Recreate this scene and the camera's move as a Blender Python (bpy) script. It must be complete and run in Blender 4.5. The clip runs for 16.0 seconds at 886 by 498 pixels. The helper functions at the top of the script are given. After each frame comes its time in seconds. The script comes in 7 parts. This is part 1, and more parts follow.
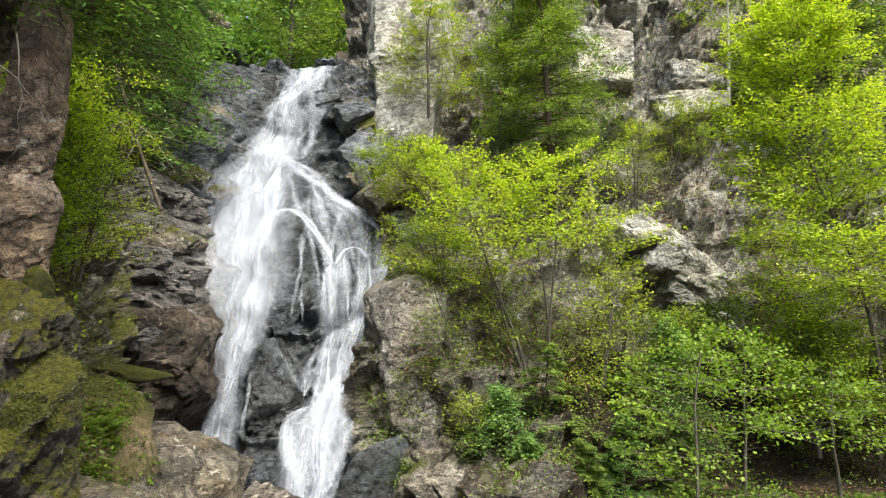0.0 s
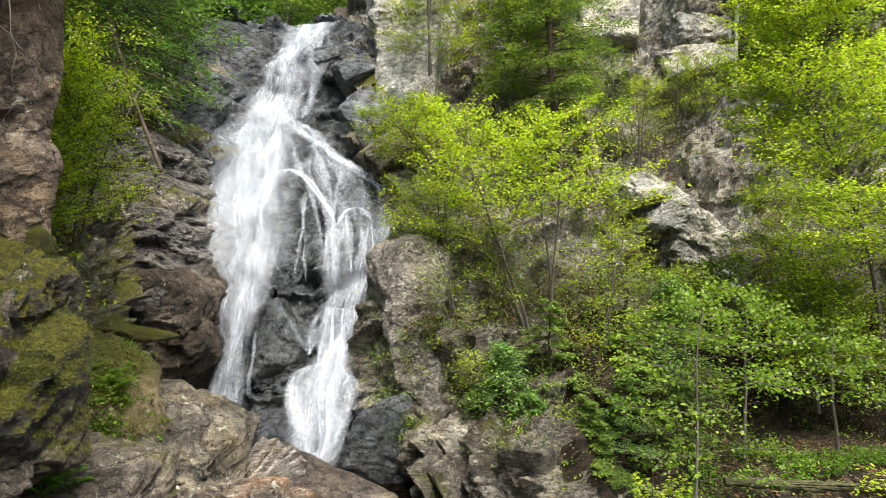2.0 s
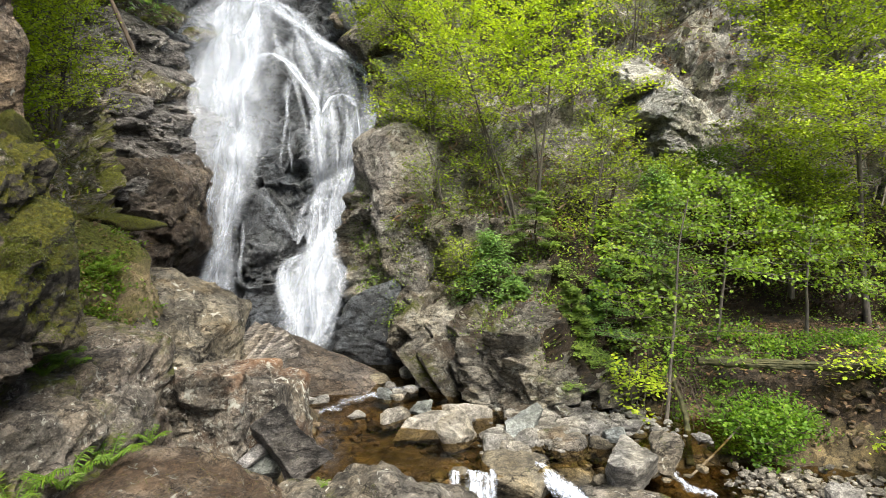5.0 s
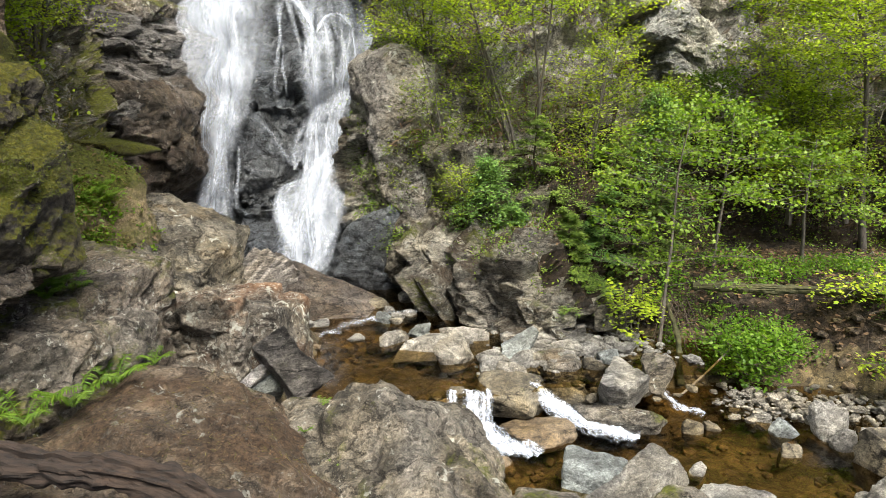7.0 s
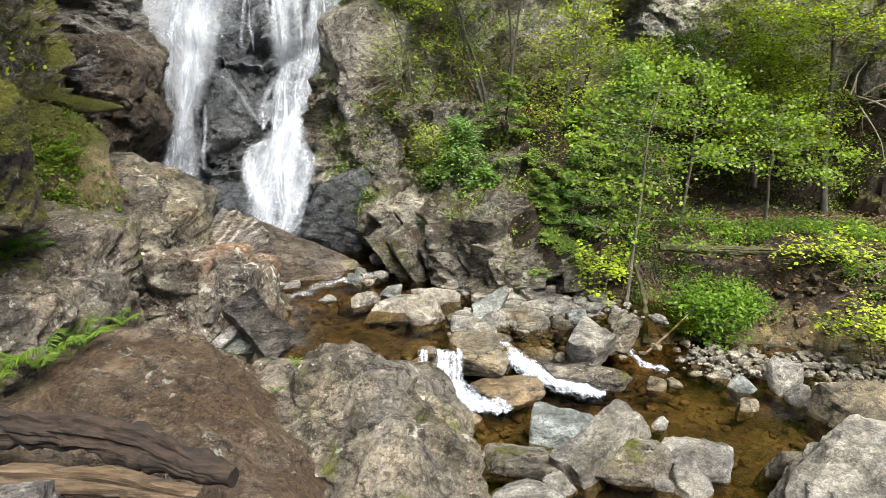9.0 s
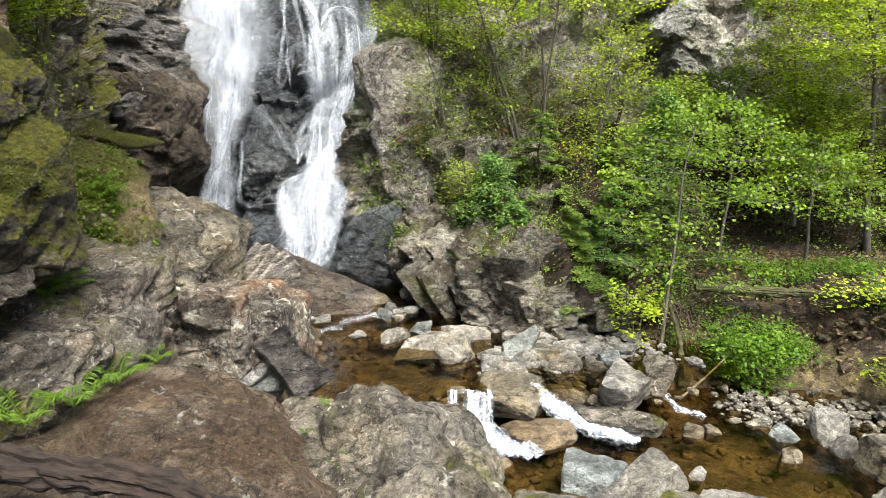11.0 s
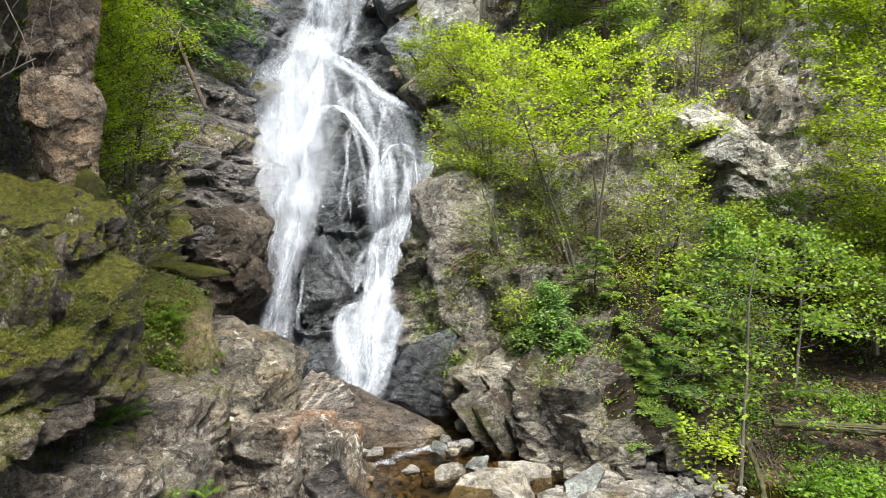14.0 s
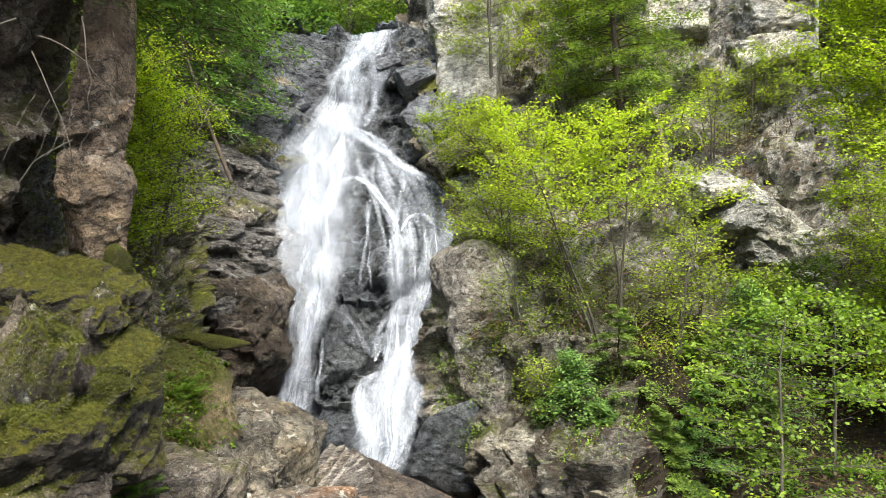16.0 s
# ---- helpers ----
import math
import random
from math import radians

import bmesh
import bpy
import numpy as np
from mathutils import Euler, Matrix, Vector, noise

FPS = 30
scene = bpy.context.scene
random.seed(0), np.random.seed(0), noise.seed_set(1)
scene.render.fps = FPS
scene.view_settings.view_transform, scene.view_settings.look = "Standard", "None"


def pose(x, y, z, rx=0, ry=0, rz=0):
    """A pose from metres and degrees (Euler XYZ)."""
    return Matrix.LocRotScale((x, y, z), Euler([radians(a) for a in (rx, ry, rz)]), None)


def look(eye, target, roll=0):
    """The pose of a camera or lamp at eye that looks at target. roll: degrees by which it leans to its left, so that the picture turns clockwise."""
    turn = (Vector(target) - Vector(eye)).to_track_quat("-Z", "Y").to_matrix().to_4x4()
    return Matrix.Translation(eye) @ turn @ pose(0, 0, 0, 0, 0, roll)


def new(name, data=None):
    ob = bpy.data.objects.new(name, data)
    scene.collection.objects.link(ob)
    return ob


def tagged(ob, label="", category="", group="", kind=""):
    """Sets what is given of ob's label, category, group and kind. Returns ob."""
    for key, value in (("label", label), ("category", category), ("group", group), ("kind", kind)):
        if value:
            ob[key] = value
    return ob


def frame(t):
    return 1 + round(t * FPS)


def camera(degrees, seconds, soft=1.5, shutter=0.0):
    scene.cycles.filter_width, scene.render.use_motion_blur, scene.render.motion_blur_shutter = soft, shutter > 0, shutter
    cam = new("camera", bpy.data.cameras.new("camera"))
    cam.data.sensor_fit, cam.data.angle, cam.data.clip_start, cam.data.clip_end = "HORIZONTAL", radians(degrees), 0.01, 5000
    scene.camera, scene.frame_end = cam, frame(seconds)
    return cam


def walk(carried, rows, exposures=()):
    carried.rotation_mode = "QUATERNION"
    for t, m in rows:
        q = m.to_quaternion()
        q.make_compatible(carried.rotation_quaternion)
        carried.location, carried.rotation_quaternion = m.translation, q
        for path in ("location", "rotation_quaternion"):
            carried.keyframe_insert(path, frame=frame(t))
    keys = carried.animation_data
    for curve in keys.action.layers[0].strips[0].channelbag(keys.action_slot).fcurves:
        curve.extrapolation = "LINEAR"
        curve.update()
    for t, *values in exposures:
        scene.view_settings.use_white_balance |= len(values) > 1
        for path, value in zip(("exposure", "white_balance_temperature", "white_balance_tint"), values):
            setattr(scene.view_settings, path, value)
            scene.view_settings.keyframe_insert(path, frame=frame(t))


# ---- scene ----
cam = camera(70.4, 16.0, soft=0.5)
EXPO = 1.55
rows = [
    (0, 0.001, 0.007, 3.007, -0.76, 7.60, 0.28), (0.5, -0.005, 0.014, 3.003, -0.01, 6.91, 0.32),
    (1, -0.010, 0.023, 2.994, -0.23, 6.00, 0.14), (1.5, -0.005, 0.028, 2.988, -0.54, 5.10, -0.01),
    (2, -0.007, 0.033, 2.985, -0.94, 4.04, -0.02), (2.5, -0.002, 0.030, 2.983, -1.27, 3.22, 0.09),
    (3, 0.008, 0.033, 2.978, -1.57, 2.34, 0.22), (3.5, 0.005, 0.037, 2.969, -0.94, 0.83, 0.59),
    (4, 0.008, 0.042, 2.957, -0.37, -1.38, 0.34), (4.2, 0.005, 0.041, 2.952, -0.12, -2.46, 0.26),
    (6.3, 0.019, 0.032, 2.951, 0.07, -9.84, -0.14), (6.5, 0.015, 0.043, 2.941, -0.00, -10.57, -0.01),
    (7, 0.016, 0.041, 2.927, 0.22, -12.40, 0.05), (7.5, 0.023, 0.033, 2.926, 0.12, -14.27, 0.03),
    (8, 0.028, 0.025, 2.923, 0.76, -15.36, 0.29), (8.5, 0.037, 0.022, 2.918, 2.26, -15.84, 0.66),
    (8.7, 0.035, 0.025, 2.917, 2.82, -15.84, 0.74), (10.8, 0.006, 0.074, 2.999, 0.84, -13.93, 0.85),
    (11, 0.006, 0.080, 3.002, 0.06, -13.23, 0.81), (11.5, 0.011, 0.096, 3.004, -1.39, -11.10, 0.71),
    (12, 0.005, 0.106, 3.016, -2.77, -8.81, 0.50), (12.5, 0.015, 0.109, 3.018, -3.69, -6.73, 0.28),
    (13, 0.014, 0.114, 3.024, -3.53, -5.11, 0.13), (13.5, 0.005, 0.118, 3.032, -4.26, -3.71, 0.15),
    (14, 0.010, 0.118, 3.038, -5.10, -1.94, -0.08), (14.5, 0.014, 0.114, 3.046, -5.49, -0.21, -0.42),
    (15, 0.012, 0.113, 3.053, -5.56, 1.47, -0.49), (15.5, 0.002, 0.117, 3.061, -6.04, 3.12, -0.56),
    (16, 0.005, 0.113, 3.066, -6.85, 4.16, -0.53)]


def heading(x, y, z, yaw, pitch, roll):
    a, b = radians(yaw), radians(pitch)
    way = Vector((math.sin(a) * math.cos(b), math.cos(a) * math.cos(b), math.sin(b)))
    return look((x, y, z), Vector((x, y, z)) + way, roll)


walk(cam, [(r[0], heading(*r[1:])) for r in rows], exposures=[(0, EXPO, 6500, 10), (4, EXPO, 6500, 10), (8, EXPO + 0.02, 6500, 10), (9, EXPO + 0.08, 6450, 10), (11, EXPO + 0.17, 6350, 10), (12.5, EXPO + 0.28, 6300, 10), (14, EXPO + 0.15, 6300, 10), (16, EXPO + 0.17, 6350, 10)])

# ---- daylight under a bright overcast sky ----
SUN_EL, SUN_AZ = 60, 155
world = bpy.data.worlds.new("sky")
scene.world = world
world.use_nodes = True
wt = world.node_tree
sky = wt.nodes.new("ShaderNodeTexSky")
sky.sky_type, sky.sun_disc = "NISHITA", False
sky.sun_elevation, sky.sun_rotation = radians(SUN_EL), radians(SUN_AZ)
sky.air_density, sky.dust_density, sky.ozone_density = 1.0, 4.0, 0.6
wt.links.new(sky.outputs["Color"], wt.nodes["Background"].inputs["Color"])
wt.nodes["Background"].inputs["Strength"].default_value = 0.10
sun = new("sun", bpy.data.lights.new("sun", "SUN"))
sun.data.energy, sun.data.angle, sun.data.color = 3.0, radians(30), (1.0, 0.95, 0.86)
_a, _e = radians(SUN_AZ), radians(SUN_EL)
sun.matrix_world = look(20 * Vector((math.sin(_a) * math.cos(_e), math.cos(_a) * math.cos(_e), math.sin(_e))), (0, 0, 0))


# ---- number noise for shapes ----
def hash01(i, j, k, s):
    h = (i.astype(np.int64) * 374761393 + j.astype(np.int64) * 668265263 + k.astype(np.int64) * 2147483647 + s * 1274126177) & 0xFFFFFFFF
    h = ((h ^ (h >> 13)) * 1274126177) & 0xFFFFFFFF
    h = ((h ^ (h >> 16)) * 2246822519) & 0xFFFFFFFF
    return ((h ^ (h >> 15)) & 0xFFFFFF) / float(0x1000000)


def value_noise(p, s=0):
    b = np.floor(p)
    f = p - b
    f = f * f * (3 - 2 * f)
    i, j, k = b.T
    out = 0
    for a in (0, 1):
        for c in (0, 1):
            for d in (0, 1):
                w = (f[:, 0] if a else 1 - f[:, 0]) * (f[:, 1] if c else 1 - f[:, 1]) * (f[:, 2] if d else 1 - f[:, 2])
                out = out + w * hash01(i + a, j + c, k + d, s)
    return out * 2 - 1


def fbm(p, octaves=4, s=0, gain=0.5):
    out, amp = 0, 1.0
    for o in range(octaves):
        out = out + amp * value_noise(p * 2.03 ** o + 17.3 * o, s + o)
        amp *= gain
    return out


def blocks(p, s=0, tilt=0.8, soft=0.09):
    """Angular relief: every cell of a jittered lattice is one tilted flat, its edges worn."""
    b = np.floor(p)
    d1, d2 = np.full(len(p), 1e9), np.full(len(p), 1e9)
    v1, v2 = np.zeros(len(p)), np.zeros(len(p))
    for a in (-1, 0, 1):
        for c in (-1, 0, 1):
            for d in (-1, 0, 1):
                i, j, k = b[:, 0] + a, b[:, 1] + c, b[:, 2] + d
                q = np.stack([i + hash01(i, j, k, s), j + hash01(i, j, k, s + 1), k + hash01(i, j, k, s + 2)], -1)
                v = p - q
                dist = np.sqrt((v * v).sum(1))
                t = np.stack([hash01(i, j, k, s + 4) - 0.5, hash01(i, j, k, s + 5) - 0.5, hash01(i, j, k, s + 6) - 0.5], -1)
                w = hash01(i, j, k, s + 3) * 2 - 1 + tilt * 2 * (v * t).sum(1)
                first = dist < d1
                second = ~first & (dist < d2)
                v2 = np.where(first, v1, np.where(second, w, v2))
                d2 = np.where(first, d1, np.where(second, dist, d2))
                v1 = np.where(first, w, v1)
                d1 = np.where(first, dist, d1)
    m = np.clip((d2 - d1) / soft, 0, 1)
    return v1 * (0.5 + 0.5 * m) + v2 * (0.5 - 0.5 * m)


def turn(rx, ry, rz):
    return np.array(Euler((radians(rx), radians(ry), radians(rz))).to_matrix())


BEDS = turn(38, -28, 15)


def relief(p, big=0.3, small=0.1, fine=0.03, size=1.0, s=0, beds=BEDS):
    q = p @ beds
    q1 = q / np.array([1.5, 1.1, 0.62]) / size + 0.3 * np.stack([fbm(p * 1.3, 2, s + 50)] * 3, -1)
    q2 = q / np.array([0.5, 0.38, 0.22]) / size + 0.25 * np.stack([fbm(p * 4, 2, s + 60)] * 3, -1)
    q3 = q / np.array([0.2, 0.16, 0.1]) / size
    m = 0.35 + 0.65 * np.clip(0.6 + 1.4 * fbm(p * 0.8, 2, s + 70), 0, 1)
    d = big * blocks(q1, s) + small * m * blocks(q2, s + 20) + fine * m * blocks(q3, s + 40)
    return d + 0.35 * big * fbm(p * 1.1, 3, s + 90) + fine * fbm(p * 7, 4, s + 80, 0.6)


def crag(p, n, **kw):
    """Rock relief: bedded blocks at several sizes and a fine roughness."""
    return p + n * relief(p, **kw)[:, None]


# ---- meshes ----
def link_mesh(name, v, faces, mat, parent=None, label="", smooth=False, uv=None):
    """faces: an array of equal polygons (n, k)."""
    me = bpy.data.meshes.new(name)
    faces = np.asarray(faces, dtype=np.int32)
    n, k = faces.shape
    me.vertices.add(len(v))
    me.vertices.foreach_set("co", np.asarray(v, dtype=np.float32).ravel())
    me.loops.add(n * k)
    me.loops.foreach_set("vertex_index", faces.ravel())
    me.polygons.add(n)
    me.polygons.foreach_set("loop_start", np.arange(0, n * k, k, dtype=np.int32))
    me.polygons.foreach_set("use_smooth", np.full(n, smooth))
    if uv is not None:
        lay = me.uv_layers.new(name="flow")
        lay.data.foreach_set("uv", np.asarray(uv, dtype=np.float32)[faces.ravel()].ravel())
    me.update(calc_edges=True)
    me.materials.append(mat)
    ob = new(name, me)
    if parent is not None:
        ob.parent = parent
    if label:
        ob["label"] = label
    return ob


def grid_faces(nu, nv, flip=False):
    a = np.arange(nu * nv).reshape(nu, nv)
    f = np.stack([a[:-1, :-1], a[1:, :-1], a[1:, 1:], a[:-1, 1:]], -1).reshape(-1, 4)
    return f[:, ::-1] if flip else f


def grid_normals(g):
    du = np.gradient(g, axis=0)
    dv = np.gradient(g, axis=1)
    n = np.cross(du, dv)
    return n / np.maximum(np.linalg.norm(n, axis=-1, keepdims=True), 1e-9)


def spline(c, n):
    """Catmull-Rom along axis 0."""
    c = np.asarray(c, float)
    k = len(c)
    c = np.concatenate([2 * c[:1] - c[1:2], c, 2 * c[-1:] - c[-2:-1]])
    t = np.linspace(0, k - 1, n)
    i = np.minimum(t.astype(int), k - 2)
    f = (t - i).reshape((-1,) + (1,) * (c.ndim - 1))
    a, b, d, e = c[i], c[i + 1], c[i + 2], c[i + 3]
    return 0.5 * (2 * b + (d - a) * f + (2 * a - 5 * b + 4 * d - e) * f ** 2 + (3 * b - a - 3 * d + e) * f ** 3)


def loft(sections, nu, nv):
    g = spline(np.array(sections, float), nu)
    return spline(g.transpose(1, 0, 2), nv).transpose(1, 0, 2)


def cliff(name, sections, nu, nv, mat, label, sign=1, **kw):
    g = loft(sections, nu, nv)
    n = grid_normals(g) * sign
    v = crag(g.reshape(-1, 3), n.reshape(-1, 3), **kw)
    ob = link_mesh(name, v, grid_faces(nu, nv, sign < 0), mat)
    tagged(ob, label, "cliff", kind="structure")
    return v.reshape(nu, nv, 3)


def ico(sub, cache={}):
    if sub not in cache:
        bm = bmesh.new()
        bmesh.ops.create_icosphere(bm, subdivisions=sub, radius=1)
        bm.verts.ensure_lookup_table()
        cache[sub] = (np.array([v.co[:] for v in bm.verts]), np.array([[v.index for v in f.verts] for f in bm.faces]))
        bm.free()
    return cache[sub]


def stone_shape(size, s, sub=4, cuts=8, soft=22, rough=0.06, boxy=0.88, world=(0, 0, 0), tilt=0.3):
    """A faceted stone: a ball cut by the planes of a rough block, edges worn."""
    rng = np.random.default_rng(s)
    d, f = ico(sub)
    ax = np.concatenate([np.eye(3), -np.eye(3)]) + rng.normal(0, tilt, (6, 3))
    ex = rng.normal(0, 1, (cuts, 3))
    n = np.concatenate([ax, ex])
    n /= np.linalg.norm(n, axis=1, keepdims=True)
    off = np.concatenate([rng.uniform(boxy - 0.08, boxy + 0.08, 6), rng.uniform(0.66, 0.95, cuts)])
    c = np.maximum(d @ n.T, 0.02) / off
    r = 1 / (c ** soft).sum(1) ** (1 / soft)
    p = d * r[:, None] * np.asarray(size)
    m = float(np.mean(size))
    q = p + np.asarray(world) * 3.1 + s
    k = rough * m * (0.9 * fbm(q * 1.6 / m, 4, s) + 0.5 * blocks(q * np.array([2.2, 2.2, 4.5]) / m, s))
    return p + d * k[:, None], f


def boulder(x, y, z, sx, sy, sz, mat, label, s=1, rx=0, ry=0, rz=0, name="boulder", sub=4, group="", bed=-1, **kw):
    v, f = stone_shape((sx, sy, sz), s, sub, world=(x, y, z), **kw)
    bed = 0.05 * (sx * sy * sz) ** (1 / 3) if bed < 0 else bed
    if bed:
        v = v + unit(v) * relief(v + np.array([x, y, z]), bed, bed * 0.5, bed * 0.22, 0.8, s)[:, None]
    ob = link_mesh(name, v, f, mat)
    ob.matrix_basis = pose(x, y, z, rx, ry, rz)
    return tagged(ob, label, "rock", group)


def unit(v):
    return v / np.maximum(np.linalg.norm(v, axis=-1, keepdims=True), 1e-9)


def hewn(x, y, z, planes, mat, label, s=1, sub=5, soft=30, bed=0.04, rx=0, ry=0, rz=0, name="boulder", group=""):
    """A rock split along planes: (nx, ny, nz, distance from its middle)."""
    d, f = ico(sub)
    pl = np.array(planes, float)
    n = unit(pl[:, :3])
    c = np.maximum(d @ n.T, 0.01) / pl[:, 3]
    v = d / ((c ** soft).sum(1) ** (1 / soft))[:, None]
    v = v + d * relief(v + np.array([x, y, z]), bed, bed * 0.6, bed * 0.3, 0.7, s)[:, None]
    ob = link_mesh(name, v, f, mat)
    ob.matrix_basis = pose(x, y, z, rx, ry, rz)
    return tagged(ob, label, "rock", group)


# ---- materials ----
def mat_new(name):
    m = bpy.data.materials.new(name)
    m.use_nodes = True
    nt = m.node_tree
    return m, nt, nt.nodes["Principled BSDF"]


def nd(nt, kind, _set=None, **ins):
    n = nt.nodes.new("ShaderNode" + kind)
    for k, v in (_set or {}).items():
        if k == "data_type":
            n.data_type = v
        elif k == "operation":
            n.operation = v
        elif k == "feature":
            n.feature = v
        elif k == "blend_type":
            n.blend_type = v
    for k, v in ins.items():
        sock = n.inputs[int(k[1:])] if k[0] == "i" and k[1:].isdigit() else n.inputs[k.replace("_", " ")]
        if isinstance(v, bpy.types.NodeSocket):
            nt.links.new(v, sock)
        else:
            sock.default_value = v
    return n


def ramp(nt, fac, a, b, lo=(0, 0, 0, 1), hi=(1, 1, 1, 1)):
    r = nt.nodes.new("ShaderNodeValToRGB")
    r.color_ramp.elements[0].position, r.color_ramp.elements[0].color = a, lo
    r.color_ramp.elements[1].position, r.color_ramp.elements[1].color = b, hi
    nt.links.new(fac, r.inputs["Fac"])
    return r.outputs["Color"]


def mixc(nt, fac, a, b, blend="MIX"):
    n = nt.nodes.new("ShaderNodeMixRGB")
    n.blend_type = blend
    for sock, v in zip(n.inputs, (fac, a, b)):
        if isinstance(v, bpy.types.NodeSocket):
            nt.links.new(v, sock)
        elif sock.name == "Fac":
            sock.default_value = v
        else:
            sock.default_value = (*v[:3], 1)
    return n.outputs["Color"]


def math_(nt, op, a, b=0.0):
    n = nt.nodes.new("ShaderNodeMath")
    n.operation = op
    for sock, v in zip(n.inputs, (a, b)):
        if isinstance(v, bpy.types.NodeSocket):
            nt.links.new(v, sock)
        else:
            sock.default_value = v
    return n.outputs[0]


def rock_material(name, dark, mid, light, rough=0.85, lichen=0.0, lichen_col=(0.46, 0.47, 0.41), moss=0.0, rust=0.0,
                  moss_col=(0.07, 0.085, 0.012), rust_col=(0.24, 0.10, 0.04), bump=0.8, soil=0.0, soil_col=(0.075, 0.05, 0.03), crack=1.0, streak=1.7, warm=0.35):
    m, nt, bs = mat_new(name)
    geo = nt.nodes.new("ShaderNodeNewGeometry")
    pos = geo.outputs["Position"]
    mp = nd(nt, "Mapping", Vector=pos)
    mp.inputs["Rotation"].default_value = (radians(38), radians(-28), radians(15))
    mp.inputs["Scale"].default_value = (1.0, 1.3, streak)
    n1 = nd(nt, "TexNoise", Vector=mp.outputs[0], Scale=1.1, Detail=8.0, Roughness=0.62)
    n2 = nd(nt, "TexNoise", Vector=mp.outputs[0], Scale=6.5, Detail=10.0, Roughness=0.74, Distortion=0.5)
    n3 = nd(nt, "TexNoise", Vector=pos, Scale=26.0, Detail=9.0, Roughness=0.8)
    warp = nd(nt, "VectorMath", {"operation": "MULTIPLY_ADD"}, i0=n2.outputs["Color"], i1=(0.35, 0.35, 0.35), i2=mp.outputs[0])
    n4 = nd(nt, "TexNoise", Vector=pos, Scale=85.0, Detail=3.0, Roughness=0.7)
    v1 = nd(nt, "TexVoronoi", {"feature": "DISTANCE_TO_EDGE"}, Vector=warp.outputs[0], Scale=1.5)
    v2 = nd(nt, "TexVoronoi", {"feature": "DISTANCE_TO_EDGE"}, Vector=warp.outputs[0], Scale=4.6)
    cell = nd(nt, "TexVoronoi", Vector=warp.outputs[0], Scale=4.6)
    c = mixc(nt, ramp(nt, n1.outputs["Fac"], 0.36, 0.64), dark, light)
    c = mixc(nt, ramp(nt, n2.outputs["Fac"], 0.40, 0.60), c, mid)
    c = mixc(nt, 0.55, c, ramp(nt, n2.outputs["Fac"], 0.40, 0.60, (0.34, 0.34, 0.34, 1), (1.55, 1.55, 1.55, 1)), "MULTIPLY")
    c = mixc(nt, 0.6, c, ramp(nt, n3.outputs["Fac"], 0.36, 0.64, (0.25, 0.25, 0.25, 1), (1.65, 1.65, 1.65, 1)), "MULTIPLY")
    c = mixc(nt, 0.5, c, ramp(nt, n4.outputs["Fac"], 0.40, 0.60, (0.45, 0.45, 0.45, 1), (1.5, 1.5, 1.5, 1)), "MULTIPLY")
    gre = nd(nt, "SeparateColor", Color=cell.outputs["Color"])
    c = mixc(nt, 0.6, c, ramp(nt, gre.outputs[0], 0.0, 1.0, (0.7, 0.7, 0.7, 1), (1.25, 1.25, 1.22, 1)), "MULTIPLY")
    c = mixc(nt, 0.8, c, ramp(nt, geo.outputs["Random Per Island"], 0.0, 1.0, (0.62, 0.60, 0.57, 1), (1.3, 1.3, 1.3, 1)), "MULTIPLY")
    # cracks: their inner shade painted as dark lines, besides the bump below
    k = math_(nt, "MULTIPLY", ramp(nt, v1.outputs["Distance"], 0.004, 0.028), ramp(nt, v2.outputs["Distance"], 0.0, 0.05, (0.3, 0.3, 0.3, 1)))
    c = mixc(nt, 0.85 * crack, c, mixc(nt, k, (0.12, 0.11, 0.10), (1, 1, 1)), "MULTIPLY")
    tone = nd(nt, "TexNoise", Vector=pos, Scale=1.35, Detail=5.0, Roughness=0.6, Distortion=0.6)
    c = mixc(nt, warm, c, ramp(nt, tone.outputs["Fac"], 0.42, 0.58, (0.86, 0.90, 0.98, 1), (1.16, 1.06, 0.80, 1)), "MULTIPLY")
    if rust:
        nr = nd(nt, "TexNoise", Vector=mp.outputs[0], Scale=1.15, Detail=7.0, Roughness=0.6)
        c = mixc(nt, math_(nt, "MULTIPLY", 0.8, ramp(nt, nr.outputs["Fac"], 0.62 - 0.2 * rust, 0.80 - 0.2 * rust)), c, mixc(nt, ramp(nt, n3.outputs["Fac"], 0.35, 0.65), tuple(0.5 * q for q in rust_col), rust_col))
    if lichen:
        nl = nd(nt, "TexNoise", Vector=pos, Scale=22.0, Detail=8.0, Roughness=0.8)
        nl2 = nd(nt, "TexNoise", Vector=pos, Scale=1.5, Detail=3.0)
        f = math_(nt, "MULTIPLY", ramp(nt, nl.outputs["Fac"], 0.66 - 0.2 * lichen, 0.71 - 0.2 * lichen), ramp(nt, nl2.outputs["Fac"], 0.36, 0.6))
        c = mixc(nt, f, c, lichen_col)
        blot = nd(nt, "TexNoise", Vector=pos, Scale=6.5, Detail=6.0, Roughness=0.62, Distortion=0.8)
        c = mixc(nt, math_(nt, "MULTIPLY", 0.75, ramp(nt, blot.outputs["Fac"], 0.70 - 0.16 * lichen, 0.73 - 0.16 * lichen)), c, tuple(1.1 * q for q in lichen_col))
    # pits: shade of small hollows put into the colour, bumped with the same noise
    pit = nd(nt, "TexNoise", Vector=mp.outputs[0], Scale=11.0, Detail=10.0, Roughness=0.78, Distortion=0.3)
    c = mixc(nt, 0.9 * min(1.0, crack), c, ramp(nt, pit.outputs["Fac"], 0.38, 0.45, (0.22, 0.21, 0.19, 1), (1.12, 1.12, 1.12, 1)), "MULTIPLY")
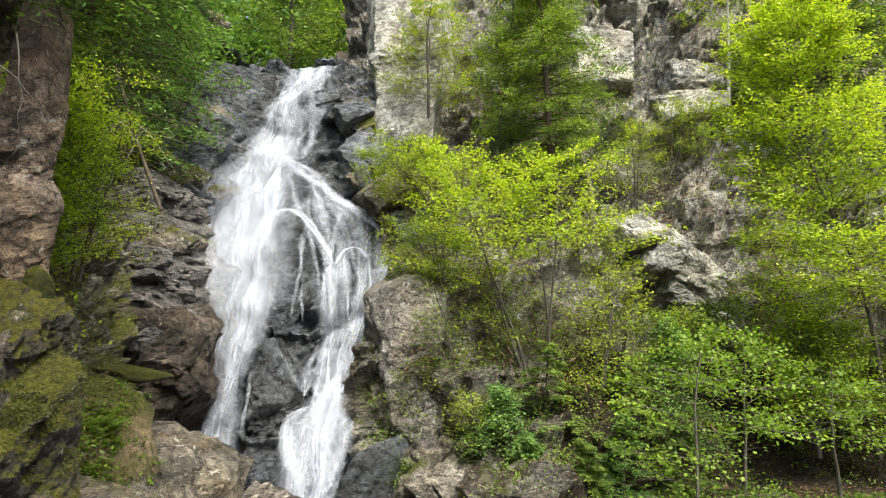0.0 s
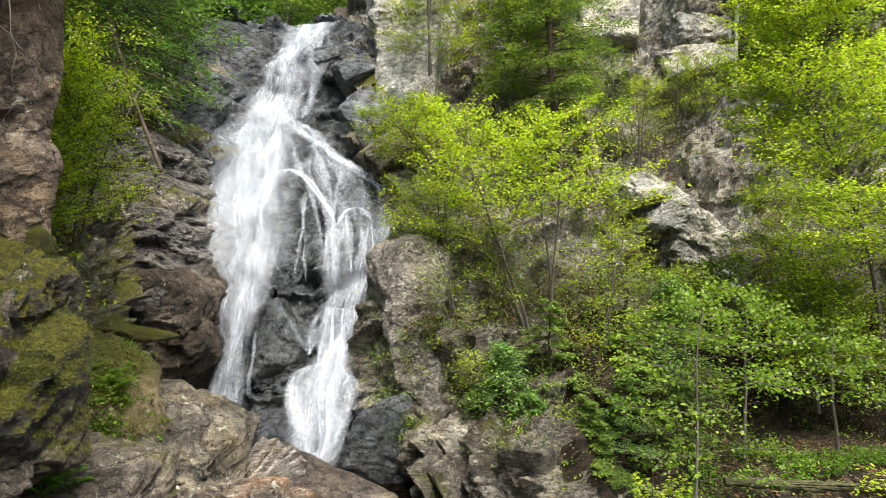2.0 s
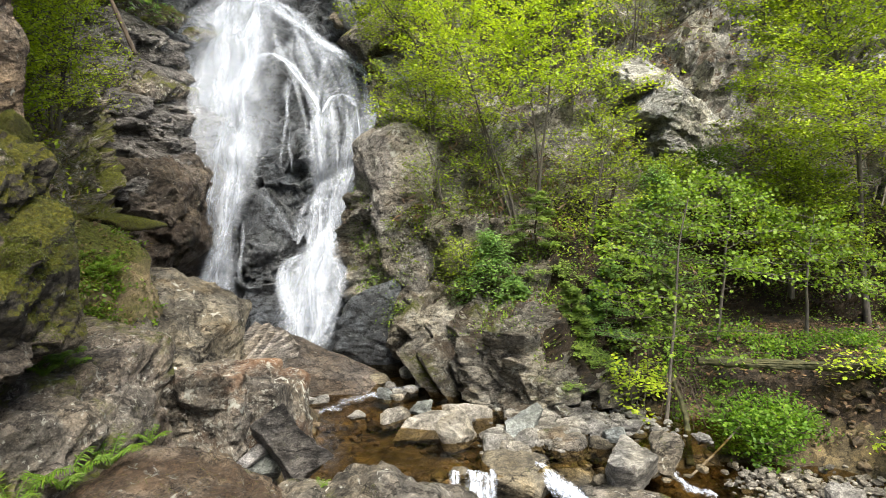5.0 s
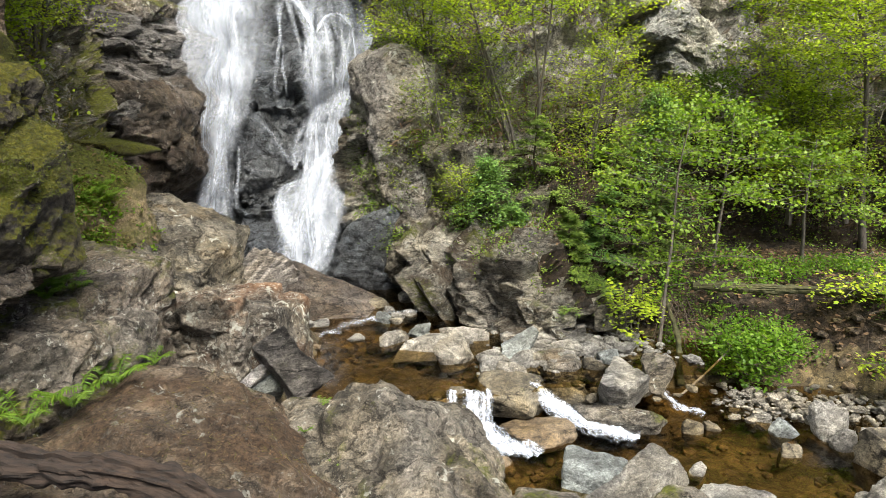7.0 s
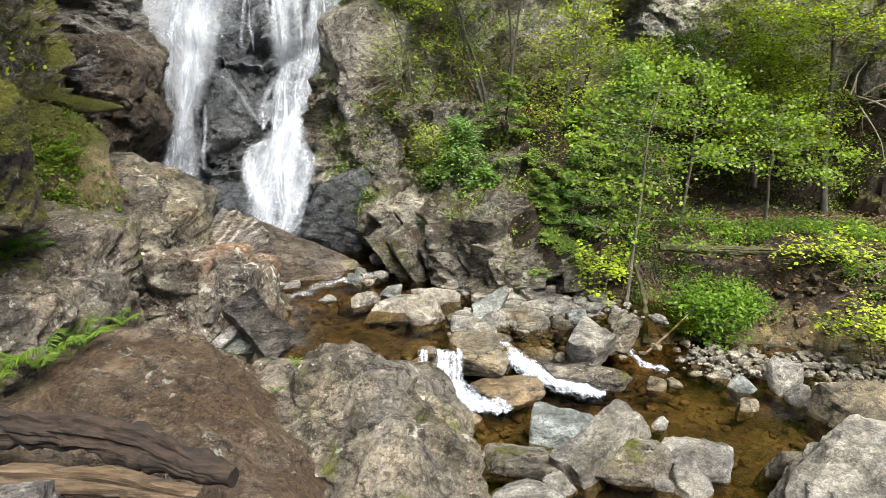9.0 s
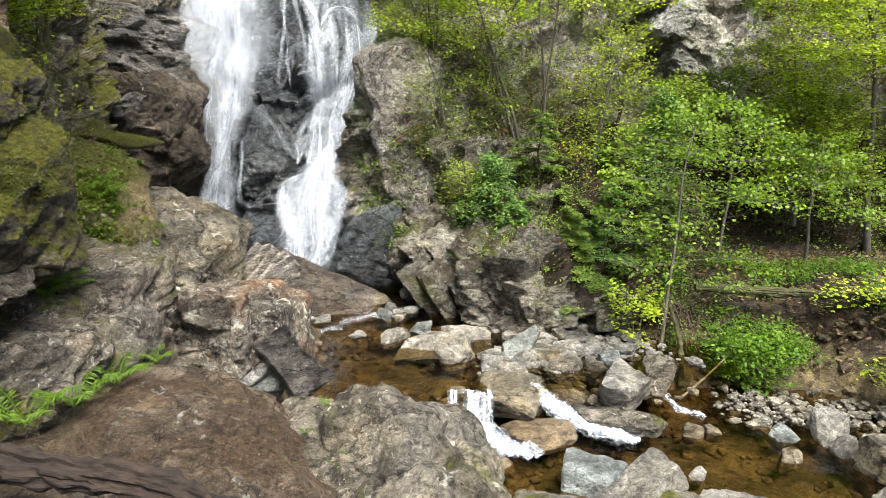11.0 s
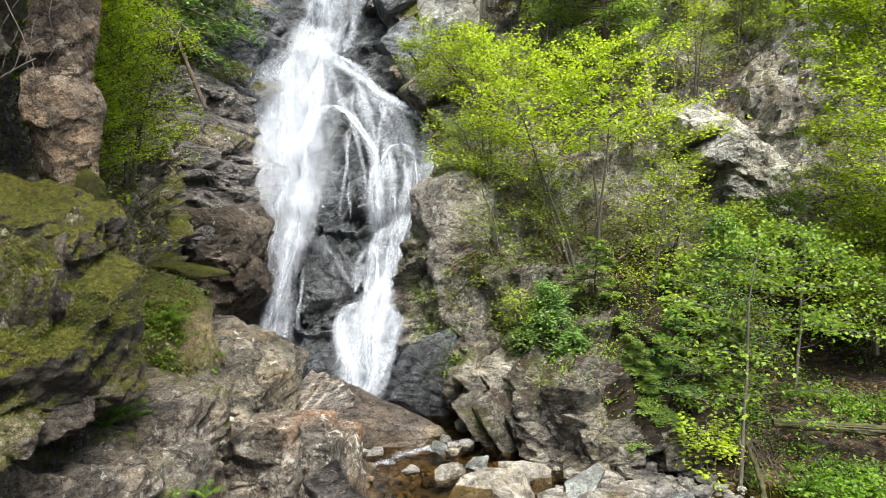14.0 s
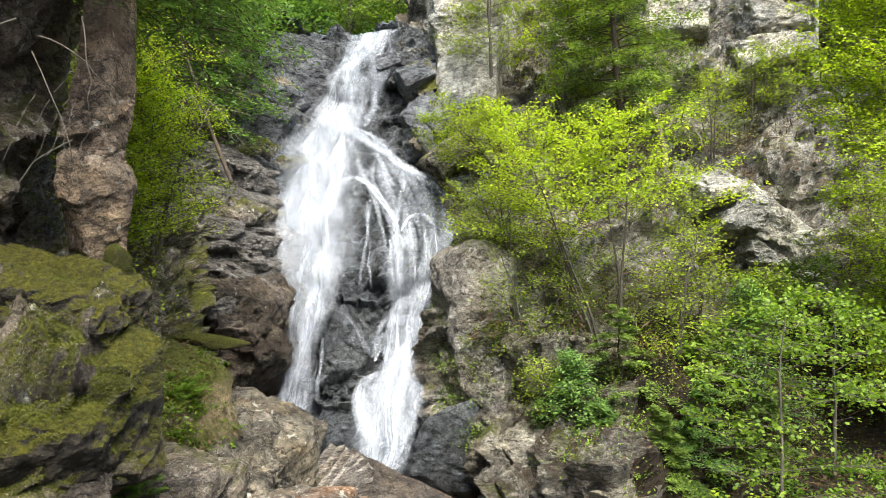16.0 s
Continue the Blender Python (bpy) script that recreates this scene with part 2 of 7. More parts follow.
    stain = nd(nt, "TexNoise", Vector=pos, Scale=2.3, Detail=6.0, Roughness=0.65)
    c = mixc(nt, 0.8, c, ramp(nt, stain.outputs["Fac"], 0.40, 0.60, (0.5, 0.49, 0.47, 1), (1.3, 1.29, 1.26, 1)), "MULTIPLY")
    sep = nd(nt, "SeparateXYZ", Vector=geo.outputs["Normal"])
    up = ramp(nt, sep.outputs["Z"], 0.15, 0.75)
    if soil:
        ns = nd(nt, "TexNoise", Vector=pos, Scale=1.6, Detail=8.0, Roughness=0.65)
        lit = nd(nt, "TexNoise", Vector=pos, Scale=38.0, Detail=5.0, Roughness=0.8)
        sc = mixc(nt, ramp(nt, lit.outputs["Fac"], 0.42, 0.66), tuple(0.6 * q for q in soil_col), tuple(2.2 * q for q in soil_col))
        f = math_(nt, "MULTIPLY", ramp(nt, sep.outputs["Z"], 0.05, 0.55), ramp(nt, ns.outputs["Fac"], 0.62 - 0.35 * soil, 0.74 - 0.35 * soil))
        c = mixc(nt, f, c, sc)
    if moss:
        nm = nd(nt, "TexNoise", Vector=pos, Scale=1.3, Detail=10.0, Roughness=0.72)
        nm2 = nd(nt, "TexNoise", Vector=pos, Scale=30.0, Detail=5.0, Roughness=0.8)
        mc = mixc(nt, ramp(nt, nm2.outputs["Fac"], 0.36, 0.64), tuple(0.4 * q for q in moss_col), (moss_col[0] * 2.2, moss_col[1] * 2.0, moss_col[2] * 1.6))
        f = math_(nt, "MULTIPLY", ramp(nt, sep.outputs["Z"], -0.1, 0.45), ramp(nt, nm.outputs["Fac"], 0.66 - 0.3 * moss, 0.74 - 0.3 * moss))
        c = mixc(nt, f, c, mc)
    nt.links.new(c, bs.inputs["Base Color"])
    rr = ramp(nt, n2.outputs["Fac"], 0.3, 0.7, (rough - 0.12,) * 3 + (1,), (min(1, rough + 0.12),) * 3 + (1,))
    nt.links.new(rr, bs.inputs["Roughness"])
    bs.inputs["Specular IOR Level"].default_value = 0.35
    h = math_(nt, "ADD", n2.outputs["Fac"], math_(nt, "MULTIPLY", n3.outputs["Fac"], 0.6))
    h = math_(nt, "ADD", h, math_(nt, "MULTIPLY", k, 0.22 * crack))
    h = math_(nt, "ADD", h, math_(nt, "MULTIPLY", gre.outputs[1], 0.18))
    h = math_(nt, "ADD", h, math_(nt, "MULTIPLY", ramp(nt, pit.outputs["Fac"], 0.34, 0.46), 0.2 * crack))
    bp = nd(nt, "Bump", Height=h, Strength=bump, Distance=0.10)
    nt.links.new(bp.outputs[0], bs.inputs["Normal"])
    return m


def leaf_material(name, c1, c2, c3, rough=0.5, through_=0.45):
    m, nt, bs = mat_new(name)
    geo = nt.nodes.new("ShaderNodeNewGeometry")
    r = nt.nodes.new("ShaderNodeValToRGB")
    e = r.color_ramp.elements
    e[0].position, e[0].color = 0.0, (*c1, 1)
    e[1].position, e[1].color = 1.0, (*c3, 1)
    k = e.new(0.5)
    k.color = (*c2, 1)
    nt.links.new(geo.outputs["Random Per Island"], r.inputs["Fac"])
    big = nd(nt, "TexNoise", Vector=geo.outputs["Position"], Scale=1.1, Detail=3.0)
    c = mixc(nt, 0.5, r.outputs["Color"], ramp(nt, big.outputs["Fac"], 0.35, 0.65, (0.55, 0.62, 0.6, 1), (1.15, 1.1, 0.9, 1)), "MULTIPLY")
    nt.links.new(c, bs.inputs["Base Color"])
    bs.inputs["Roughness"].default_value = rough
    bs.inputs["Specular IOR Level"].default_value = 0.3
    tr = nd(nt, "BsdfTranslucent", Color=mixc(nt, 1.0, c, (1.25, 1.3, 0.5), "MULTIPLY"))
    mx = nd(nt, "MixShader", Fac=through_)
    nt.links.new(bs.outputs[0], mx.inputs[1])
    nt.links.new(tr.outputs[0], mx.inputs[2])
    nt.links.new(mx.outputs[0], nt.nodes["Material Output"].inputs["Surface"])
    return m


def bark_material(name, a, b, scale=9.0, grain=(1, 1, 0.22)):
    m, nt, bs = mat_new(name)
    geo = nt.nodes.new("ShaderNodeNewGeometry")
    mp = nd(nt, "Mapping", Vector=geo.outputs["Position"])
    mp.inputs["Scale"].default_value = grain
    n = nd(nt, "TexNoise", Vector=mp.outputs[0], Scale=scale * 3, Detail=8.0, Roughness=0.7)
    n2 = nd(nt, "TexNoise", Vector=geo.outputs["Position"], Scale=3.0, Detail=4.0)
    c = mixc(nt, ramp(nt, n.outputs["Fac"], 0.35, 0.65), a, b)
    c = mixc(nt, 0.4, c, ramp(nt, n2.outputs["Fac"], 0.35, 0.65, (0.5, 0.5, 0.5, 1), (1.1, 1.1, 1.0, 1)), "MULTIPLY")
    nt.links.new(c, bs.inputs["Base Color"])
    bs.inputs["Roughness"].default_value = 0.9
    b_ = nd(nt, "Bump", Height=n.outputs["Fac"], Strength=0.7, Distance=0.02)
    nt.links.new(b_.outputs[0], bs.inputs["Normal"])
    return m


def white_water(name, across=5.0, along=1.6, lo=0.40, hi=0.60, top=1.0, fray=0.34, grain=0.3, soft=0.35, tone=1.0):
    """Falling water: white threads along the flow, clear between them, frayed at the sides."""
    m, nt, bs = mat_new(name)
    uv = nd(nt, "UVMap")
    geo = nt.nodes.new("ShaderNodeNewGeometry")
    pos = geo.outputs["Position"]
    mp = nd(nt, "Mapping", Vector=uv.outputs[0])
    mp.inputs["Scale"].default_value = (across, along, 1.0)
    n1 = nd(nt, "TexNoise", Vector=mp.outputs[0], Scale=1.0, Detail=9.0, Roughness=0.68, Distortion=0.7)
    n2 = nd(nt, "TexNoise", Vector=pos, Scale=1.7, Detail=5.0, Roughness=0.6)
    mp3 = nd(nt, "Mapping", Vector=pos)
    mp3.inputs["Scale"].default_value = (1.0, 0.6, 0.45)
    n3 = nd(nt, "TexNoise", Vector=mp3.outputs[0], Scale=30.0, Detail=6.0, Roughness=0.8)
    sx = nd(nt, "SeparateXYZ", Vector=uv.outputs[0])
    d = math_(nt, "ABSOLUTE", math_(nt, "SUBTRACT", math_(nt, "FRACT", sx.outputs["X"]), 0.5))
    edge = ramp(nt, d, 0.5 - soft, 0.5, (1, 1, 1, 1), (0, 0, 0, 1))
    s = math_(nt, "ADD", math_(nt, "MULTIPLY", n1.outputs["Fac"], 0.7 - 0.6 * grain), math_(nt, "MULTIPLY", n2.outputs["Fac"], 0.3 - 0.4 * grain))
    s = math_(nt, "ADD", s, math_(nt, "MULTIPLY", n3.outputs["Fac"], grain))
    s = math_(nt, "ADD", s, math_(nt, "MULTIPLY", math_(nt, "SUBTRACT", edge, 1.0), fray))
    a = ramp(nt, s, lo, hi, (0, 0, 0, 1), (top,) * 3 + (1,))
    a = math_(nt, "MULTIPLY", a, ramp(nt, edge, 0.0, 0.5))
    shade = ramp(nt, math_(nt, "ADD", math_(nt, "MULTIPLY", n1.outputs["Fac"], 0.5), math_(nt, "MULTIPLY", n3.outputs["Fac"], 0.5)), 0.38, 0.58, (0.38 * tone, 0.44 * tone, 0.52 * tone, 1), (0.66 * tone, 0.71 * tone, 0.78 * tone, 1))
    nt.links.new(shade, bs.inputs["Base Color"])
    bs.inputs["Roughness"].default_value = 0.6
    nt.links.new(a, bs.inputs["Alpha"])
    h = math_(nt, "ADD", n1.outputs["Fac"], math_(nt, "MULTIPLY", n3.outputs["Fac"], 0.7))
    b_ = nd(nt, "Bump", Height=h, Strength=0.3, Distance=0.10)
    nt.links.new(b_.outputs[0], bs.inputs["Normal"])
    return m


def stream_material(name, tint, ripple=5.0, strength=0.25):
    m, nt, bs = mat_new(name)
    geo = nt.nodes.new("ShaderNodeNewGeometry")
    n = nd(nt, "TexNoise", Vector=geo.outputs["Position"], Scale=ripple, Detail=4.0, Roughness=0.55, Distortion=0.4)
    b_ = nd(nt, "Bump", Height=n.outputs["Fac"], Strength=strength, Distance=0.05)
    t = nd(nt, "BsdfTransparent", Color=(*tint, 1))
    g = nd(nt, "BsdfGlossy", Roughness=0.06, Normal=b_.outputs[0])
    f = nd(nt, "Fresnel", IOR=1.33, Normal=b_.outputs[0])
    mx = nd(nt, "MixShader", Fac=f.outputs[0])
    nt.links.new(t.outputs[0], mx.inputs[1])
    nt.links.new(g.outputs[0], mx.inputs[2])
    nt.links.new(mx.outputs[0], nt.nodes["Material Output"].inputs["Surface"])
    return m


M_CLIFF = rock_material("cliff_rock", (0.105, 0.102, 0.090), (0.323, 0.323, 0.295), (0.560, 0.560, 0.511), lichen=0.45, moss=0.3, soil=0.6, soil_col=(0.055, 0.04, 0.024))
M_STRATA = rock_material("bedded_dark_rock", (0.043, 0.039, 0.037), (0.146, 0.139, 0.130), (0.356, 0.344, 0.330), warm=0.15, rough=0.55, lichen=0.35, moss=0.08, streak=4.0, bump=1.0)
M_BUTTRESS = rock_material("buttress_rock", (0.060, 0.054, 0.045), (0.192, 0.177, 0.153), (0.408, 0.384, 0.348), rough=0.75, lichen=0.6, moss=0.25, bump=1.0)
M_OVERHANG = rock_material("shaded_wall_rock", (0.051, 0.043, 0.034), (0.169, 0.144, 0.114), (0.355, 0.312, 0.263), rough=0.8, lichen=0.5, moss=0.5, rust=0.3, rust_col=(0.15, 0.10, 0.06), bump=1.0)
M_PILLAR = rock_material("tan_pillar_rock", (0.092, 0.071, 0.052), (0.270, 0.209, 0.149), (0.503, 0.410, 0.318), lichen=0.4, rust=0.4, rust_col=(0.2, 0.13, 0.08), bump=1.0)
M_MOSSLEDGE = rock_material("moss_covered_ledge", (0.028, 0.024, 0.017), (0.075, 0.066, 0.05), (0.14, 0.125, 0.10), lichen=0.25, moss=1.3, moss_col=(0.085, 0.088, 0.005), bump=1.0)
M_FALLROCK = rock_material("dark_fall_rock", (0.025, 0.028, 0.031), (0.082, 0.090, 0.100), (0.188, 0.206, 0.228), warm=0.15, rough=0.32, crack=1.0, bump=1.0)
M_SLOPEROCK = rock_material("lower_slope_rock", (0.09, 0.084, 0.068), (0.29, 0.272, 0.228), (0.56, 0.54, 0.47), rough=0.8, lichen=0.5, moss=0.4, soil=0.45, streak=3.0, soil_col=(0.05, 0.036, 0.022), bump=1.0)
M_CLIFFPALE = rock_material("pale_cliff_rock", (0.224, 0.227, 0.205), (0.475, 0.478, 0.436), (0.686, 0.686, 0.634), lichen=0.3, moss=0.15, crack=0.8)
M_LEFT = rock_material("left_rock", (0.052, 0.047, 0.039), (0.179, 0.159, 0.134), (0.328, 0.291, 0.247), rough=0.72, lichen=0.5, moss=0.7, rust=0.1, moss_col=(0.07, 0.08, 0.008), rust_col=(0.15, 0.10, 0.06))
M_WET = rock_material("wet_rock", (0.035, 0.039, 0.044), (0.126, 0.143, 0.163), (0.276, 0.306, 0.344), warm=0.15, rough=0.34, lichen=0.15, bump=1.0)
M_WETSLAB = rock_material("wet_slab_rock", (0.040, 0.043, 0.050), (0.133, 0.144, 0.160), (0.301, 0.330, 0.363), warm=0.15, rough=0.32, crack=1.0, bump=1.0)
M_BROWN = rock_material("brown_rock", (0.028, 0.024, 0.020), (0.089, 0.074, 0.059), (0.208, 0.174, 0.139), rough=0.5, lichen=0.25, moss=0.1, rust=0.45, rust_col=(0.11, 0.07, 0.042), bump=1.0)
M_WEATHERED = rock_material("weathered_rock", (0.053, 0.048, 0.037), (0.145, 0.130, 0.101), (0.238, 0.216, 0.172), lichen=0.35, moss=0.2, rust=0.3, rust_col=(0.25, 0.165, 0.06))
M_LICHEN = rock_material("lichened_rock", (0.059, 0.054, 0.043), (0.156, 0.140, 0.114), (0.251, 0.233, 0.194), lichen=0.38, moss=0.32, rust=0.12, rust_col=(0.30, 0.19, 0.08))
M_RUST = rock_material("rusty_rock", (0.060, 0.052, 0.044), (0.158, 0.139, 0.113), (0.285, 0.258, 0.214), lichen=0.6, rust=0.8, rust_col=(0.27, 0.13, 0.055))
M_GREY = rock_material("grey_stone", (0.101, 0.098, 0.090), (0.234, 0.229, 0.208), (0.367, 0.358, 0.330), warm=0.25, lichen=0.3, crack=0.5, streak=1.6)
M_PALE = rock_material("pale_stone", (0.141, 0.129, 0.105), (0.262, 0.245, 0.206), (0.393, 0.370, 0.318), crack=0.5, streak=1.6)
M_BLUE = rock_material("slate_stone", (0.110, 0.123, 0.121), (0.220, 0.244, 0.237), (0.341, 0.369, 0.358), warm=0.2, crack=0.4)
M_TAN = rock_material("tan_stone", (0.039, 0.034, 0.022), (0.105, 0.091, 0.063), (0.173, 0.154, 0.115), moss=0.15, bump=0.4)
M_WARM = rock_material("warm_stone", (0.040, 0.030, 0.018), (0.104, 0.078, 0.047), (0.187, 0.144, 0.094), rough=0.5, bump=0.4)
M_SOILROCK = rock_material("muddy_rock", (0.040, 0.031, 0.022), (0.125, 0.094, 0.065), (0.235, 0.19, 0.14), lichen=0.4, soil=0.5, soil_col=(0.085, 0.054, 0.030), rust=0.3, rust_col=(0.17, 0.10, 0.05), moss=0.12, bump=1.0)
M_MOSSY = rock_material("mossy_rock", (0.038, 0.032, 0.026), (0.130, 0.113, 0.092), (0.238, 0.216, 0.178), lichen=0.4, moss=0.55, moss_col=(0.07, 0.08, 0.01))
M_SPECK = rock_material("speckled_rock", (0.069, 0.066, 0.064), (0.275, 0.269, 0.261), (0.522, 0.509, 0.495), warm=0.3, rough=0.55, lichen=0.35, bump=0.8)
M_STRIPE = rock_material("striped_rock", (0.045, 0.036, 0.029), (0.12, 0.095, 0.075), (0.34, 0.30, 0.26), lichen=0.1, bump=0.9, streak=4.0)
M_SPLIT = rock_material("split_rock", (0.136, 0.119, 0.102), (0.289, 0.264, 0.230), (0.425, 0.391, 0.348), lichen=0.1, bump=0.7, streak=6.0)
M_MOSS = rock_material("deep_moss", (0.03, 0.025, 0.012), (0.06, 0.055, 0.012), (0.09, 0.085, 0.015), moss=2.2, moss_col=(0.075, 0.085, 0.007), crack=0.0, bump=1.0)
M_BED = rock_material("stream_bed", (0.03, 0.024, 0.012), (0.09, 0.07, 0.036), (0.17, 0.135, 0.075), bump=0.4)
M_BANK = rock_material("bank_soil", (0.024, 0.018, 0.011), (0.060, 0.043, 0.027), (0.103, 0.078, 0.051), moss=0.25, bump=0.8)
M_POOL = stream_material("pool_water", (0.64, 0.55, 0.37), strength=0.4)
M_FALLS = white_water("falling_water", across=8.0, along=1.1, lo=0.34, hi=0.70, top=0.92, fray=0.15, soft=0.45, grain=0.28, tone=0.86)
M_CORE = white_water("dense_water", across=4.0, along=1.3, lo=0.30, hi=0.56, top=0.96, fray=0.2, soft=0.5, grain=0.26, tone=0.86)
M_SHEET = white_water("thin_water_sheet", across=14.0, along=1.0, lo=0.41, hi=0.72, top=0.7, fray=0.15, soft=0.35, grain=0.15, tone=0.86)
M_THREAD = white_water("water_thread", across=2.5, along=3.0, lo=0.36, hi=0.72, top=0.65, fray=0.2, soft=0.5, grain=0.45, tone=0.86)
M_TRICKLE = white_water("trickling_water", across=2.0, along=4.0, lo=0.36, hi=0.62, top=0.7, fray=0.2, soft=0.5)
M_MIST = white_water("spray_mist", across=3.0, along=0.7, lo=0.16, hi=0.70, top=0.6, fray=0.26, grain=0.04, soft=0.5, tone=0.86)
M_LIP = white_water("lip_water", across=6.0, along=1.0, lo=0.2, hi=0.5, fray=0.0)
M_RIFFLE = white_water("riffle_water", across=3.0, along=5.0, lo=0.42, hi=0.66, top=0.55, fray=0.2, soft=0.5, grain=0.4)
M_HUMUS = rock_material("forest_soil", (0.021, 0.015, 0.009), (0.053, 0.038, 0.023), (0.117, 0.088, 0.053), moss=0.3, bump=0.8, crack=0.3)
M_RAPID = white_water("rapid_water", across=4.0, along=5.0, lo=0.36, hi=0.62, top=0.95, fray=0.2, soft=0.5, grain=0.5, tone=1.12)
M_FOAM = white_water("foam_water", across=5.0, along=5.0, lo=0.34, hi=0.58, top=0.95, fray=0.3, soft=0.5, grain=0.45, tone=1.12)
M_SLOPE = rock_material("slope_soil", (0.177, 0.142, 0.086), (0.354, 0.283, 0.177), (0.542, 0.448, 0.296), moss=0.8, moss_col=(0.075, 0.09, 0.015), bump=0.8, crack=0.3)

# ---- ground: one sheet, creek bed, banks, gorge sides, plateau ----
def soften(x):
    x = np.clip(x, 0, 1)
    return x * x * (3 - 2 * x)


def ground_z(x, y):
    # creek bed: upper pool, lower stream behind the dam of boulders
    dam = 5.85 + 0.22 * (x - 0.2)
    z = -0.22 + 0.34 * soften((y - dam) / 0.7)
    # right bank, rising from the water's edge to the foot of the slope
    edge = 6.75 - 0.18 * (x - 2.5) - 0.9 * soften((x - 4.0) / 1.2)
    z = np.maximum(z, -0.4 + 1.35 * soften((y - edge + 0.55) / 2.3) * soften((x - 1.7) / 0.9))
    z = np.maximum(z, -0.4 + 1.7 * soften((x - 4.9) / 3.5))
    # left bank under the ledges and the near ground
    z = np.maximum(z, -0.42 + 1.1 * soften((-0.55 - x) / 1.3) * soften((9.0 - y) / 2.0))
    z = np.maximum(z, -0.42 + 1.8 * soften((2.4 - y) / 1.3))
    # under and behind the cliffs
    z = np.maximum(z, np.clip(1.0 * (y - 11.2), -1, 10.2))
    # gorge sides and far woods
    z = np.maximum(z, np.clip((np.abs(x + 1) - 14) * 0.8, -1, 12) * soften((y + 60) / 40))
    z = np.maximum(z, 15 * soften((-y - 26) / 30) - 1)
    far = np.hypot(x, y)
    return z + 0.5 * np.clip(far / 60 - 1, 0, 8)


def stretch(lo, hi, step, far):
    a = np.arange(lo, hi + step / 2, step)
    out = [hi]
    d = step
    while out[-1] < far:
        d *= 1.25
        out.append(out[-1] + d)
    left = [lo]
    d = step
    while left[-1] > -far:
        d *= 1.25
        left.append(left[-1] - d)
    return np.concatenate([left[:0:-1], a, out[1:]])


gx, gy = stretch(-3.5, 6.5, 0.06, 900), stretch(2.2, 9.8, 0.06, 900)
GX, GY = np.meshgrid(gx, gy, indexing="ij")
P0 = np.stack([GX.ravel(), GY.ravel(), np.zeros(GX.size)], -1)
Gz = ground_z(GX.ravel(), GY.ravel()) + 0.05 * fbm(P0 * 1.7, 4, 3) + 0.04 * np.maximum(0, blocks(P0 * 7.0, 5)) + 0.6 * fbm(P0 * 0.1, 3, 9) * np.clip(np.hypot(GX.ravel(), GY.ravel()) / 40 - 0.5, 0, 1)
P0[:, 2] = Gz
ground = link_mesh("ground", P0, grid_faces(len(gx), len(gy)), M_BANK)
ground.data.materials.append(M_BED)
cen = P0[grid_faces(len(gx), len(gy))].mean(1)
wet = (cen[:, 2] < 0.42) & (cen[:, 1] > 2) & (cen[:, 1] < 11) & (np.abs(cen[:, 0]) < 9)
ground.data.polygons.foreach_set("material_index", wet.astype(np.int32))
tagged(ground, "brown leaf-strewn soil and pebbly creek bed", "ground", kind="structure")

# ---- water of the pool and of the stream below it ----
def sheet(name, x0, x1, y0, y1, z, mat, label, step=0.08, keep=None):
    xs, ys = np.arange(x0, x1, step), np.arange(y0, y1, step)
    a, b = np.meshgrid(xs, ys, indexing="ij")
    p = np.stack([a.ravel(), b.ravel(), np.full(a.size, z)], -1)
    p[:, 2] += 0.012 * fbm(p * np.array([3.0, 2.0, 1]), 3, 7)
    f = grid_faces(len(xs), len(ys))
    if keep is not None:
        c = p[f].mean(1)
        f = f[keep(c[:, 0], c[:, 1])]
    ob = link_mesh(name, p, f, mat, smooth=True)
    return tagged(ob, label, "water", kind="structure")


sheet("water_pool", -2.8, 3.2, 5.4, 10.6, 0.33, M_POOL, "clear brown pool under the waterfall", keep=lambda x, y: y > 5.75 + 0.22 * (x - 0.2))
sheet("water_stream", -1.5, 12.0, 1.5, 7.4, 0.0, M_POOL, "shallow clear amber stream over pebbles", keep=lambda x, y: y < 6.2 + 0.22 * (x - 0.2))

# ---- cliffs ----
s0 = [(-0.2, 11.0, -0.3), (-0.9, 11.6, 2.0), (-0.7, 12.9, 4.2), (-0.9, 13.6, 5.3), (-1.9, 14.5, 6.6), (-2.6, 15.3, 7.8), (-3.0, 17.0, 10.2), (-3.2, 18.2, 14.5)]
s1 = [(-0.55, 9.9, -0.3), (-1.15, 10.2, 1.1), (-1.35, 10.6, 2.2), (-1.15, 11.3, 3.75), (-0.85, 13.3, 5.4), (-1.6, 14.8, 7.5), (-1.9, 16.2, 9.8), (-2.0, 18.0, 14.5)]
s2 = [(-0.2, 8.9, -0.3), (0.0, 9.5, 1.1), (-0.3, 10.4, 2.4), (-0.2, 11.4, 3.9), (0.2, 13.2, 5.2), (0.0, 14.8, 7.6), (-0.4, 16.2, 10.0), (-0.4, 17.6, 14.5)]
s3 = [(1.0, 7.4, -0.3), (1.15, 8.0, 1.0), (1.3, 9.6, 1.9), (1.4, 11.2, 3.0), (1.6, 13.2, 4.6), (1.8, 14.8, 7.6), (1.8, 16.2, 10.0), (1.8, 17.6, 14.5)]
s4 = [(2.6, 8.4, 0.1), (2.8, 9.5, 0.7), (3.0, 9.9, 1.9), (3.0, 11.7, 2.8), (3.2, 13.2, 4.4), (3.4, 14.6, 7.4), (3.4, 16.0, 10.0), (3.4, 17.2, 14.5)]
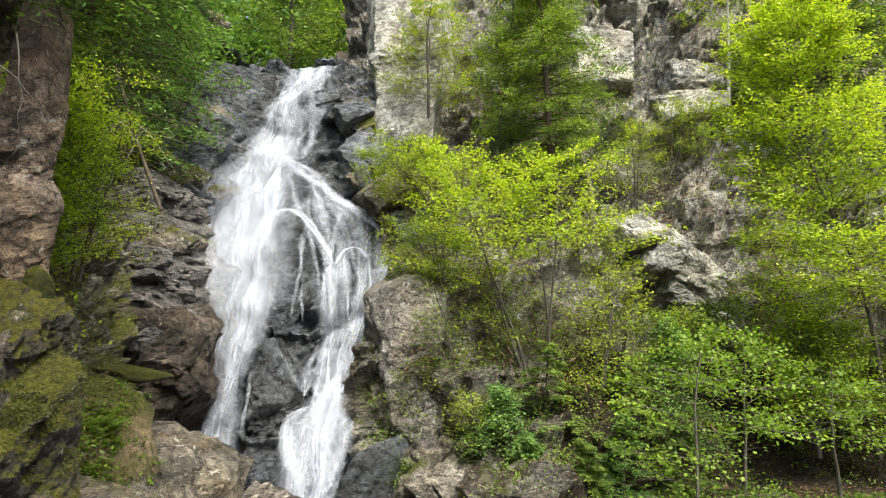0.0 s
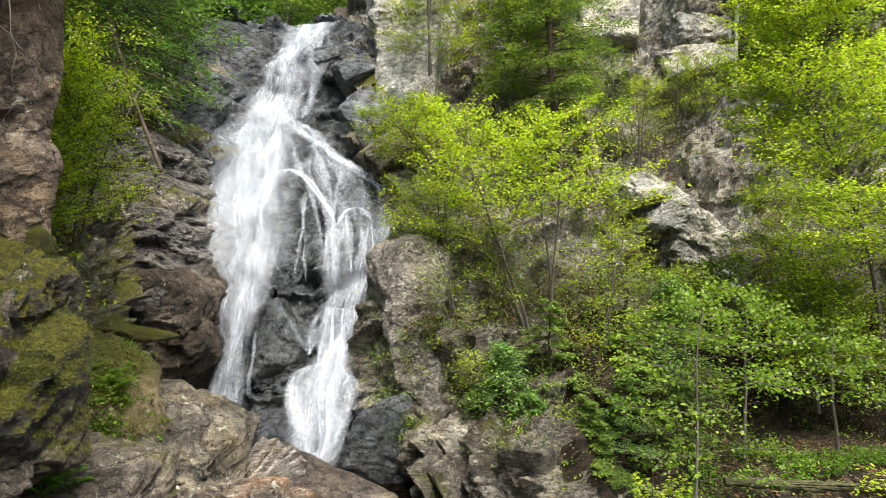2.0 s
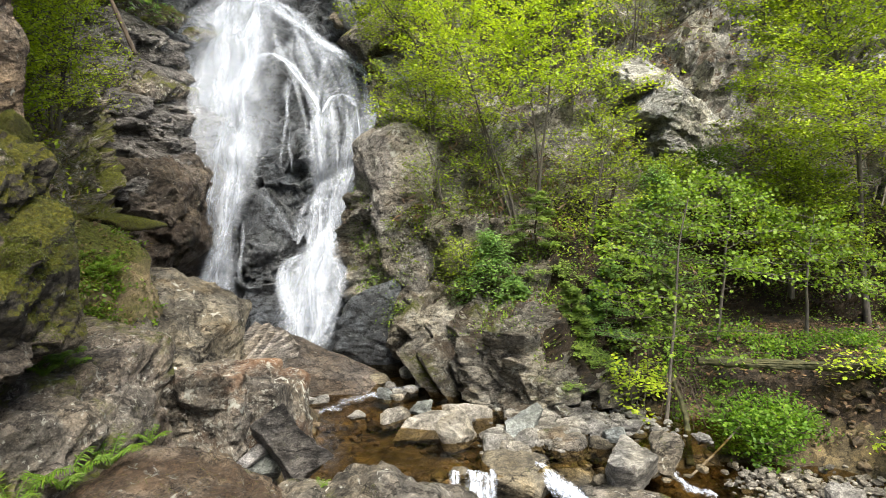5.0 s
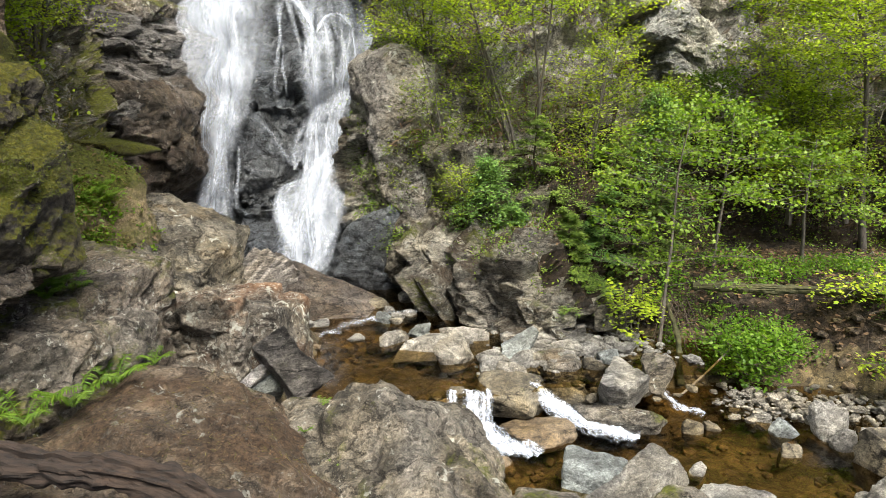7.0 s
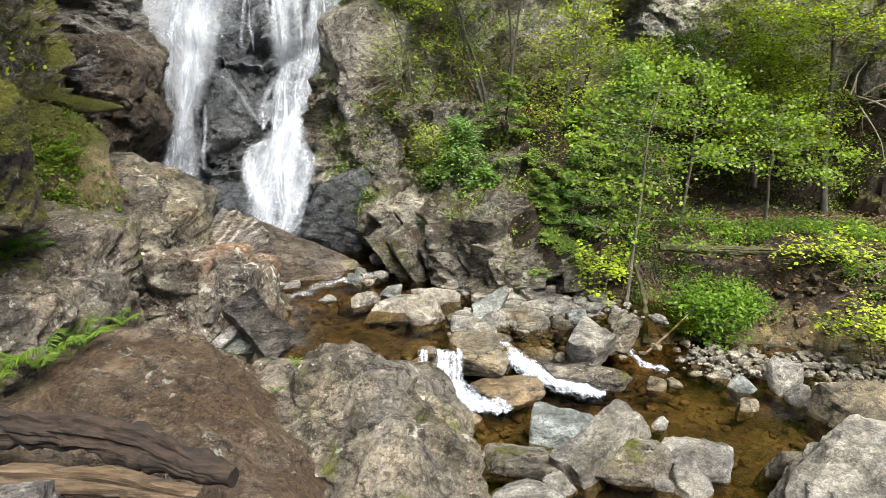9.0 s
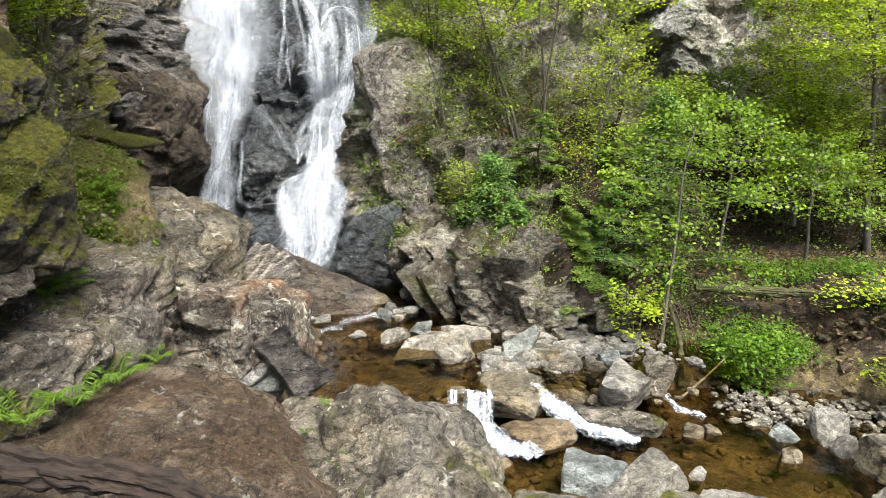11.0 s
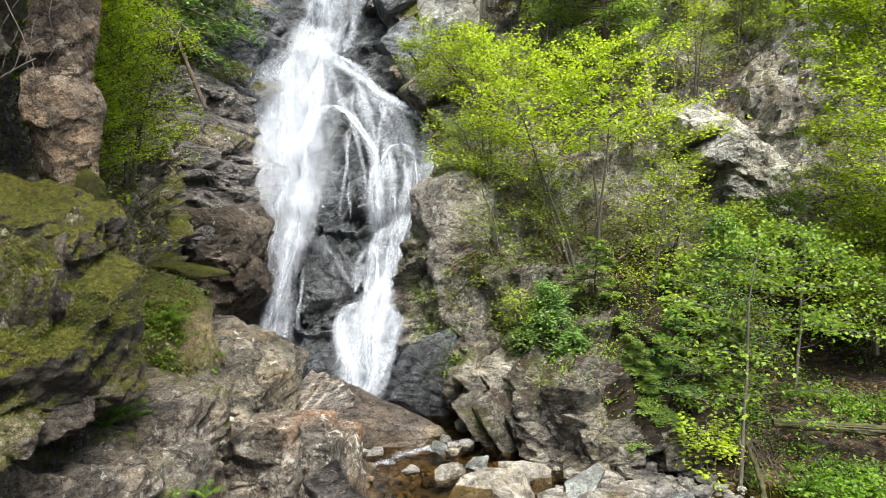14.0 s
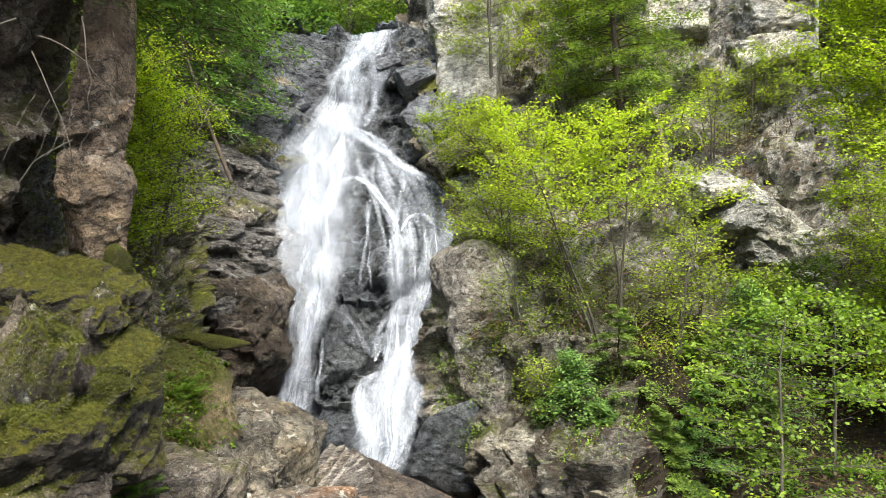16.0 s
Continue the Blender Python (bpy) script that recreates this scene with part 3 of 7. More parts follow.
s5 = [(5.4, 8.8, 0.6), (5.5, 9.5, 1.1), (5.8, 10.7, 1.8), (6.0, 12.2, 2.8), (6.2, 13.4, 4.5), (6.4, 14.6, 7.4), (6.6, 16.0, 9.8), (6.8, 17.2, 14.5)]
s6 = [(8.5, 8.0, 1.0), (8.8, 8.8, 1.6), (9.2, 10.0, 2.3), (9.6, 11.6, 3.3), (10.0, 13.0, 5.0), (10.3, 14.2, 7.6), (10.6, 15.5, 10.0), (11.0, 17.0, 14.5)]
s7 = [(13.0, 5.0, 1.2), (13.6, 6.0, 2.4), (14.4, 7.2, 3.2), (15.0, 9.0, 4.2), (15.5, 10.6, 6.0), (16.0, 12.0, 8.5), (16.4, 13.3, 11.0), (17.0, 15.0, 15.0)]
CF = cliff("cliff_east", [s0, s1, s2, s3, s4, s5, s6, s7], 400, 250, M_CLIFF, "steep wooded slope and grey lichened cliff above the creek", big=0.34, small=0.2, fine=0.07, s=11, size=1.15)
# dark humus on the wooded lower slope, bare rock left in the scree and at the water
slope = bpy.data.objects["cliff_east"]
slope.data.materials.append(M_HUMUS)
cell_i, cell_j = np.meshgrid(np.arange(399), np.arange(249), indexing="ij")
mid = CF[:-1, :-1]
rag = 14 * fbm(mid.reshape(-1, 3) * 0.9, 3, 61).reshape(mid.shape[:2])
soil = (cell_i > 176 + rag) & (cell_j > 14 + rag) & (cell_j < 92 + rag)
slope.data.materials.append(M_SLOPEROCK)
low = ~soil & (cell_j < 118 + rag)
slope.data.polygons.foreach_set("material_index", (soil + 2 * low).ravel().astype(np.int32))

m0 = [(-2.6, -2.0, 0.6), (-3.0, -2.0, 1.8), (-3.4, -2.0, 2.6), (-3.4, -2.0, 3.4), (-3.4, -2.0, 4.4), (-3.2, -2.0, 5.4), (-3.6, -2.0, 7.0), (-4.5, -2.0, 10.0)]
m1 = [(-2.6, 2.4, 0.8), (-2.8, 2.5, 1.6), (-2.6, 2.6, 2.0), (-2.75, 2.75, 2.5), (-3.2, 2.9, 2.9), (-3.75, 3.0, 3.6), (-3.7, 3.1, 4.6), (-3.5, 3.3, 9.0)]
m2 = [(-2.9, 4.3, 0.8), (-2.85, 4.35, 1.7), (-2.5, 4.15, 2.1), (-2.45, 4.15, 2.55), (-2.75, 4.35, 2.95), (-3.6, 4.75, 3.4), (-3.85, 4.9, 4.3), (-3.05, 4.95, 6.5)]
m3 = [(-3.2, 5.6, 0.7), (-3.5, 5.9, 1.5), (-3.9, 6.2, 2.3), (-4.2, 6.5, 3.0), (-4.7, 6.8, 3.8), (-5.2, 7.0, 5.0), (-5.8, 7.2, 6.5), (-6.5, 7.5, 10.0)]
m4 = [(-3.8, 8.4, 0.3), (-4.2, 8.8, 1.6), (-4.5, 9.0, 2.6), (-4.8, 9.4, 3.6), (-5.4, 9.8, 4.8), (-6.0, 10.2, 6.0), (-6.6, 10.6, 7.5), (-7.5, 11.0, 11.0)]
m5 = [(-4.5, 10.6, 0.0), (-4.6, 10.9, 1.5), (-4.9, 11.2, 2.8), (-5.2, 11.6, 4.0), (-5.7, 12.4, 5.2), (-6.1, 13.4, 6.6), (-6.4, 14.8, 8.6), (-7.0, 17.0, 12.0)]
m6 = [(-5.2, 12.2, 0.0), (-5.2, 12.6, 1.8), (-5.3, 13.0, 3.2), (-5.6, 13.6, 4.6), (-5.9, 14.4, 6.0), (-6.2, 15.2, 7.6), (-6.2, 17.0, 10.0), (-6.8, 19.0, 12.5)]
CL = cliff("cliff_west", [m0, m1, m2, m3, m4, m5, m6], 380, 260, M_LEFT, "dark bedded mossy cliff along the gorge side", big=0.16, small=0.13, fine=0.05, s=31, size=0.75)

# near wall under the overhang: tree shade put into a darker rock colour
near_wall = bpy.data.objects["cliff_west"]
near_wall.data.materials.append(M_OVERHANG)
mid = CL[:-1, :-1].reshape(-1, 3)
near_wall.data.polygons.foreach_set("material_index", (mid[:, 1] + 0.5 * fbm(mid * 0.8, 3, 62) < 5.3).astype(np.int32))

# rock face under the fall
NU, NV = 150, 240
fu, fv = np.meshgrid(np.linspace(-6.6, -0.2, NU), np.linspace(-0.4, 9.75, NV), indexing="ij")
fy = 10.0 + 0.67 * fv + 0.35 * np.sin(fv * 1.1 + 0.6) - 0.15 * np.sin(fu * 1.7)
FG = np.stack([fu, fy, fv], -1)
FN = grid_normals(FG)
FV = crag(FG.reshape(-1, 3), FN.reshape(-1, 3), big=0.24, small=0.15, fine=0.05, s=43)
tagged(link_mesh("cliff_fall", FV, grid_faces(NU, NV), M_WET), "wet black bedrock face behind the falling water", "cliff", kind="structure")
FV = FV.reshape(NU, NV, 3)
# brow and bed of the creek above the lip
b_u, b_v = np.meshgrid(np.linspace(-6.6, -0.2, 70), np.linspace(16.2, 26.0, 90), indexing="ij")
bz = 9.3 + 0.03 * (b_v - 16) + 0.45 * np.maximum(0, np.abs(b_u + 3.6) - 0.5) ** 1.2
BB = np.stack([b_u, b_v, bz], -1)
tagged(link_mesh("cliff_brow", crag(BB.reshape(-1, 3), grid_normals(BB).reshape(-1, 3), big=0.12, small=0.08, fine=0.03, s=47), grid_faces(70, 90), M_WET), "rocky creek bed above the lip of the fall", "cliff", kind="structure")


# ---- falling water ----
def fall_front(x, z, out):
    """The face of the fall at (x, z), drawn forward over its hollows."""
    i = np.clip((x + 6.6) / 6.4 * (NU - 1), 0, NU - 1.001)
    j = np.clip((z + 0.4) / 10.15 * (NV - 1), 0, NV - 1.001)
    a, b = i.astype(int), j.astype(int)
    fi, fj = i - a, j - b
    return (FSMOOTH[a, b] * (1 - fi) * (1 - fj) + FSMOOTH[a + 1, b] * fi * (1 - fj) + FSMOOTH[a, b + 1] * (1 - fi) * fj + FSMOOTH[a + 1, b + 1] * fi * fj) - out


FSMOOTH = FV[:, :, 1].copy()
for _k in range(22):
    pad = np.pad(FSMOOTH, 1, mode="edge")
    near = np.minimum.reduce([pad[:-2, 1:-1], pad[2:, 1:-1], pad[1:-1, :-2], pad[1:-1, 2:]])
    mean = (pad[:-2, 1:-1] + pad[2:, 1:-1] + pad[1:-1, :-2] + pad[1:-1, 2:] + 4 * FSMOOTH) / 8
    FSMOOTH = np.minimum(mean, 0.5 * near + 0.5 * mean)


def strand(path, mat, label="", out=0.06, nv=160, nu=22, s=0, parent=None, arch=0.15, sway=0.10, ends=(1, 1)):
    """A tongue of water. path: (x, z, half width[, extra standing out]) from top to foot."""
    c = spline(np.array([(*p, 0.0)[:4] for p in path], float), nv)
    run = np.concatenate([[0], np.cumsum(np.hypot(np.diff(c[:, 0]), np.diff(c[:, 1])))])
    t = np.linspace(0, 1, nv)
    c[:, 2] *= (1 - ends[0] * 0.8 * (1 - soften(t / 0.16))) * (1 - ends[1] * 0.8 * (1 - soften((1 - t) / 0.12)))
    u = np.linspace(-1, 1, nu)
    x = c[:, None, 0] + u[None] * c[:, None, 2] * 1.2
    z = np.repeat(c[:, None, 1], nu, 1)
    q = np.stack([x.ravel() * 3, z.ravel() * 0.9, np.full(x.size, s * 7.0)], -1)
    x = x + sway * fbm(q, 3, s).reshape(x.shape) * np.minimum(1, c[:, None, 2] * 3)
    y = fall_front(x.ravel(), z.ravel(), out).reshape(x.shape) - c[:, None, 3]
    y = y - arch * (1 - u[None] ** 2) * np.minimum(1, c[:, None, 2]) - 0.05 * fbm(q * 2, 3, s + 9).reshape(x.shape)
    v = np.stack([x, y, z], -1).reshape(-1, 3)
    uv = np.stack([np.repeat(((u + 1) / 2)[None] * 0.998 + 0.001, nv, 0) + s, np.repeat(run[:, None] * 0.5, nu, 1)], -1).reshape(-1, 2)
    return link_mesh("strand", v, grid_faces(nv, nu, True), mat, parent, label, True, uv)


def braid(path, n, s, parent, spread=0.8, thin=0.55, out=0.08):
    """Threads of water weaving about one path."""
    rng = np.random.default_rng(s)
    p = np.array([(*q, 0.0)[:4] for q in path], float)
    p = spline(p, max(len(p) * 2, 8))
    for k in range(n):
        o = spread * (2 * (k + rng.uniform(0.2, 0.8)) / n - 1)
        w = np.cumsum(rng.normal(0, 0.3, len(p)))
        q = p.copy()
        q[:, 0] += p[:, 2] * np.clip(o + w - w.mean(), -1.1, 1.1)
        q[:, 2] = np.maximum(p[:, 2] * thin * rng.uniform(0.4, 1.7, len(p)), 0.05)
        a = int(rng.integers(0, 2)) if n > 2 else 0
        strand(q[a:], M_THREAD, s=s * 10 + k, parent=parent, out=out + rng.uniform(0, 0.12), nu=12, nv=110)


fall = tagged(new("waterfall"), "white waterfall spreading over dark bedrock", "waterfall")
sheet("water_lip", -4.2, -3.0, 16.1, 24.0, 9.62, M_LIP, "smooth white water sliding to the lip")
MAIN = [(-3.45, 9.5, 0.69), (-3.49, 9.21, 0.63), (-3.65, 8.75, 0.54), (-3.84, 8.38, 0.48), (-3.96, 7.86, 0.53), (-4.07, 7.27, 0.65), (-4.06, 6.59, 0.71)]
SIDE = [(-3.01, 9.41, 0.12), (-3.09, 8.69, 0.19), (-3.18, 8.09, 0.22), (-3.26, 7.43, 0.21), (-3.32, 6.83, 0.18)]
LEFT = [(-4.35, 7.29, 0.47), (-4.54, 6.53, 0.56), (-4.3, 5.45, 0.57), (-4.03, 4.5, 0.54), (-3.89, 3.8, 0.51), (-3.83, 3.18, 0.42), (-3.81, 2.69, 0.35), (-3.74, 2.23, 0.34, 0.15), (-3.67, 1.7, 0.35, 0.3), (-3.6, 1.3, 0.35, 0.4), (-3.56, 1.0, 0.23, 0.4)]
CORE = [(-3.87, 6.88, 0.38), (-3.79, 6.03, 0.34), (-3.67, 5.28, 0.28), (-3.66, 4.61, 0.28), (-3.58, 3.91, 0.31), (-3.5, 3.28, 0.3), (-3.51, 2.79, 0.25), (-3.58, 2.32, 0.21, 0.15), (-3.64, 1.88, 0.15, 0.3), (-3.65, 1.38, 0.12, 0.4)]
SHELF = [(-3.9, 7.03, 0.34), (-3.19, 6.45, 0.27), (-2.54, 5.92, 0.2), (-2.02, 5.52, 0.16), (-1.54, 5.17, 0.14), (-0.99, 4.6, 0.09)]
ARCH = [(-3.63, 4.58, 0.11), (-3.59, 5.2, 0.14), (-3.34, 5.46, 0.13), (-2.93, 5.27, 0.1), (-2.61, 4.9, 0.1), (-2.37, 4.61, 0.1), (-2.16, 4.28, 0.12)]
MID = [(-2.17, 4.33, 0.14), (-2.12, 3.79, 0.15), (-2.09, 3.28, 0.16), (-2.07, 2.79, 0.15), (-2.13, 2.36, 0.17), (-2.16, 2.0, 0.24, 0.1)]
DROP = [(-2.65, 4.9, 0.06), (-2.74, 4.71, 0.07), (-2.71, 4.23, 0.06), (-2.63, 3.68, 0.08), (-2.59, 3.18, 0.1)]
FOUR = [(-1.53, 4.35, 0.13), (-1.49, 3.8, 0.19), (-1.58, 3.28, 0.18), (-1.65, 2.79, 0.18), (-1.72, 2.31, 0.21), (-1.79, 1.91, 0.26, 0.1)]
RIGHT = [(-0.97, 4.62, 0.11), (-1.11, 4.42, 0.14), (-1.25, 4.03, 0.17), (-1.29, 3.59, 0.15), (-1.34, 3.08, 0.14), (-1.43, 2.59, 0.14), (-1.53, 2.17, 0.13), (-1.6, 1.77, 0.13, 0.1)]
ARC2 = [(-2.1, 4.21, 0.07), (-1.98, 4.5, 0.09), (-1.74, 4.56, 0.1), (-1.53, 4.35, 0.1)]
RIDGE = [(-3.06, 2.85, 0.04), (-2.82, 2.77, 0.04), (-2.59, 2.58, 0.05), (-2.4, 2.36, 0.06), (-2.24, 2.11, 0.09)]
FOOT = [(-1.79, 2.74, 0.3, 0.05), (-1.8, 2.27, 0.3, 0.15), (-1.84, 1.88, 0.32, 0.3), (-1.94, 1.52, 0.37, 0.5), (-1.9, 1.22, 0.32, 0.6), (-1.83, 0.98, 0.24, 0.65), (-1.87, 0.76, 0.22, 0.65), (-1.95, 0.6, 0.18, 0.65), (-2.0, 0.45, 0.14, 0.65)]
LOBE = [(-2.15, 1.9, 0.1, 0.4), (-2.34, 1.78, 0.1, 0.5), (-2.4, 1.58, 0.13, 0.55), (-2.29, 1.31, 0.14, 0.6), (-2.07, 1.0, 0.15, 0.65)]
FOOTMIST = [(-1.77, 2.33, 0.24, 0.4), (-1.91, 1.75, 0.34, 0.7), (-1.97, 1.23, 0.34, 0.9), (-1.98, 0.81, 0.29, 0.95), (-1.98, 0.49, 0.25, 0.95)]
LOWVEIL = [(-3.72, 3.18, 0.61, 0.1), (-3.75, 2.6, 0.54, 0.15), (-3.7, 2.06, 0.48, 0.3), (-3.63, 1.46, 0.45, 0.4), (-3.57, 1.02, 0.31, 0.4)]
MIST = [(-3.92, 7.38, 0.8, 0.1), (-4.12, 6.3, 0.99, 0.2), (-3.85, 4.95, 0.94, 0.3), (-3.62, 3.88, 0.84, 0.35), (-3.58, 2.98, 0.55, 0.4), (-3.65, 2.16, 0.37, 0.45), (-3.66, 1.39, 0.34, 0.5)]
SHEETL = [(-3.71, 9.09, 0.57), (-3.94, 8.01, 0.64), (-4.19, 7.13, 0.91), (-4.14, 5.59, 0.93), (-3.79, 4.25, 0.85), (-3.7, 3.18, 0.61), (-3.78, 2.31, 0.46)]
SHEETR = [(-2.94, 6.1, 0.48), (-2.31, 5.25, 0.71), (-1.91, 4.3, 0.66), (-1.79, 3.38, 0.52), (-1.85, 2.59, 0.43), (-1.92, 1.94, 0.42)]
TR1 = [(-5.43, 8.46, 0.09), (-5.45, 8.0, 0.12), (-5.49, 7.63, 0.12)]
TR2 = [(-4.91, 5.75, 0.07), (-4.72, 5.17, 0.08), (-4.56, 4.7, 0.07)]
WEBS = [[(-2.96, 6.21, 0.1), (-2.64, 5.53, 0.09), (-2.36, 4.97, 0.08), (-2.16, 4.47, 0.09)],
        [(-2.41, 5.8, 0.08), (-2.17, 5.26, 0.09), (-2.21, 4.85, 0.08), (-2.17, 4.33, 0.08)],
        [(-1.88, 5.34, 0.08), (-1.71, 4.93, 0.09), (-1.58, 4.37, 0.09)],
        [(-1.48, 5.08, 0.07), (-1.39, 4.62, 0.08), (-1.42, 4.14, 0.09), (-1.44, 3.69, 0.09)],
        [(-3.49, 6.31, 0.12), (-3.23, 5.76, 0.12), (-2.9, 5.27, 0.1)],
        [(-1.26, 4.85, 0.07), (-1.26, 4.43, 0.08), (-1.29, 4.02, 0.08)],
        [(-3.23, 2.38, 0.05, 0.3), (-3.19, 1.9, 0.05, 0.35), (-3.12, 1.4, 0.06, 0.4)],
        [(-1.94, 4.5, 0.05), (-1.96, 4.13, 0.06), (-2.02, 3.79, 0.07)],
        [(-3.8, 6.49, 0.13), (-3.53, 5.93, 0.11), (-3.34, 5.46, 0.1)]]
strand(SHEETL, M_SHEET, s=20, parent=fall, nu=50, out=0.05, sway=0.0)
strand(SHEETR, M_SHEET, s=21, parent=fall, nu=50, out=0.05, sway=0.0)
strand(MAIN, M_FALLS, s=1, parent=fall, nu=34, ends=(0, 1))
strand([(p[0], p[1], p[2] * 0.75) for p in MAIN[:5]], M_CORE, s=2, parent=fall, nu=34, out=0.12, ends=(0, 1))
strand(LEFT, M_FALLS, s=3, parent=fall, nu=34, out=0.1, ends=(1, 0))
strand(CORE, M_CORE, s=4, parent=fall, nu=24, out=0.14)
strand(SHELF, M_FALLS, s=6, parent=fall)
strand(RIGHT, M_FALLS, s=9, parent=fall, out=0.1)
strand(MID, M_FALLS, s=10, parent=fall, out=0.1)
strand(FOUR, M_FALLS, s=11, parent=fall, out=0.1)
strand(FOOT, M_FALLS, s=12, parent=fall, out=0.2, nu=30, ends=(0, 0))
strand(LOWVEIL, M_SHEET, s=22, parent=fall, nu=40, out=0.08, sway=0.0)
strand(FOOTMIST, M_MIST, s=23, parent=fall, nu=40, out=0.25, sway=0.0, label="drifting spray at the foot")
strand(LOBE, M_FALLS, s=13, parent=fall, out=0.24, nu=16)
strand(ARCH, M_CORE, s=14, parent=fall, out=0.12, nu=14)
strand(ARC2, M_CORE, s=18, parent=fall, out=0.12, nu=14)
strand(RIDGE, M_THREAD, s=19, parent=fall, out=0.9, nu=12)
for k, (way, n, lift, thin) in enumerate(((MAIN, 2, 0.1, 0.5), (SIDE, 3, 0.1, 0.7), (LEFT, 2, 0.14, 0.3), (CORE, 2, 0.18, 0.5), (SHELF, 3, 0.1, 0.55), (MID, 3, 0.12, 0.6),
                                          (RIGHT, 2, 0.12, 0.7), (FOOT, 3, 0.25, 0.45), (FOUR, 3, 0.12, 0.6), (DROP, 2, 0.1, 0.7), (LOBE, 2, 0.28, 0.6))):
    braid(way, n, 40 + k, fall, out=lift, thin=thin)
for k, way in enumerate(WEBS):
    strand(way, M_THREAD, s=60 + k, parent=fall, out=0.14, nu=12, nv=80)
veil = strand(MIST, M_MIST, s=15, parent=fall, out=0.3, nu=40, sway=0.0, label="thin drifting spray")
veil.name = "spray"
for path, k in ((TR1, 16), (TR2, 17)):
    strand(path, M_TRICKLE, "thin side trickle", s=k, parent=fall, out=0.35)

# ---- great rocks of the west side ----
hewn(-4.34, 10.32, 2.45, [(1, -0.1, 0.05, 0.68), (0.7, -0.2, -0.7, 0.78), (0.15, -0.25, 0.95, 0.9), (-0.05, -1, -0.1, 0.55), (-1, 0, 0, 0.9), (0, -0.2, -1, 0.9), (0.75, -0.2, 0.62, 0.84), (0, 1, 0, 0.9)], M_BROWN, "huge dark brown boulder jutting beside the waterfall", s=5, bed=0.07, soft=24, sub=6)
for k in range(2):
    hewn(-4.57 - 0.1 * k, 10.25 + 0.12 * k, 3.05 + 0.33 * k, [(1, -0.2, 0.2, 0.72 - 0.12 * k), (-1, 0, 0, 0.8), (0.2, -1, -0.1, 0.52 - 0.05 * k), (0, 1, 0, 0.8), (0.15, -0.2, 1, 0.2), (0, 0.1, -1, 0.22), (0.7, -0.7, 0.25, 0.66 - 0.08 * k), (-0.5, -0.8, 0.3, 0.62)], M_STRATA, "overhanging dark bed of rock above a brown boulder", s=60 + k, bed=0.1, soft=24, ry=10 + 8 * k, rz=-4 + 9 * k, sub=6, group="beds above the boulder")
for k in range(5):
    hewn(-5.5 + 0.2 * k, 11.3 - 0.14 * k, 5.35 - 0.42 * k, [(1, -0.3, 0.2, 0.55 + (0.0, 0.2, 0.08, 0.16, 0.0)[k]), (-1, 0, 0, 0.8), (0.2, -1, 0.1, 0.4 + 0.08 * (k % 2)), (0, 1, 0, 1.0), (0.1, -0.2, 1, 0.28), (0, 0.1, -1, 0.3), (0.7, -0.7, 0.3, 0.55), (-0.4, -0.9, 0.3, 0.5)], M_STRATA, "tilted dark bed of the layered cliff", s=70 + k, bed=0.13, soft=22, ry=22 + (k % 3) * 7, rz=-10 + 8 * (k % 3), sub=6, group="beds of the layered cliff")
hewn(-2.86, 11.28, 1.53, [(-0.97, -0.2, 0.1, 0.5), (0.68, 0, 0.73, 0.9), (-0.78, 0, 0.62, 0.92), (0, -1, 0.14, 0.45), (1, 0, -0.2, 0.62), (0.5, -0.8, 0.3, 0.56), (-0.5, -0.8, 0.2, 0.5), (0, 0, -1, 1.7), (0, 1, 0, 0.8)], M_FALLROCK, "wet dark rock splitting the waterfall", s=8, bed=0.1, soft=24, sub=6)
hewn(-3.08, 7.1, 0.95, [(0.42, -0.32, 0.85, 0.52), (-0.25, -0.3, 0.92, 0.72), (0.1, -1, 0.25, 0.72), (1, -0.2, 0.1, 0.6), (-1, 0, 0, 0.9), (0, 1, 0, 0.9), (0, 0, -1, 0.9), (0.8, -0.7, 0.1, 0.72)], M_WEATHERED, "weathered tan boulder streaked with lichen", s=12, bed=0.1, soft=26, rz=5, sub=6)
hewn(-2.02, 8.5, 0.5, [(-0.72, -0.35, 0.6, 0.36), (0.45, -0.1, 0.89, 0.36), (0.16, -1, 0.15, 0.42), (-1, 0, -0.1, 0.62), (0, 1, 0.2, 0.5), (0, 0, -1, 0.7), (1, 0.1, 0.1, 1.25)], M_STRIPE, "striped wedge of split bedrock at the pool", s=14, bed=0.03, soft=50)
# split beds of the wedge, edges up
bed_l = unit(np.array([-0.55, -0.45, -0.7]))
bed_n = np.array([-0.45, -0.6, 0.65])
bed_n = unit(bed_n - bed_l * (bed_n @ bed_l))
bed_t = np.cross(bed_n, bed_l)
for k in range(7):
    q = np.array([-2.29, 8.06, 0.97]) + bed_t * (k - 3) * 0.085 + bed_l * (0.02, -0.03, 0.04, -0.02, 0.05, 0.0, 0.03)[k] - bed_n * 0.06 * (k % 2)
    hewn(*q, [(*bed_l, 0.36), (*-bed_l, 0.30 + 0.03 * (k % 3)), (*bed_t, 0.032), (*-bed_t, 0.034), (*bed_n, 0.05), (*-bed_n, 0.4)], M_SPLIT, "pale split bed of striped rock", s=140 + k, bed=0.012, soft=60, sub=4, group="split beds")
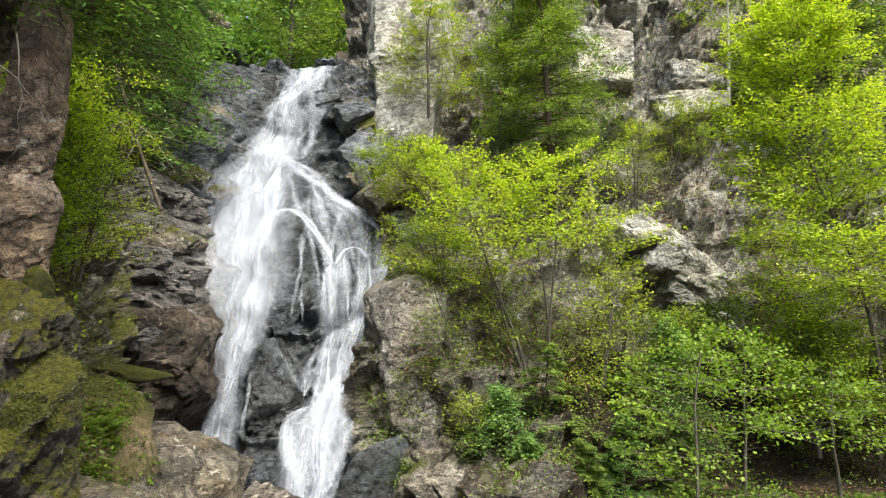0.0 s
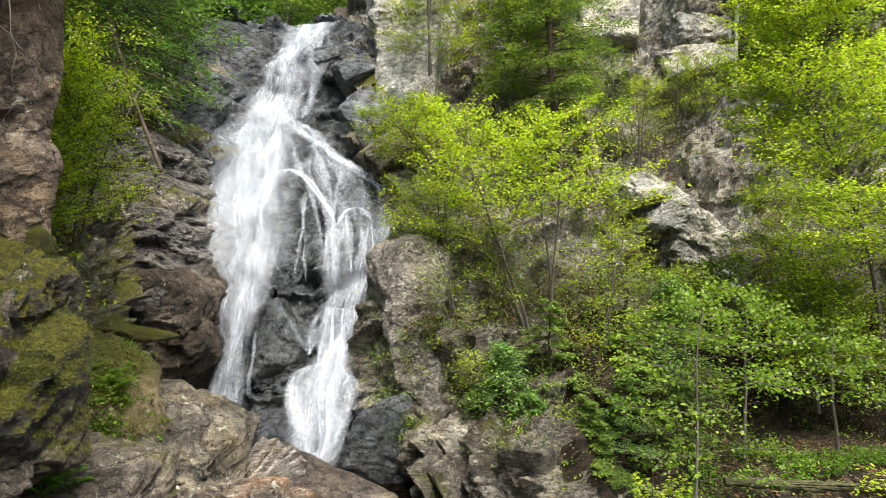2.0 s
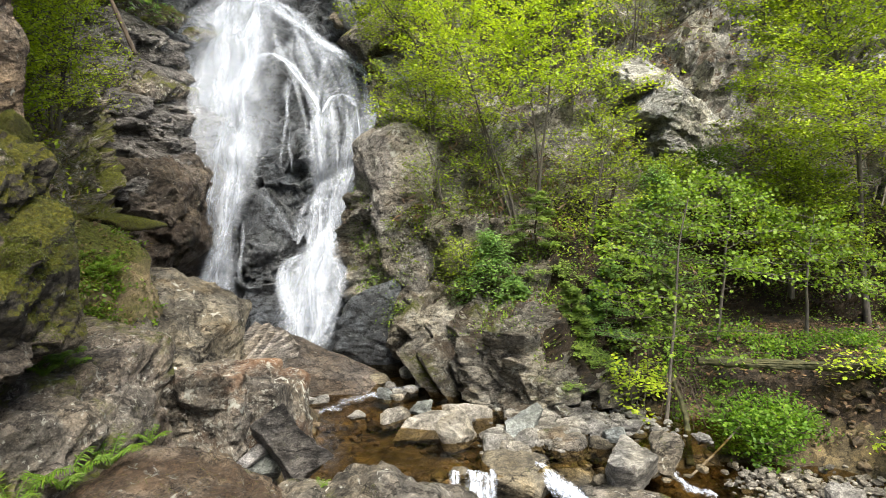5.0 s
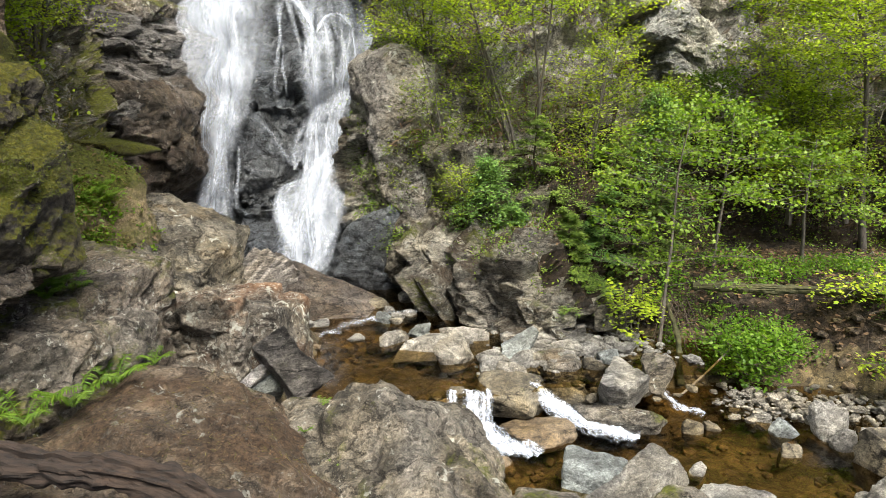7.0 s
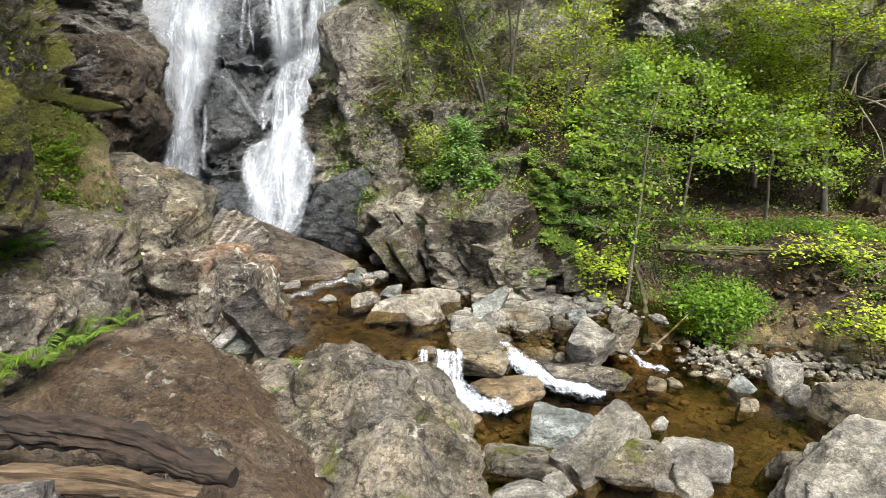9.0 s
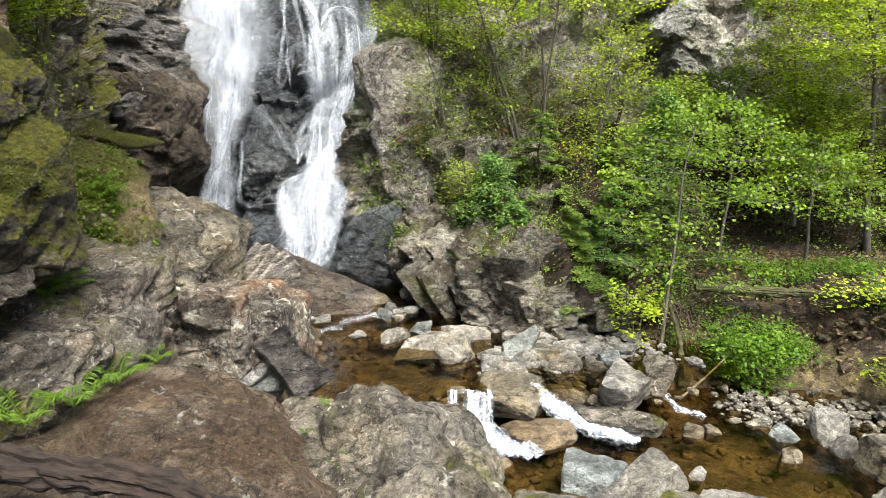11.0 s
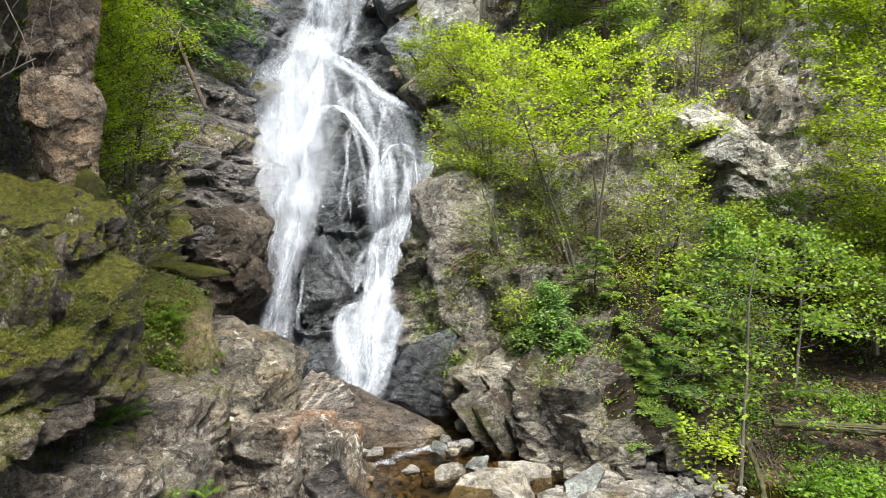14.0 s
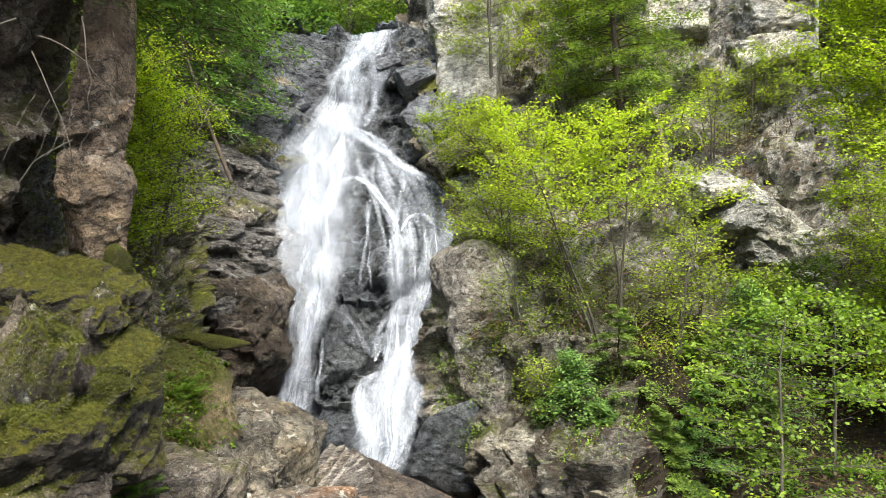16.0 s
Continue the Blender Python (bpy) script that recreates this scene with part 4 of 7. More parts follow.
hewn(-0.60, 10.32, 2.50, [(-0.95, -0.25, -0.15, 0.5), (0.05, -1, 0.12, 0.4), (1, -0.3, 0, 0.5), (0.45, -0.25, 0.85, 1.1), (-0.45, -0.3, 0.84, 1.15), (-0.55, -0.3, -0.78, 0.95), (0, 0, -1, 1.35), (0, 1, 0, 0.6), (-0.6, -0.75, 0.2, 0.5)], M_BUTTRESS, "upright grey buttress speckled with lichen beside the fall", s=31, bed=0.07, soft=24, sub=6)
for k in range(5):
    hewn(-0.1 + 0.29 * k, 9.0 - 0.13 * k + 0.1 * (k % 2), 0.85 - 0.06 * (k % 3), [(1, 0, 0.1, 0.66), (-1, 0, 0, 0.6), (0, -1, 0.15, 0.36), (0, 1, 0, 0.7), (0.1, -0.3, 1, 0.2), (0, -0.2, -1, 0.2), (0.5, -0.8, 0.2, 0.5), (-0.5, -0.8, 0.3, 0.5)], M_SLOPEROCK, "slanting split bed at the foot of the slope", s=32 + k, bed=0.06, soft=24, ry=44 + 8 * (k % 3), rz=-12 + 10 * (k % 3), sub=6, group="slanting beds")
for k in range(6):
    hewn(-0.22 + 0.27 * k, 8.55 - 0.13 * k - 0.06 * (k % 2), 0.58 - 0.05 * (k % 3), [(1, 0, 0.1, 0.42), (-1, 0, 0, 0.4), (0, -1, 0.15, 0.26), (0, 1, 0, 0.6), (0.1, -0.3, 1, 0.13), (0, -0.2, -1, 0.15), (0.5, -0.8, 0.2, 0.36), (-0.5, -0.8, 0.3, 0.36)], M_SLOPEROCK, "slanting split bed at the foot of the slope", s=52 + k, bed=0.05, soft=30, ry=50 + 7 * (k % 3), rz=-14 + 9 * (k % 3), sub=5, group="slanting beds")
boulder(-1.0, 10.05, 0.55, 0.8, 0.55, 0.72, M_WET, "black wet rock at the foot of the fall", s=15, sub=5, bed=0.06, soft=14)
hewn(-2.18, 5.8, 0.85, [(0.02, -1, 0.08, 0.46), (0.02, 0.16, 0.98, 0.44), (1, -0.05, 0, 0.5), (-1, -0.2, 0, 0.6), (0, 1, 0, 0.6), (0, 0, -1, 0.9), (-0.7, -0.7, 0.1, 0.62)], M_RUST, "rust-stained bedrock ledge with lichen", s=16, bed=0.09, soft=30, sub=6)
hewn(-1.55, 5.92, 0.8, [(0.15, -1, 0.05, 0.33), (0.2, 0.15, 0.95, 0.40), (1, -0.1, 0.1, 0.2), (-1, 0, 0, 0.17), (0, 1, 0, 0.5), (0, 0, -1, 0.8), (0.6, -0.6, -0.5, 0.2)], M_RUST, "split end of a rusty bedrock ledge", s=17, bed=0.04, soft=30)
mud_rock = hewn(-1.70, 3.54, 0.50, [(0.14, -0.16, 0.97, 0.62), (0.66, 0.26, 0.7, 0.84), (0.92, 0.3, -0.1, 1.15), (0, 1, 0.35, 1.38), (0.25, 0.6, 0.76, 1.02), (0.1, -1, 0.1, 1.25), (-1, 0, 0, 1.5), (0, 0, -1, 1.1), (-0.3, -0.1, 0.95, 0.72)], M_SOILROCK, "broad trodden rock covered with brown mud", s=18, bed=0.05, soft=16, sub=6)
hewn(-0.3, 4.05, 0.3, [(0.6, -0.3, 0.74, 0.6), (-0.5, -0.3, 0.81, 0.62), (0.1, -1, 0.3, 0.95), (1, -0.1, 0.2, 0.78), (-1, 0, 0.1, 0.78), (-0.1, 1, 0.45, 0.98), (0, 0, -1, 0.8), (0.2, 0.5, 0.84, 0.72), (0.75, -0.65, 0.1, 0.85)], M_LICHEN, "big grey boulder with lichen and yellow moss patches", s=19, sub=6, bed=0.09, soft=16, rz=22)
hewn(-1.22, 5.16, 0.90, [(0.67, -0.26, -0.69, 0.3), (-0.67, 0.26, 0.69, 0.3), (0.67, 0.61, 0.43, 0.17), (-0.67, -0.61, -0.43, 0.17), (0.31, -0.75, 0.58, 0.1), (-0.31, 0.75, -0.58, 0.1)], M_STRATA, "tilted block of layered grey rock", s=21, bed=0.035, soft=90, sub=5)
hewn(-1.45, 5.3, 0.78, [(1, 0, 0, 0.05), (-1, 0, 0, 0.05), (0, 1, 0, 0.16), (0, -1, 0, 0.16), (0, 0, 1, 0.2), (0, 0, -1, 0.2)], M_SPECK, "upright slab of rock beside a tilted block", s=24, bed=0.015, soft=50, rx=-20, ry=42, rz=-30, sub=4)
boulder(-1.55, 2.39, 1.12, 0.2, 0.16, 0.22, M_SPECK, "lichened grey stone beside the rotten log", s=27, sub=5, cuts=5)
boulder(-1.44, 5.27, 0.66, 0.15, 0.12, 0.12, M_BLUE, "small violet-grey stone under a tilted block", s=28, sub=4, cuts=5, tilt=0.4)
boulder(-0.95, 4.75, 0.5, 0.3, 0.3, 0.26, M_LICHEN, "lichened stone wedged under a tilted block", s=25, sub=4)
hewn(-2.75, 3.95, 1.05, [(0.55, -0.8, 0.1, 0.5), (0.1, 0.12, 0.98, 0.58), (1, -0.1, 0.15, 0.62), (-1, 0, 0, 0.9), (0, 1, 0, 0.7), (0, 0, -1, 0.8), (-0.3, -1, 0, 0.95)], M_MOSSY, "dark shelf of rock with moss and lichen", s=22, bed=0.1, soft=20, sub=6)
hewn(-2.78, 4.38, 1.32, [(1, -0.3, 0.08, 0.52), (0.12, -1, 0.2, 0.42), (0.12, -0.12, 0.98, 0.50), (-1, 0, 0, 1.0), (0, 1, 0, 0.6), (0, 0, -1, 0.9), (0.7, -0.75, 0.1, 0.52)], M_OVERHANG, "flat-topped brown-grey block dotted with lichen under the moss", s=29, bed=0.06, soft=26, sub=6)

# ---- boulders of the creek ----
boulder(0.62, 6.00, 0.215, 0.38, 0.27, 0.155, M_TAN, "rounded olive-tan boulder damming the pool", s=400, soft=12, tilt=0.15, cuts=5, rz=-8, group="creek boulders")
boulder(0.95, 5.63, 0.00, 0.34, 0.21, 0.12, M_WARM, "wet brown boulder below the little cascade", s=403, soft=14, cuts=6, group="creek boulders")
boulder(1.31, 6.23, 0.15, 0.27, 0.16, 0.12, M_TAN, "dark mossy stone between two cascades", s=406, soft=14, group="creek boulders")
boulder(1.73, 5.91, 0.04, 0.45, 0.24, 0.14, M_LICHEN, "long pale ledge of rock beside the stream", s=409, rz=-14, cuts=5, group="creek boulders")
boulder(1.78, 6.05, 0.29, 0.29, 0.22, 0.22, M_GREY, "large angular light grey boulder", s=412, cuts=6, rz=25, tilt=0.4, group="creek boulders")
boulder(2.19, 6.27, 0.38, 0.18, 0.14, 0.20, M_LICHEN, "lichened boulder against the bank", s=415, cuts=6, rz=10, group="creek boulders")
boulder(1.22, 4.87, 0.04, 0.26, 0.19, 0.16, M_BLUE, "bluish layered slate boulder in the stream", s=418, cuts=3, rz=-12, tilt=0.12, group="creek boulders")
boulder(0.85, 4.52, -0.01, 0.29, 0.22, 0.10, M_LICHEN, "flat lichened stone with mossy edge", s=421, cuts=4, rz=-6, tilt=0.15, group="creek boulders")
boulder(1.75, 4.32, 0.07, 0.27, 0.20, 0.19, M_LICHEN, "blunt tan-grey block of rock", s=424, cuts=5, rz=18, tilt=0.35, group="creek boulders")
boulder(2.21, 4.34, 0.07, 0.24, 0.18, 0.11, M_GREY, "flat pale grey slab on other stones", s=427, cuts=4, rz=-8, tilt=0.15, group="creek boulders")
boulder(1.09, 4.17, -0.01, 0.16, 0.12, 0.11, M_GREY, "small dark grey wedge stone", s=430, cuts=5, rz=35, group="creek boulders")
boulder(2.07, 4.09, 0.00, 0.17, 0.13, 0.12, M_GREY, "spotted grey stone under the slab", s=433, cuts=4, group="creek boulders")
boulder(1.86, 4.13, -0.01, 0.08, 0.06, 0.11, M_GREY, "half-hidden grey stone among boulders", s=436, sub=3, group="creek boulders")
boulder(0.87, 3.99, 0.00, 0.26, 0.20, 0.12, M_GREY, "rough grey stone at the water's edge", s=439, cuts=4, rz=12, group="creek boulders")
boulder(2.91, 4.20, 0.06, 0.19, 0.14, 0.18, M_LICHEN, "grey-tan boulder at the stream edge", s=442, cuts=5, rz=-20, group="creek boulders")
hewn(3.06, 3.64, 0.10, [(-0.45, -0.3, 0.84, 0.4), (0.2, -0.2, 0.95, 0.45), (-1, 0.2, 0.25, 0.62), (-0.5, 0.8, 0.3, 0.5), (0, 1, 0.2, 0.5), (1, 0, 0, 0.7), (0, -1, 0, 0.7), (0, 0, -1, 0.5)], M_GREY, "huge smooth light grey boulder", s=216, bed=0.04, soft=18, sub=6, group="creek boulders")
boulder(2.13, 4.99, -0.03, 0.08, 0.06, 0.09, M_GREY, "small pale stone breaking the water", s=448, sub=3, group="creek boulders")
boulder(3.08, 5.29, -0.03, 0.11, 0.07, 0.09, M_TAN, "flat tan stone barely above water", s=451, sub=3, group="creek boulders")
boulder(0.03, 7.10, 0.34, 0.32, 0.19, 0.13, M_PALE, "long pale stone in the pool", s=454, soft=14, cuts=4, group="creek boulders")
boulder(0.15, 6.71, 0.33, 0.21, 0.16, 0.12, M_PALE, "pale wedge stone in the pool", s=457, cuts=5, rz=30, tilt=0.45, group="creek boulders")
boulder(0.29, 7.41, 0.33, 0.28, 0.17, 0.11, M_PALE, "low pale stone at the pool edge", s=460, soft=14, cuts=4, group="creek boulders")
boulder(0.86, 6.89, 0.37, 0.21, 0.15, 0.13, M_BLUE, "blue-grey angular stone on gravel", s=463, cuts=4, rz=20, tilt=0.4, group="creek boulders")
boulder(0.87, 6.53, 0.36, 0.13, 0.10, 0.14, M_GREY, "grey stone at the pool edge", s=466, sub=3, group="creek boulders")
boulder(0.74, 6.32, 0.32, 0.15, 0.12, 0.14, M_PALE, "pale rounded stone at the pool edge", s=469, sub=3, soft=14, group="creek boulders")
boulder(0.53, 6.43, 0.35, 0.16, 0.12, 0.14, M_GREY, "grey stone among gravel", s=472, sub=3, rz=25, tilt=0.4, group="creek boulders")
boulder(1.28, 6.54, 0.30, 0.24, 0.18, 0.12, M_LICHEN, "grey stone on the gravel bar", s=475, cuts=5, group="creek boulders")
boulder(1.60, 6.52, 0.31, 0.12, 0.09, 0.13, M_TAN, "olive stone on the gravel bar", s=478, sub=3, group="creek boulders")
boulder(1.80, 6.67, 0.35, 0.13, 0.10, 0.11, M_BLUE, "slaty stone on the gravel bar", s=481, sub=3, cuts=4, group="creek boulders")
boulder(1.67, 6.94, 0.36, 0.15, 0.11, 0.09, M_GREY, "grey stone on the gravel bar", s=484, sub=3, group="creek boulders")
boulder(1.41, 6.97, 0.36, 0.18, 0.11, 0.10, M_GREY, "grey stone on the gravel bar", s=487, sub=3, group="creek boulders")
boulder(2.03, 6.89, 0.38, 0.11, 0.08, 0.09, M_GREY, "grey stone on the gravel bar", s=490, sub=3, group="creek boulders")
boulder(2.17, 7.70, 0.50, 0.22, 0.17, 0.18, M_LICHEN, "brown-grey boulder below the hemlock", s=493, cuts=5, group="creek boulders")
boulder(4.88, 7.00, 0.29, 0.26, 0.19, 0.17, M_LICHEN, "mossy boulder half sunk in the bank", s=496, cuts=5, group="creek boulders")
boulder(3.17, 5.66, 0.04, 0.09, 0.07, 0.14, M_BLUE, "upright pale shard at the shore", s=499, sub=3, cuts=4, tilt=0.4, group="creek boulders")
boulder(3.60, 5.64, 0.07, 0.14, 0.10, 0.14, M_GREY, "grey stone on the stony shore", s=502, sub=3, cuts=4, tilt=0.4, group="creek boulders")
boulder(3.61, 5.42, 0.05, 0.11, 0.08, 0.15, M_GREY, "blocky grey stone on the stony shore", s=505, sub=3, cuts=4, group="creek boulders")
boulder(3.88, 5.40, 0.05, 0.19, 0.14, 0.15, M_GREY, "grey boulder on the stony shore", s=508, sub=3, cuts=4, rz=25, group="creek boulders")
boulder(3.13, 5.98, 0.01, 0.11, 0.08, 0.10, M_GREY, "grey stone on the stony shore", s=511, sub=3, group="creek boulders")
boulder(2.37, 5.72, 0.01, 0.11, 0.08, 0.13, M_TAN, "tan stone in the stream", s=514, sub=3, group="creek boulders")
boulder(2.58, 5.78, -0.02, 0.09, 0.07, 0.09, M_TAN, "tan stone in the stream", s=517, sub=3, group="creek boulders")
boulder(5.46, 8.07, 0.85, 0.22, 0.16, 0.12, M_GREY, "pale stone beside the fallen log", s=520, sub=3, group="creek boulders")
boulder(0.21, 5.89, 0.14, 0.11, 0.08, 0.17, M_TAN, "wet stone splitting the cascade", s=523, sub=3, group="creek boulders")
boulder(0.50, 5.15, -0.03, 0.18, 0.11, 0.09, M_WARM, "low mossy stone in the foam below the cascade", s=526, sub=3, soft=14, group="creek boulders")
hewn(1.49, 4.48, 0.14, [(1, 0, 0.1, 0.42), (-1, 0, 0, 0.42), (0, 1, 0, 0.15), (0, -1, 0.1, 0.15), (0.1, 0, 1, 0.15), (0, 0, -1, 0.17), (0.6, 0.5, 0.6, 0.39)], M_GREY, "long grey block propped on stones", s=260, bed=0.02, soft=36, ry=-20, rz=36, sub=5, group="creek boulders")
hewn(4.03, 4.97, 0.05, [(0.1, -0.35, 0.9, 0.16), (1, 0.1, 0.1, 0.5), (-1, -0.5, 0, 0.34), (0, -1, 0.1, 0.3), (0, 1, 0, 0.22), (0, 0, -1, 0.4)], M_TAN, "tan slab tipped into the stream", s=215, bed=0.03, soft=30, sub=4, group="creek boulders")

# ---- stones at the head of the pool ----
boulder(-0.71, 8.05, 0.37, 0.11, 0.08, 0.09, M_BLUE, "upright slate slab at the pool head", s=330, sub=3, cuts=4, rz=-25, group="creek boulders")
boulder(-0.52, 7.32, 0.36, 0.17, 0.13, 0.06, M_PALE, "flat pale slab at the pool head", s=331, sub=3, cuts=4, rz=12, group="creek boulders")
boulder(-0.23, 7.48, 0.36, 0.12, 0.09, 0.07, M_BLUE, "pale tilted slab at the pool head", s=332, sub=4, cuts=4, rz=-1, group="creek boulders")
boulder(-0.53, 8.17, 0.36, 0.11, 0.08, 0.06, M_GREY, "small grey stone at the pool head", s=333, sub=3, cuts=4, rz=-14, group="creek boulders")
boulder(-0.45, 8.94, 0.36, 0.14, 0.10, 0.07, M_GREY, "dark stone under the cliff foot", s=334, sub=3, cuts=4, rz=23, group="creek boulders")
boulder(-0.83, 8.75, 0.36, 0.17, 0.13, 0.06, M_TAN, "flat brown slab near the cliff foot", s=335, sub=3, cuts=4, rz=10, group="creek boulders")
boulder(-0.55, 7.98, 0.35, 0.08, 0.06, 0.05, M_PALE, "small pale stone at the pool head", s=336, sub=3, cuts=4, rz=-3, group="creek boulders")
boulder(-0.40, 8.34, 0.35, 0.10, 0.07, 0.05, M_GREY, "small grey stone at the pool head", s=337, sub=3, cuts=4, rz=-16, group="creek boulders")
boulder(-0.26, 8.52, 0.35, 0.09, 0.06, 0.05, M_GREY, "small grey stone at the pool head", s=338, sub=3, cuts=4, rz=21, group="creek boulders")
boulder(-0.66, 8.45, 0.35, 0.08, 0.06, 0.05, M_GREY, "small grey stone at the pool head", s=339, sub=3, cuts=4, rz=8, group="creek boulders")
boulder(-1.47, 7.88, 0.35, 0.11, 0.08, 0.05, M_GREY, "grey slab beside the striped wedge", s=340, sub=3, cuts=4, rz=-5, group="creek boulders")
boulder(-1.65, 7.83, 0.36, 0.12, 0.09, 0.06, M_GREY, "grey slab beside the striped wedge", s=341, sub=3, cuts=4, rz=-18, group="creek boulders")
boulder(-1.56, 7.45, 0.34, 0.08, 0.06, 0.05, M_WARM, "wet stone beside the striped wedge", s=342, sub=3, cuts=4, rz=19, group="creek boulders")
boulder(-0.94, 7.36, 0.34, 0.08, 0.06, 0.05, M_GREY, "low wet stone in the riffle", s=343, sub=3, cuts=4, rz=6, group="creek boulders")
boulder(1.18, 6.67, 0.37, 0.18, 0.14, 0.08, M_LICHEN, "lichened slab among shore stones", s=344, sub=4, cuts=4, rz=-7, group="creek boulders")
boulder(1.43, 7.44, 0.36, 0.12, 0.09, 0.06, M_LICHEN, "lichened stone at the cliff foot", s=345, sub=3, cuts=4, rz=-20, group="creek boulders")
boulder(1.59, 7.24, 0.35, 0.09, 0.07, 0.05, M_GREY, "grey stone at the cliff foot", s=346, sub=3, cuts=4, rz=17, group="creek boulders")
boulder(1.16, 7.32, 0.35, 0.09, 0.06, 0.05, M_GREY, "small grey stone at the cliff foot", s=347, sub=3, cuts=4, rz=4, group="creek boulders")
boulder(0.81, 7.38, 0.35, 0.10, 0.08, 0.05, M_PALE, "small pale stone at the cliff foot", s=348, sub=3, cuts=4, rz=-9, group="creek boulders")
boulder(0.55, 6.84, 0.35, 0.11, 0.08, 0.05, M_GREY, "small grey stone at the pool edge", s=349, sub=3, cuts=4, rz=-22, group="creek boulders")
boulder(0.55, 6.49, 0.36, 0.12, 0.09, 0.06, M_GREY, "dark angular stone at the pool edge", s=350, sub=3, cuts=4, rz=15, group="creek boulders")
boulder(0.92, 6.71, 0.36, 0.10, 0.08, 0.07, M_GREY, "grey stone among shore stones", s=351, sub=3, cuts=4, rz=2, group="creek boulders")

# ---- pale blocks standing out of the east cliff ----
hewn(4.66, 12.65, 4.08, [(-0.1, -1, 0.12, 0.3), (0.55, -0.8, 0.1, 0.4), (1, -0.1, 0.2, 0.47), (-1, -0.3, 0.1, 0.47), (0.15, -0.35, 0.9, 0.36), (0, -0.3, -1, 0.39), (0, 1, 0, 1.6)], M_CLIFFPALE, "pale angular block jutting from the cliff", s=270, bed=0.07, soft=26, ry=34, sub=5)
hewn(4.11, 12.65, 4.52, [(-0.1, -1, 0.12, 0.3), (0.55, -0.8, 0.1, 0.4), (1, -0.1, 0.2, 0.33), (-1, -0.3, 0.1, 0.33), (0.15, -0.35, 0.9, 0.38), (0, -0.3, -1, 0.42), (0, 1, 0, 1.6)], M_CLIFFPALE, "pale split block jutting from the cliff", s=271, bed=0.07, soft=26, ry=20, sub=5)
hewn(4.84, 12.65, 3.35, [(-0.1, -1, 0.12, 0.3), (0.55, -0.8, 0.1, 0.4), (1, -0.1, 0.2, 0.56), (-1, -0.3, 0.1, 0.56), (0.15, -0.35, 0.9, 0.27), (0, -0.3, -1, 0.29), (0, 1, 0, 1.6)], M_CLIFFPALE, "pale sloping slab of cliff rock", s=272, bed=0.07, soft=26, ry=34, sub=5)
hewn(3.70, 12.65, 4.87, [(-0.1, -1, 0.12, 0.3), (0.55, -0.8, 0.1, 0.4), (1, -0.1, 0.2, 0.38), (-1, -0.3, 0.1, 0.38), (0.15, -0.35, 0.9, 0.18), (0, -0.3, -1, 0.20), (0, 1, 0, 1.6)], M_CLIFFPALE, "pale thin slab of cliff rock", s=277, bed=0.07, soft=26, ry=-12, sub=5)
hewn(4.37, 12.65, 3.71, [(-0.1, -1, 0.12, 0.3), (0.55, -0.8, 0.1, 0.4), (1, -0.1, 0.2, 0.40), (-1, -0.3, 0.1, 0.40), (0.15, -0.35, 0.9, 0.20), (0, -0.3, -1, 0.22), (0, 1, 0, 1.6)], M_CLIFFPALE, "pale shelf under the jutting block", s=278, bed=0.07, soft=26, ry=34, sub=5)
hewn(5.20, 12.65, 3.05, [(-0.1, -1, 0.12, 0.3), (0.55, -0.8, 0.1, 0.4), (1, -0.1, 0.2, 0.33), (-1, -0.3, 0.1, 0.33), (0.15, -0.35, 0.9, 0.18), (0, -0.3, -1, 0.20), (0, 1, 0, 1.6)], M_CLIFFPALE, "pale slab low on the cliff", s=279, bed=0.07, soft=26, ry=30, sub=5)
hewn(5.7, 15.0, 8.85, [(-0.1, -1, 0.2, 0.5), (1, -0.2, 0, 0.75), (-1, -0.2, 0, 0.7), (0.1, -0.2, 0.95, 0.42), (0, -0.3, -1, 0.36), (0, 1, 0, 1.0), (0.7, -0.7, 0.2, 0.65)], M_CLIFFPALE, "pale rounded block on the upper cliff", s=273, bed=0.08, soft=24)
hewn(5.4, 14.8, 8.1, [(-0.1, -1, 0.2, 0.5), (1, -0.2, 0, 0.8), (-1, -0.2, 0, 0.75), (0.1, -0.2, 0.95, 0.36), (0, -0.3, -1, 0.4), (0, 1, 0, 1.0)], M_CLIFFPALE, "pale ledge block on the upper cliff", s=274, bed=0.08, soft=24, ry=-8)
hewn(3.6, 15.3, 9.4, [(-0.1, -1, 0.2, 0.5), (1, -0.2, 0, 0.7), (-1, -0.2, 0, 0.8), (0.1, -0.2, 0.95, 0.8), (0, -0.3, -1, 0.8), (0, 1, 0, 1.0)], M_CLIFFPALE, "broad grey-green face of the upper cliff", s=275, bed=0.06, soft=40)
hewn(-1.1, 15.4, 9.4, [(-0.15, -1, 0.25, 0.5), (1, -0.2, 0, 0.9), (-1, -0.3, 0, 0.8), (0.1, -0.2, 0.95, 2.2), (0, -0.3, -1, 2.6), (0, 1, 0, 1.2)], M_CLIFFPALE, "tall smooth grey face beside the lip", s=276, bed=0.07, soft=40)

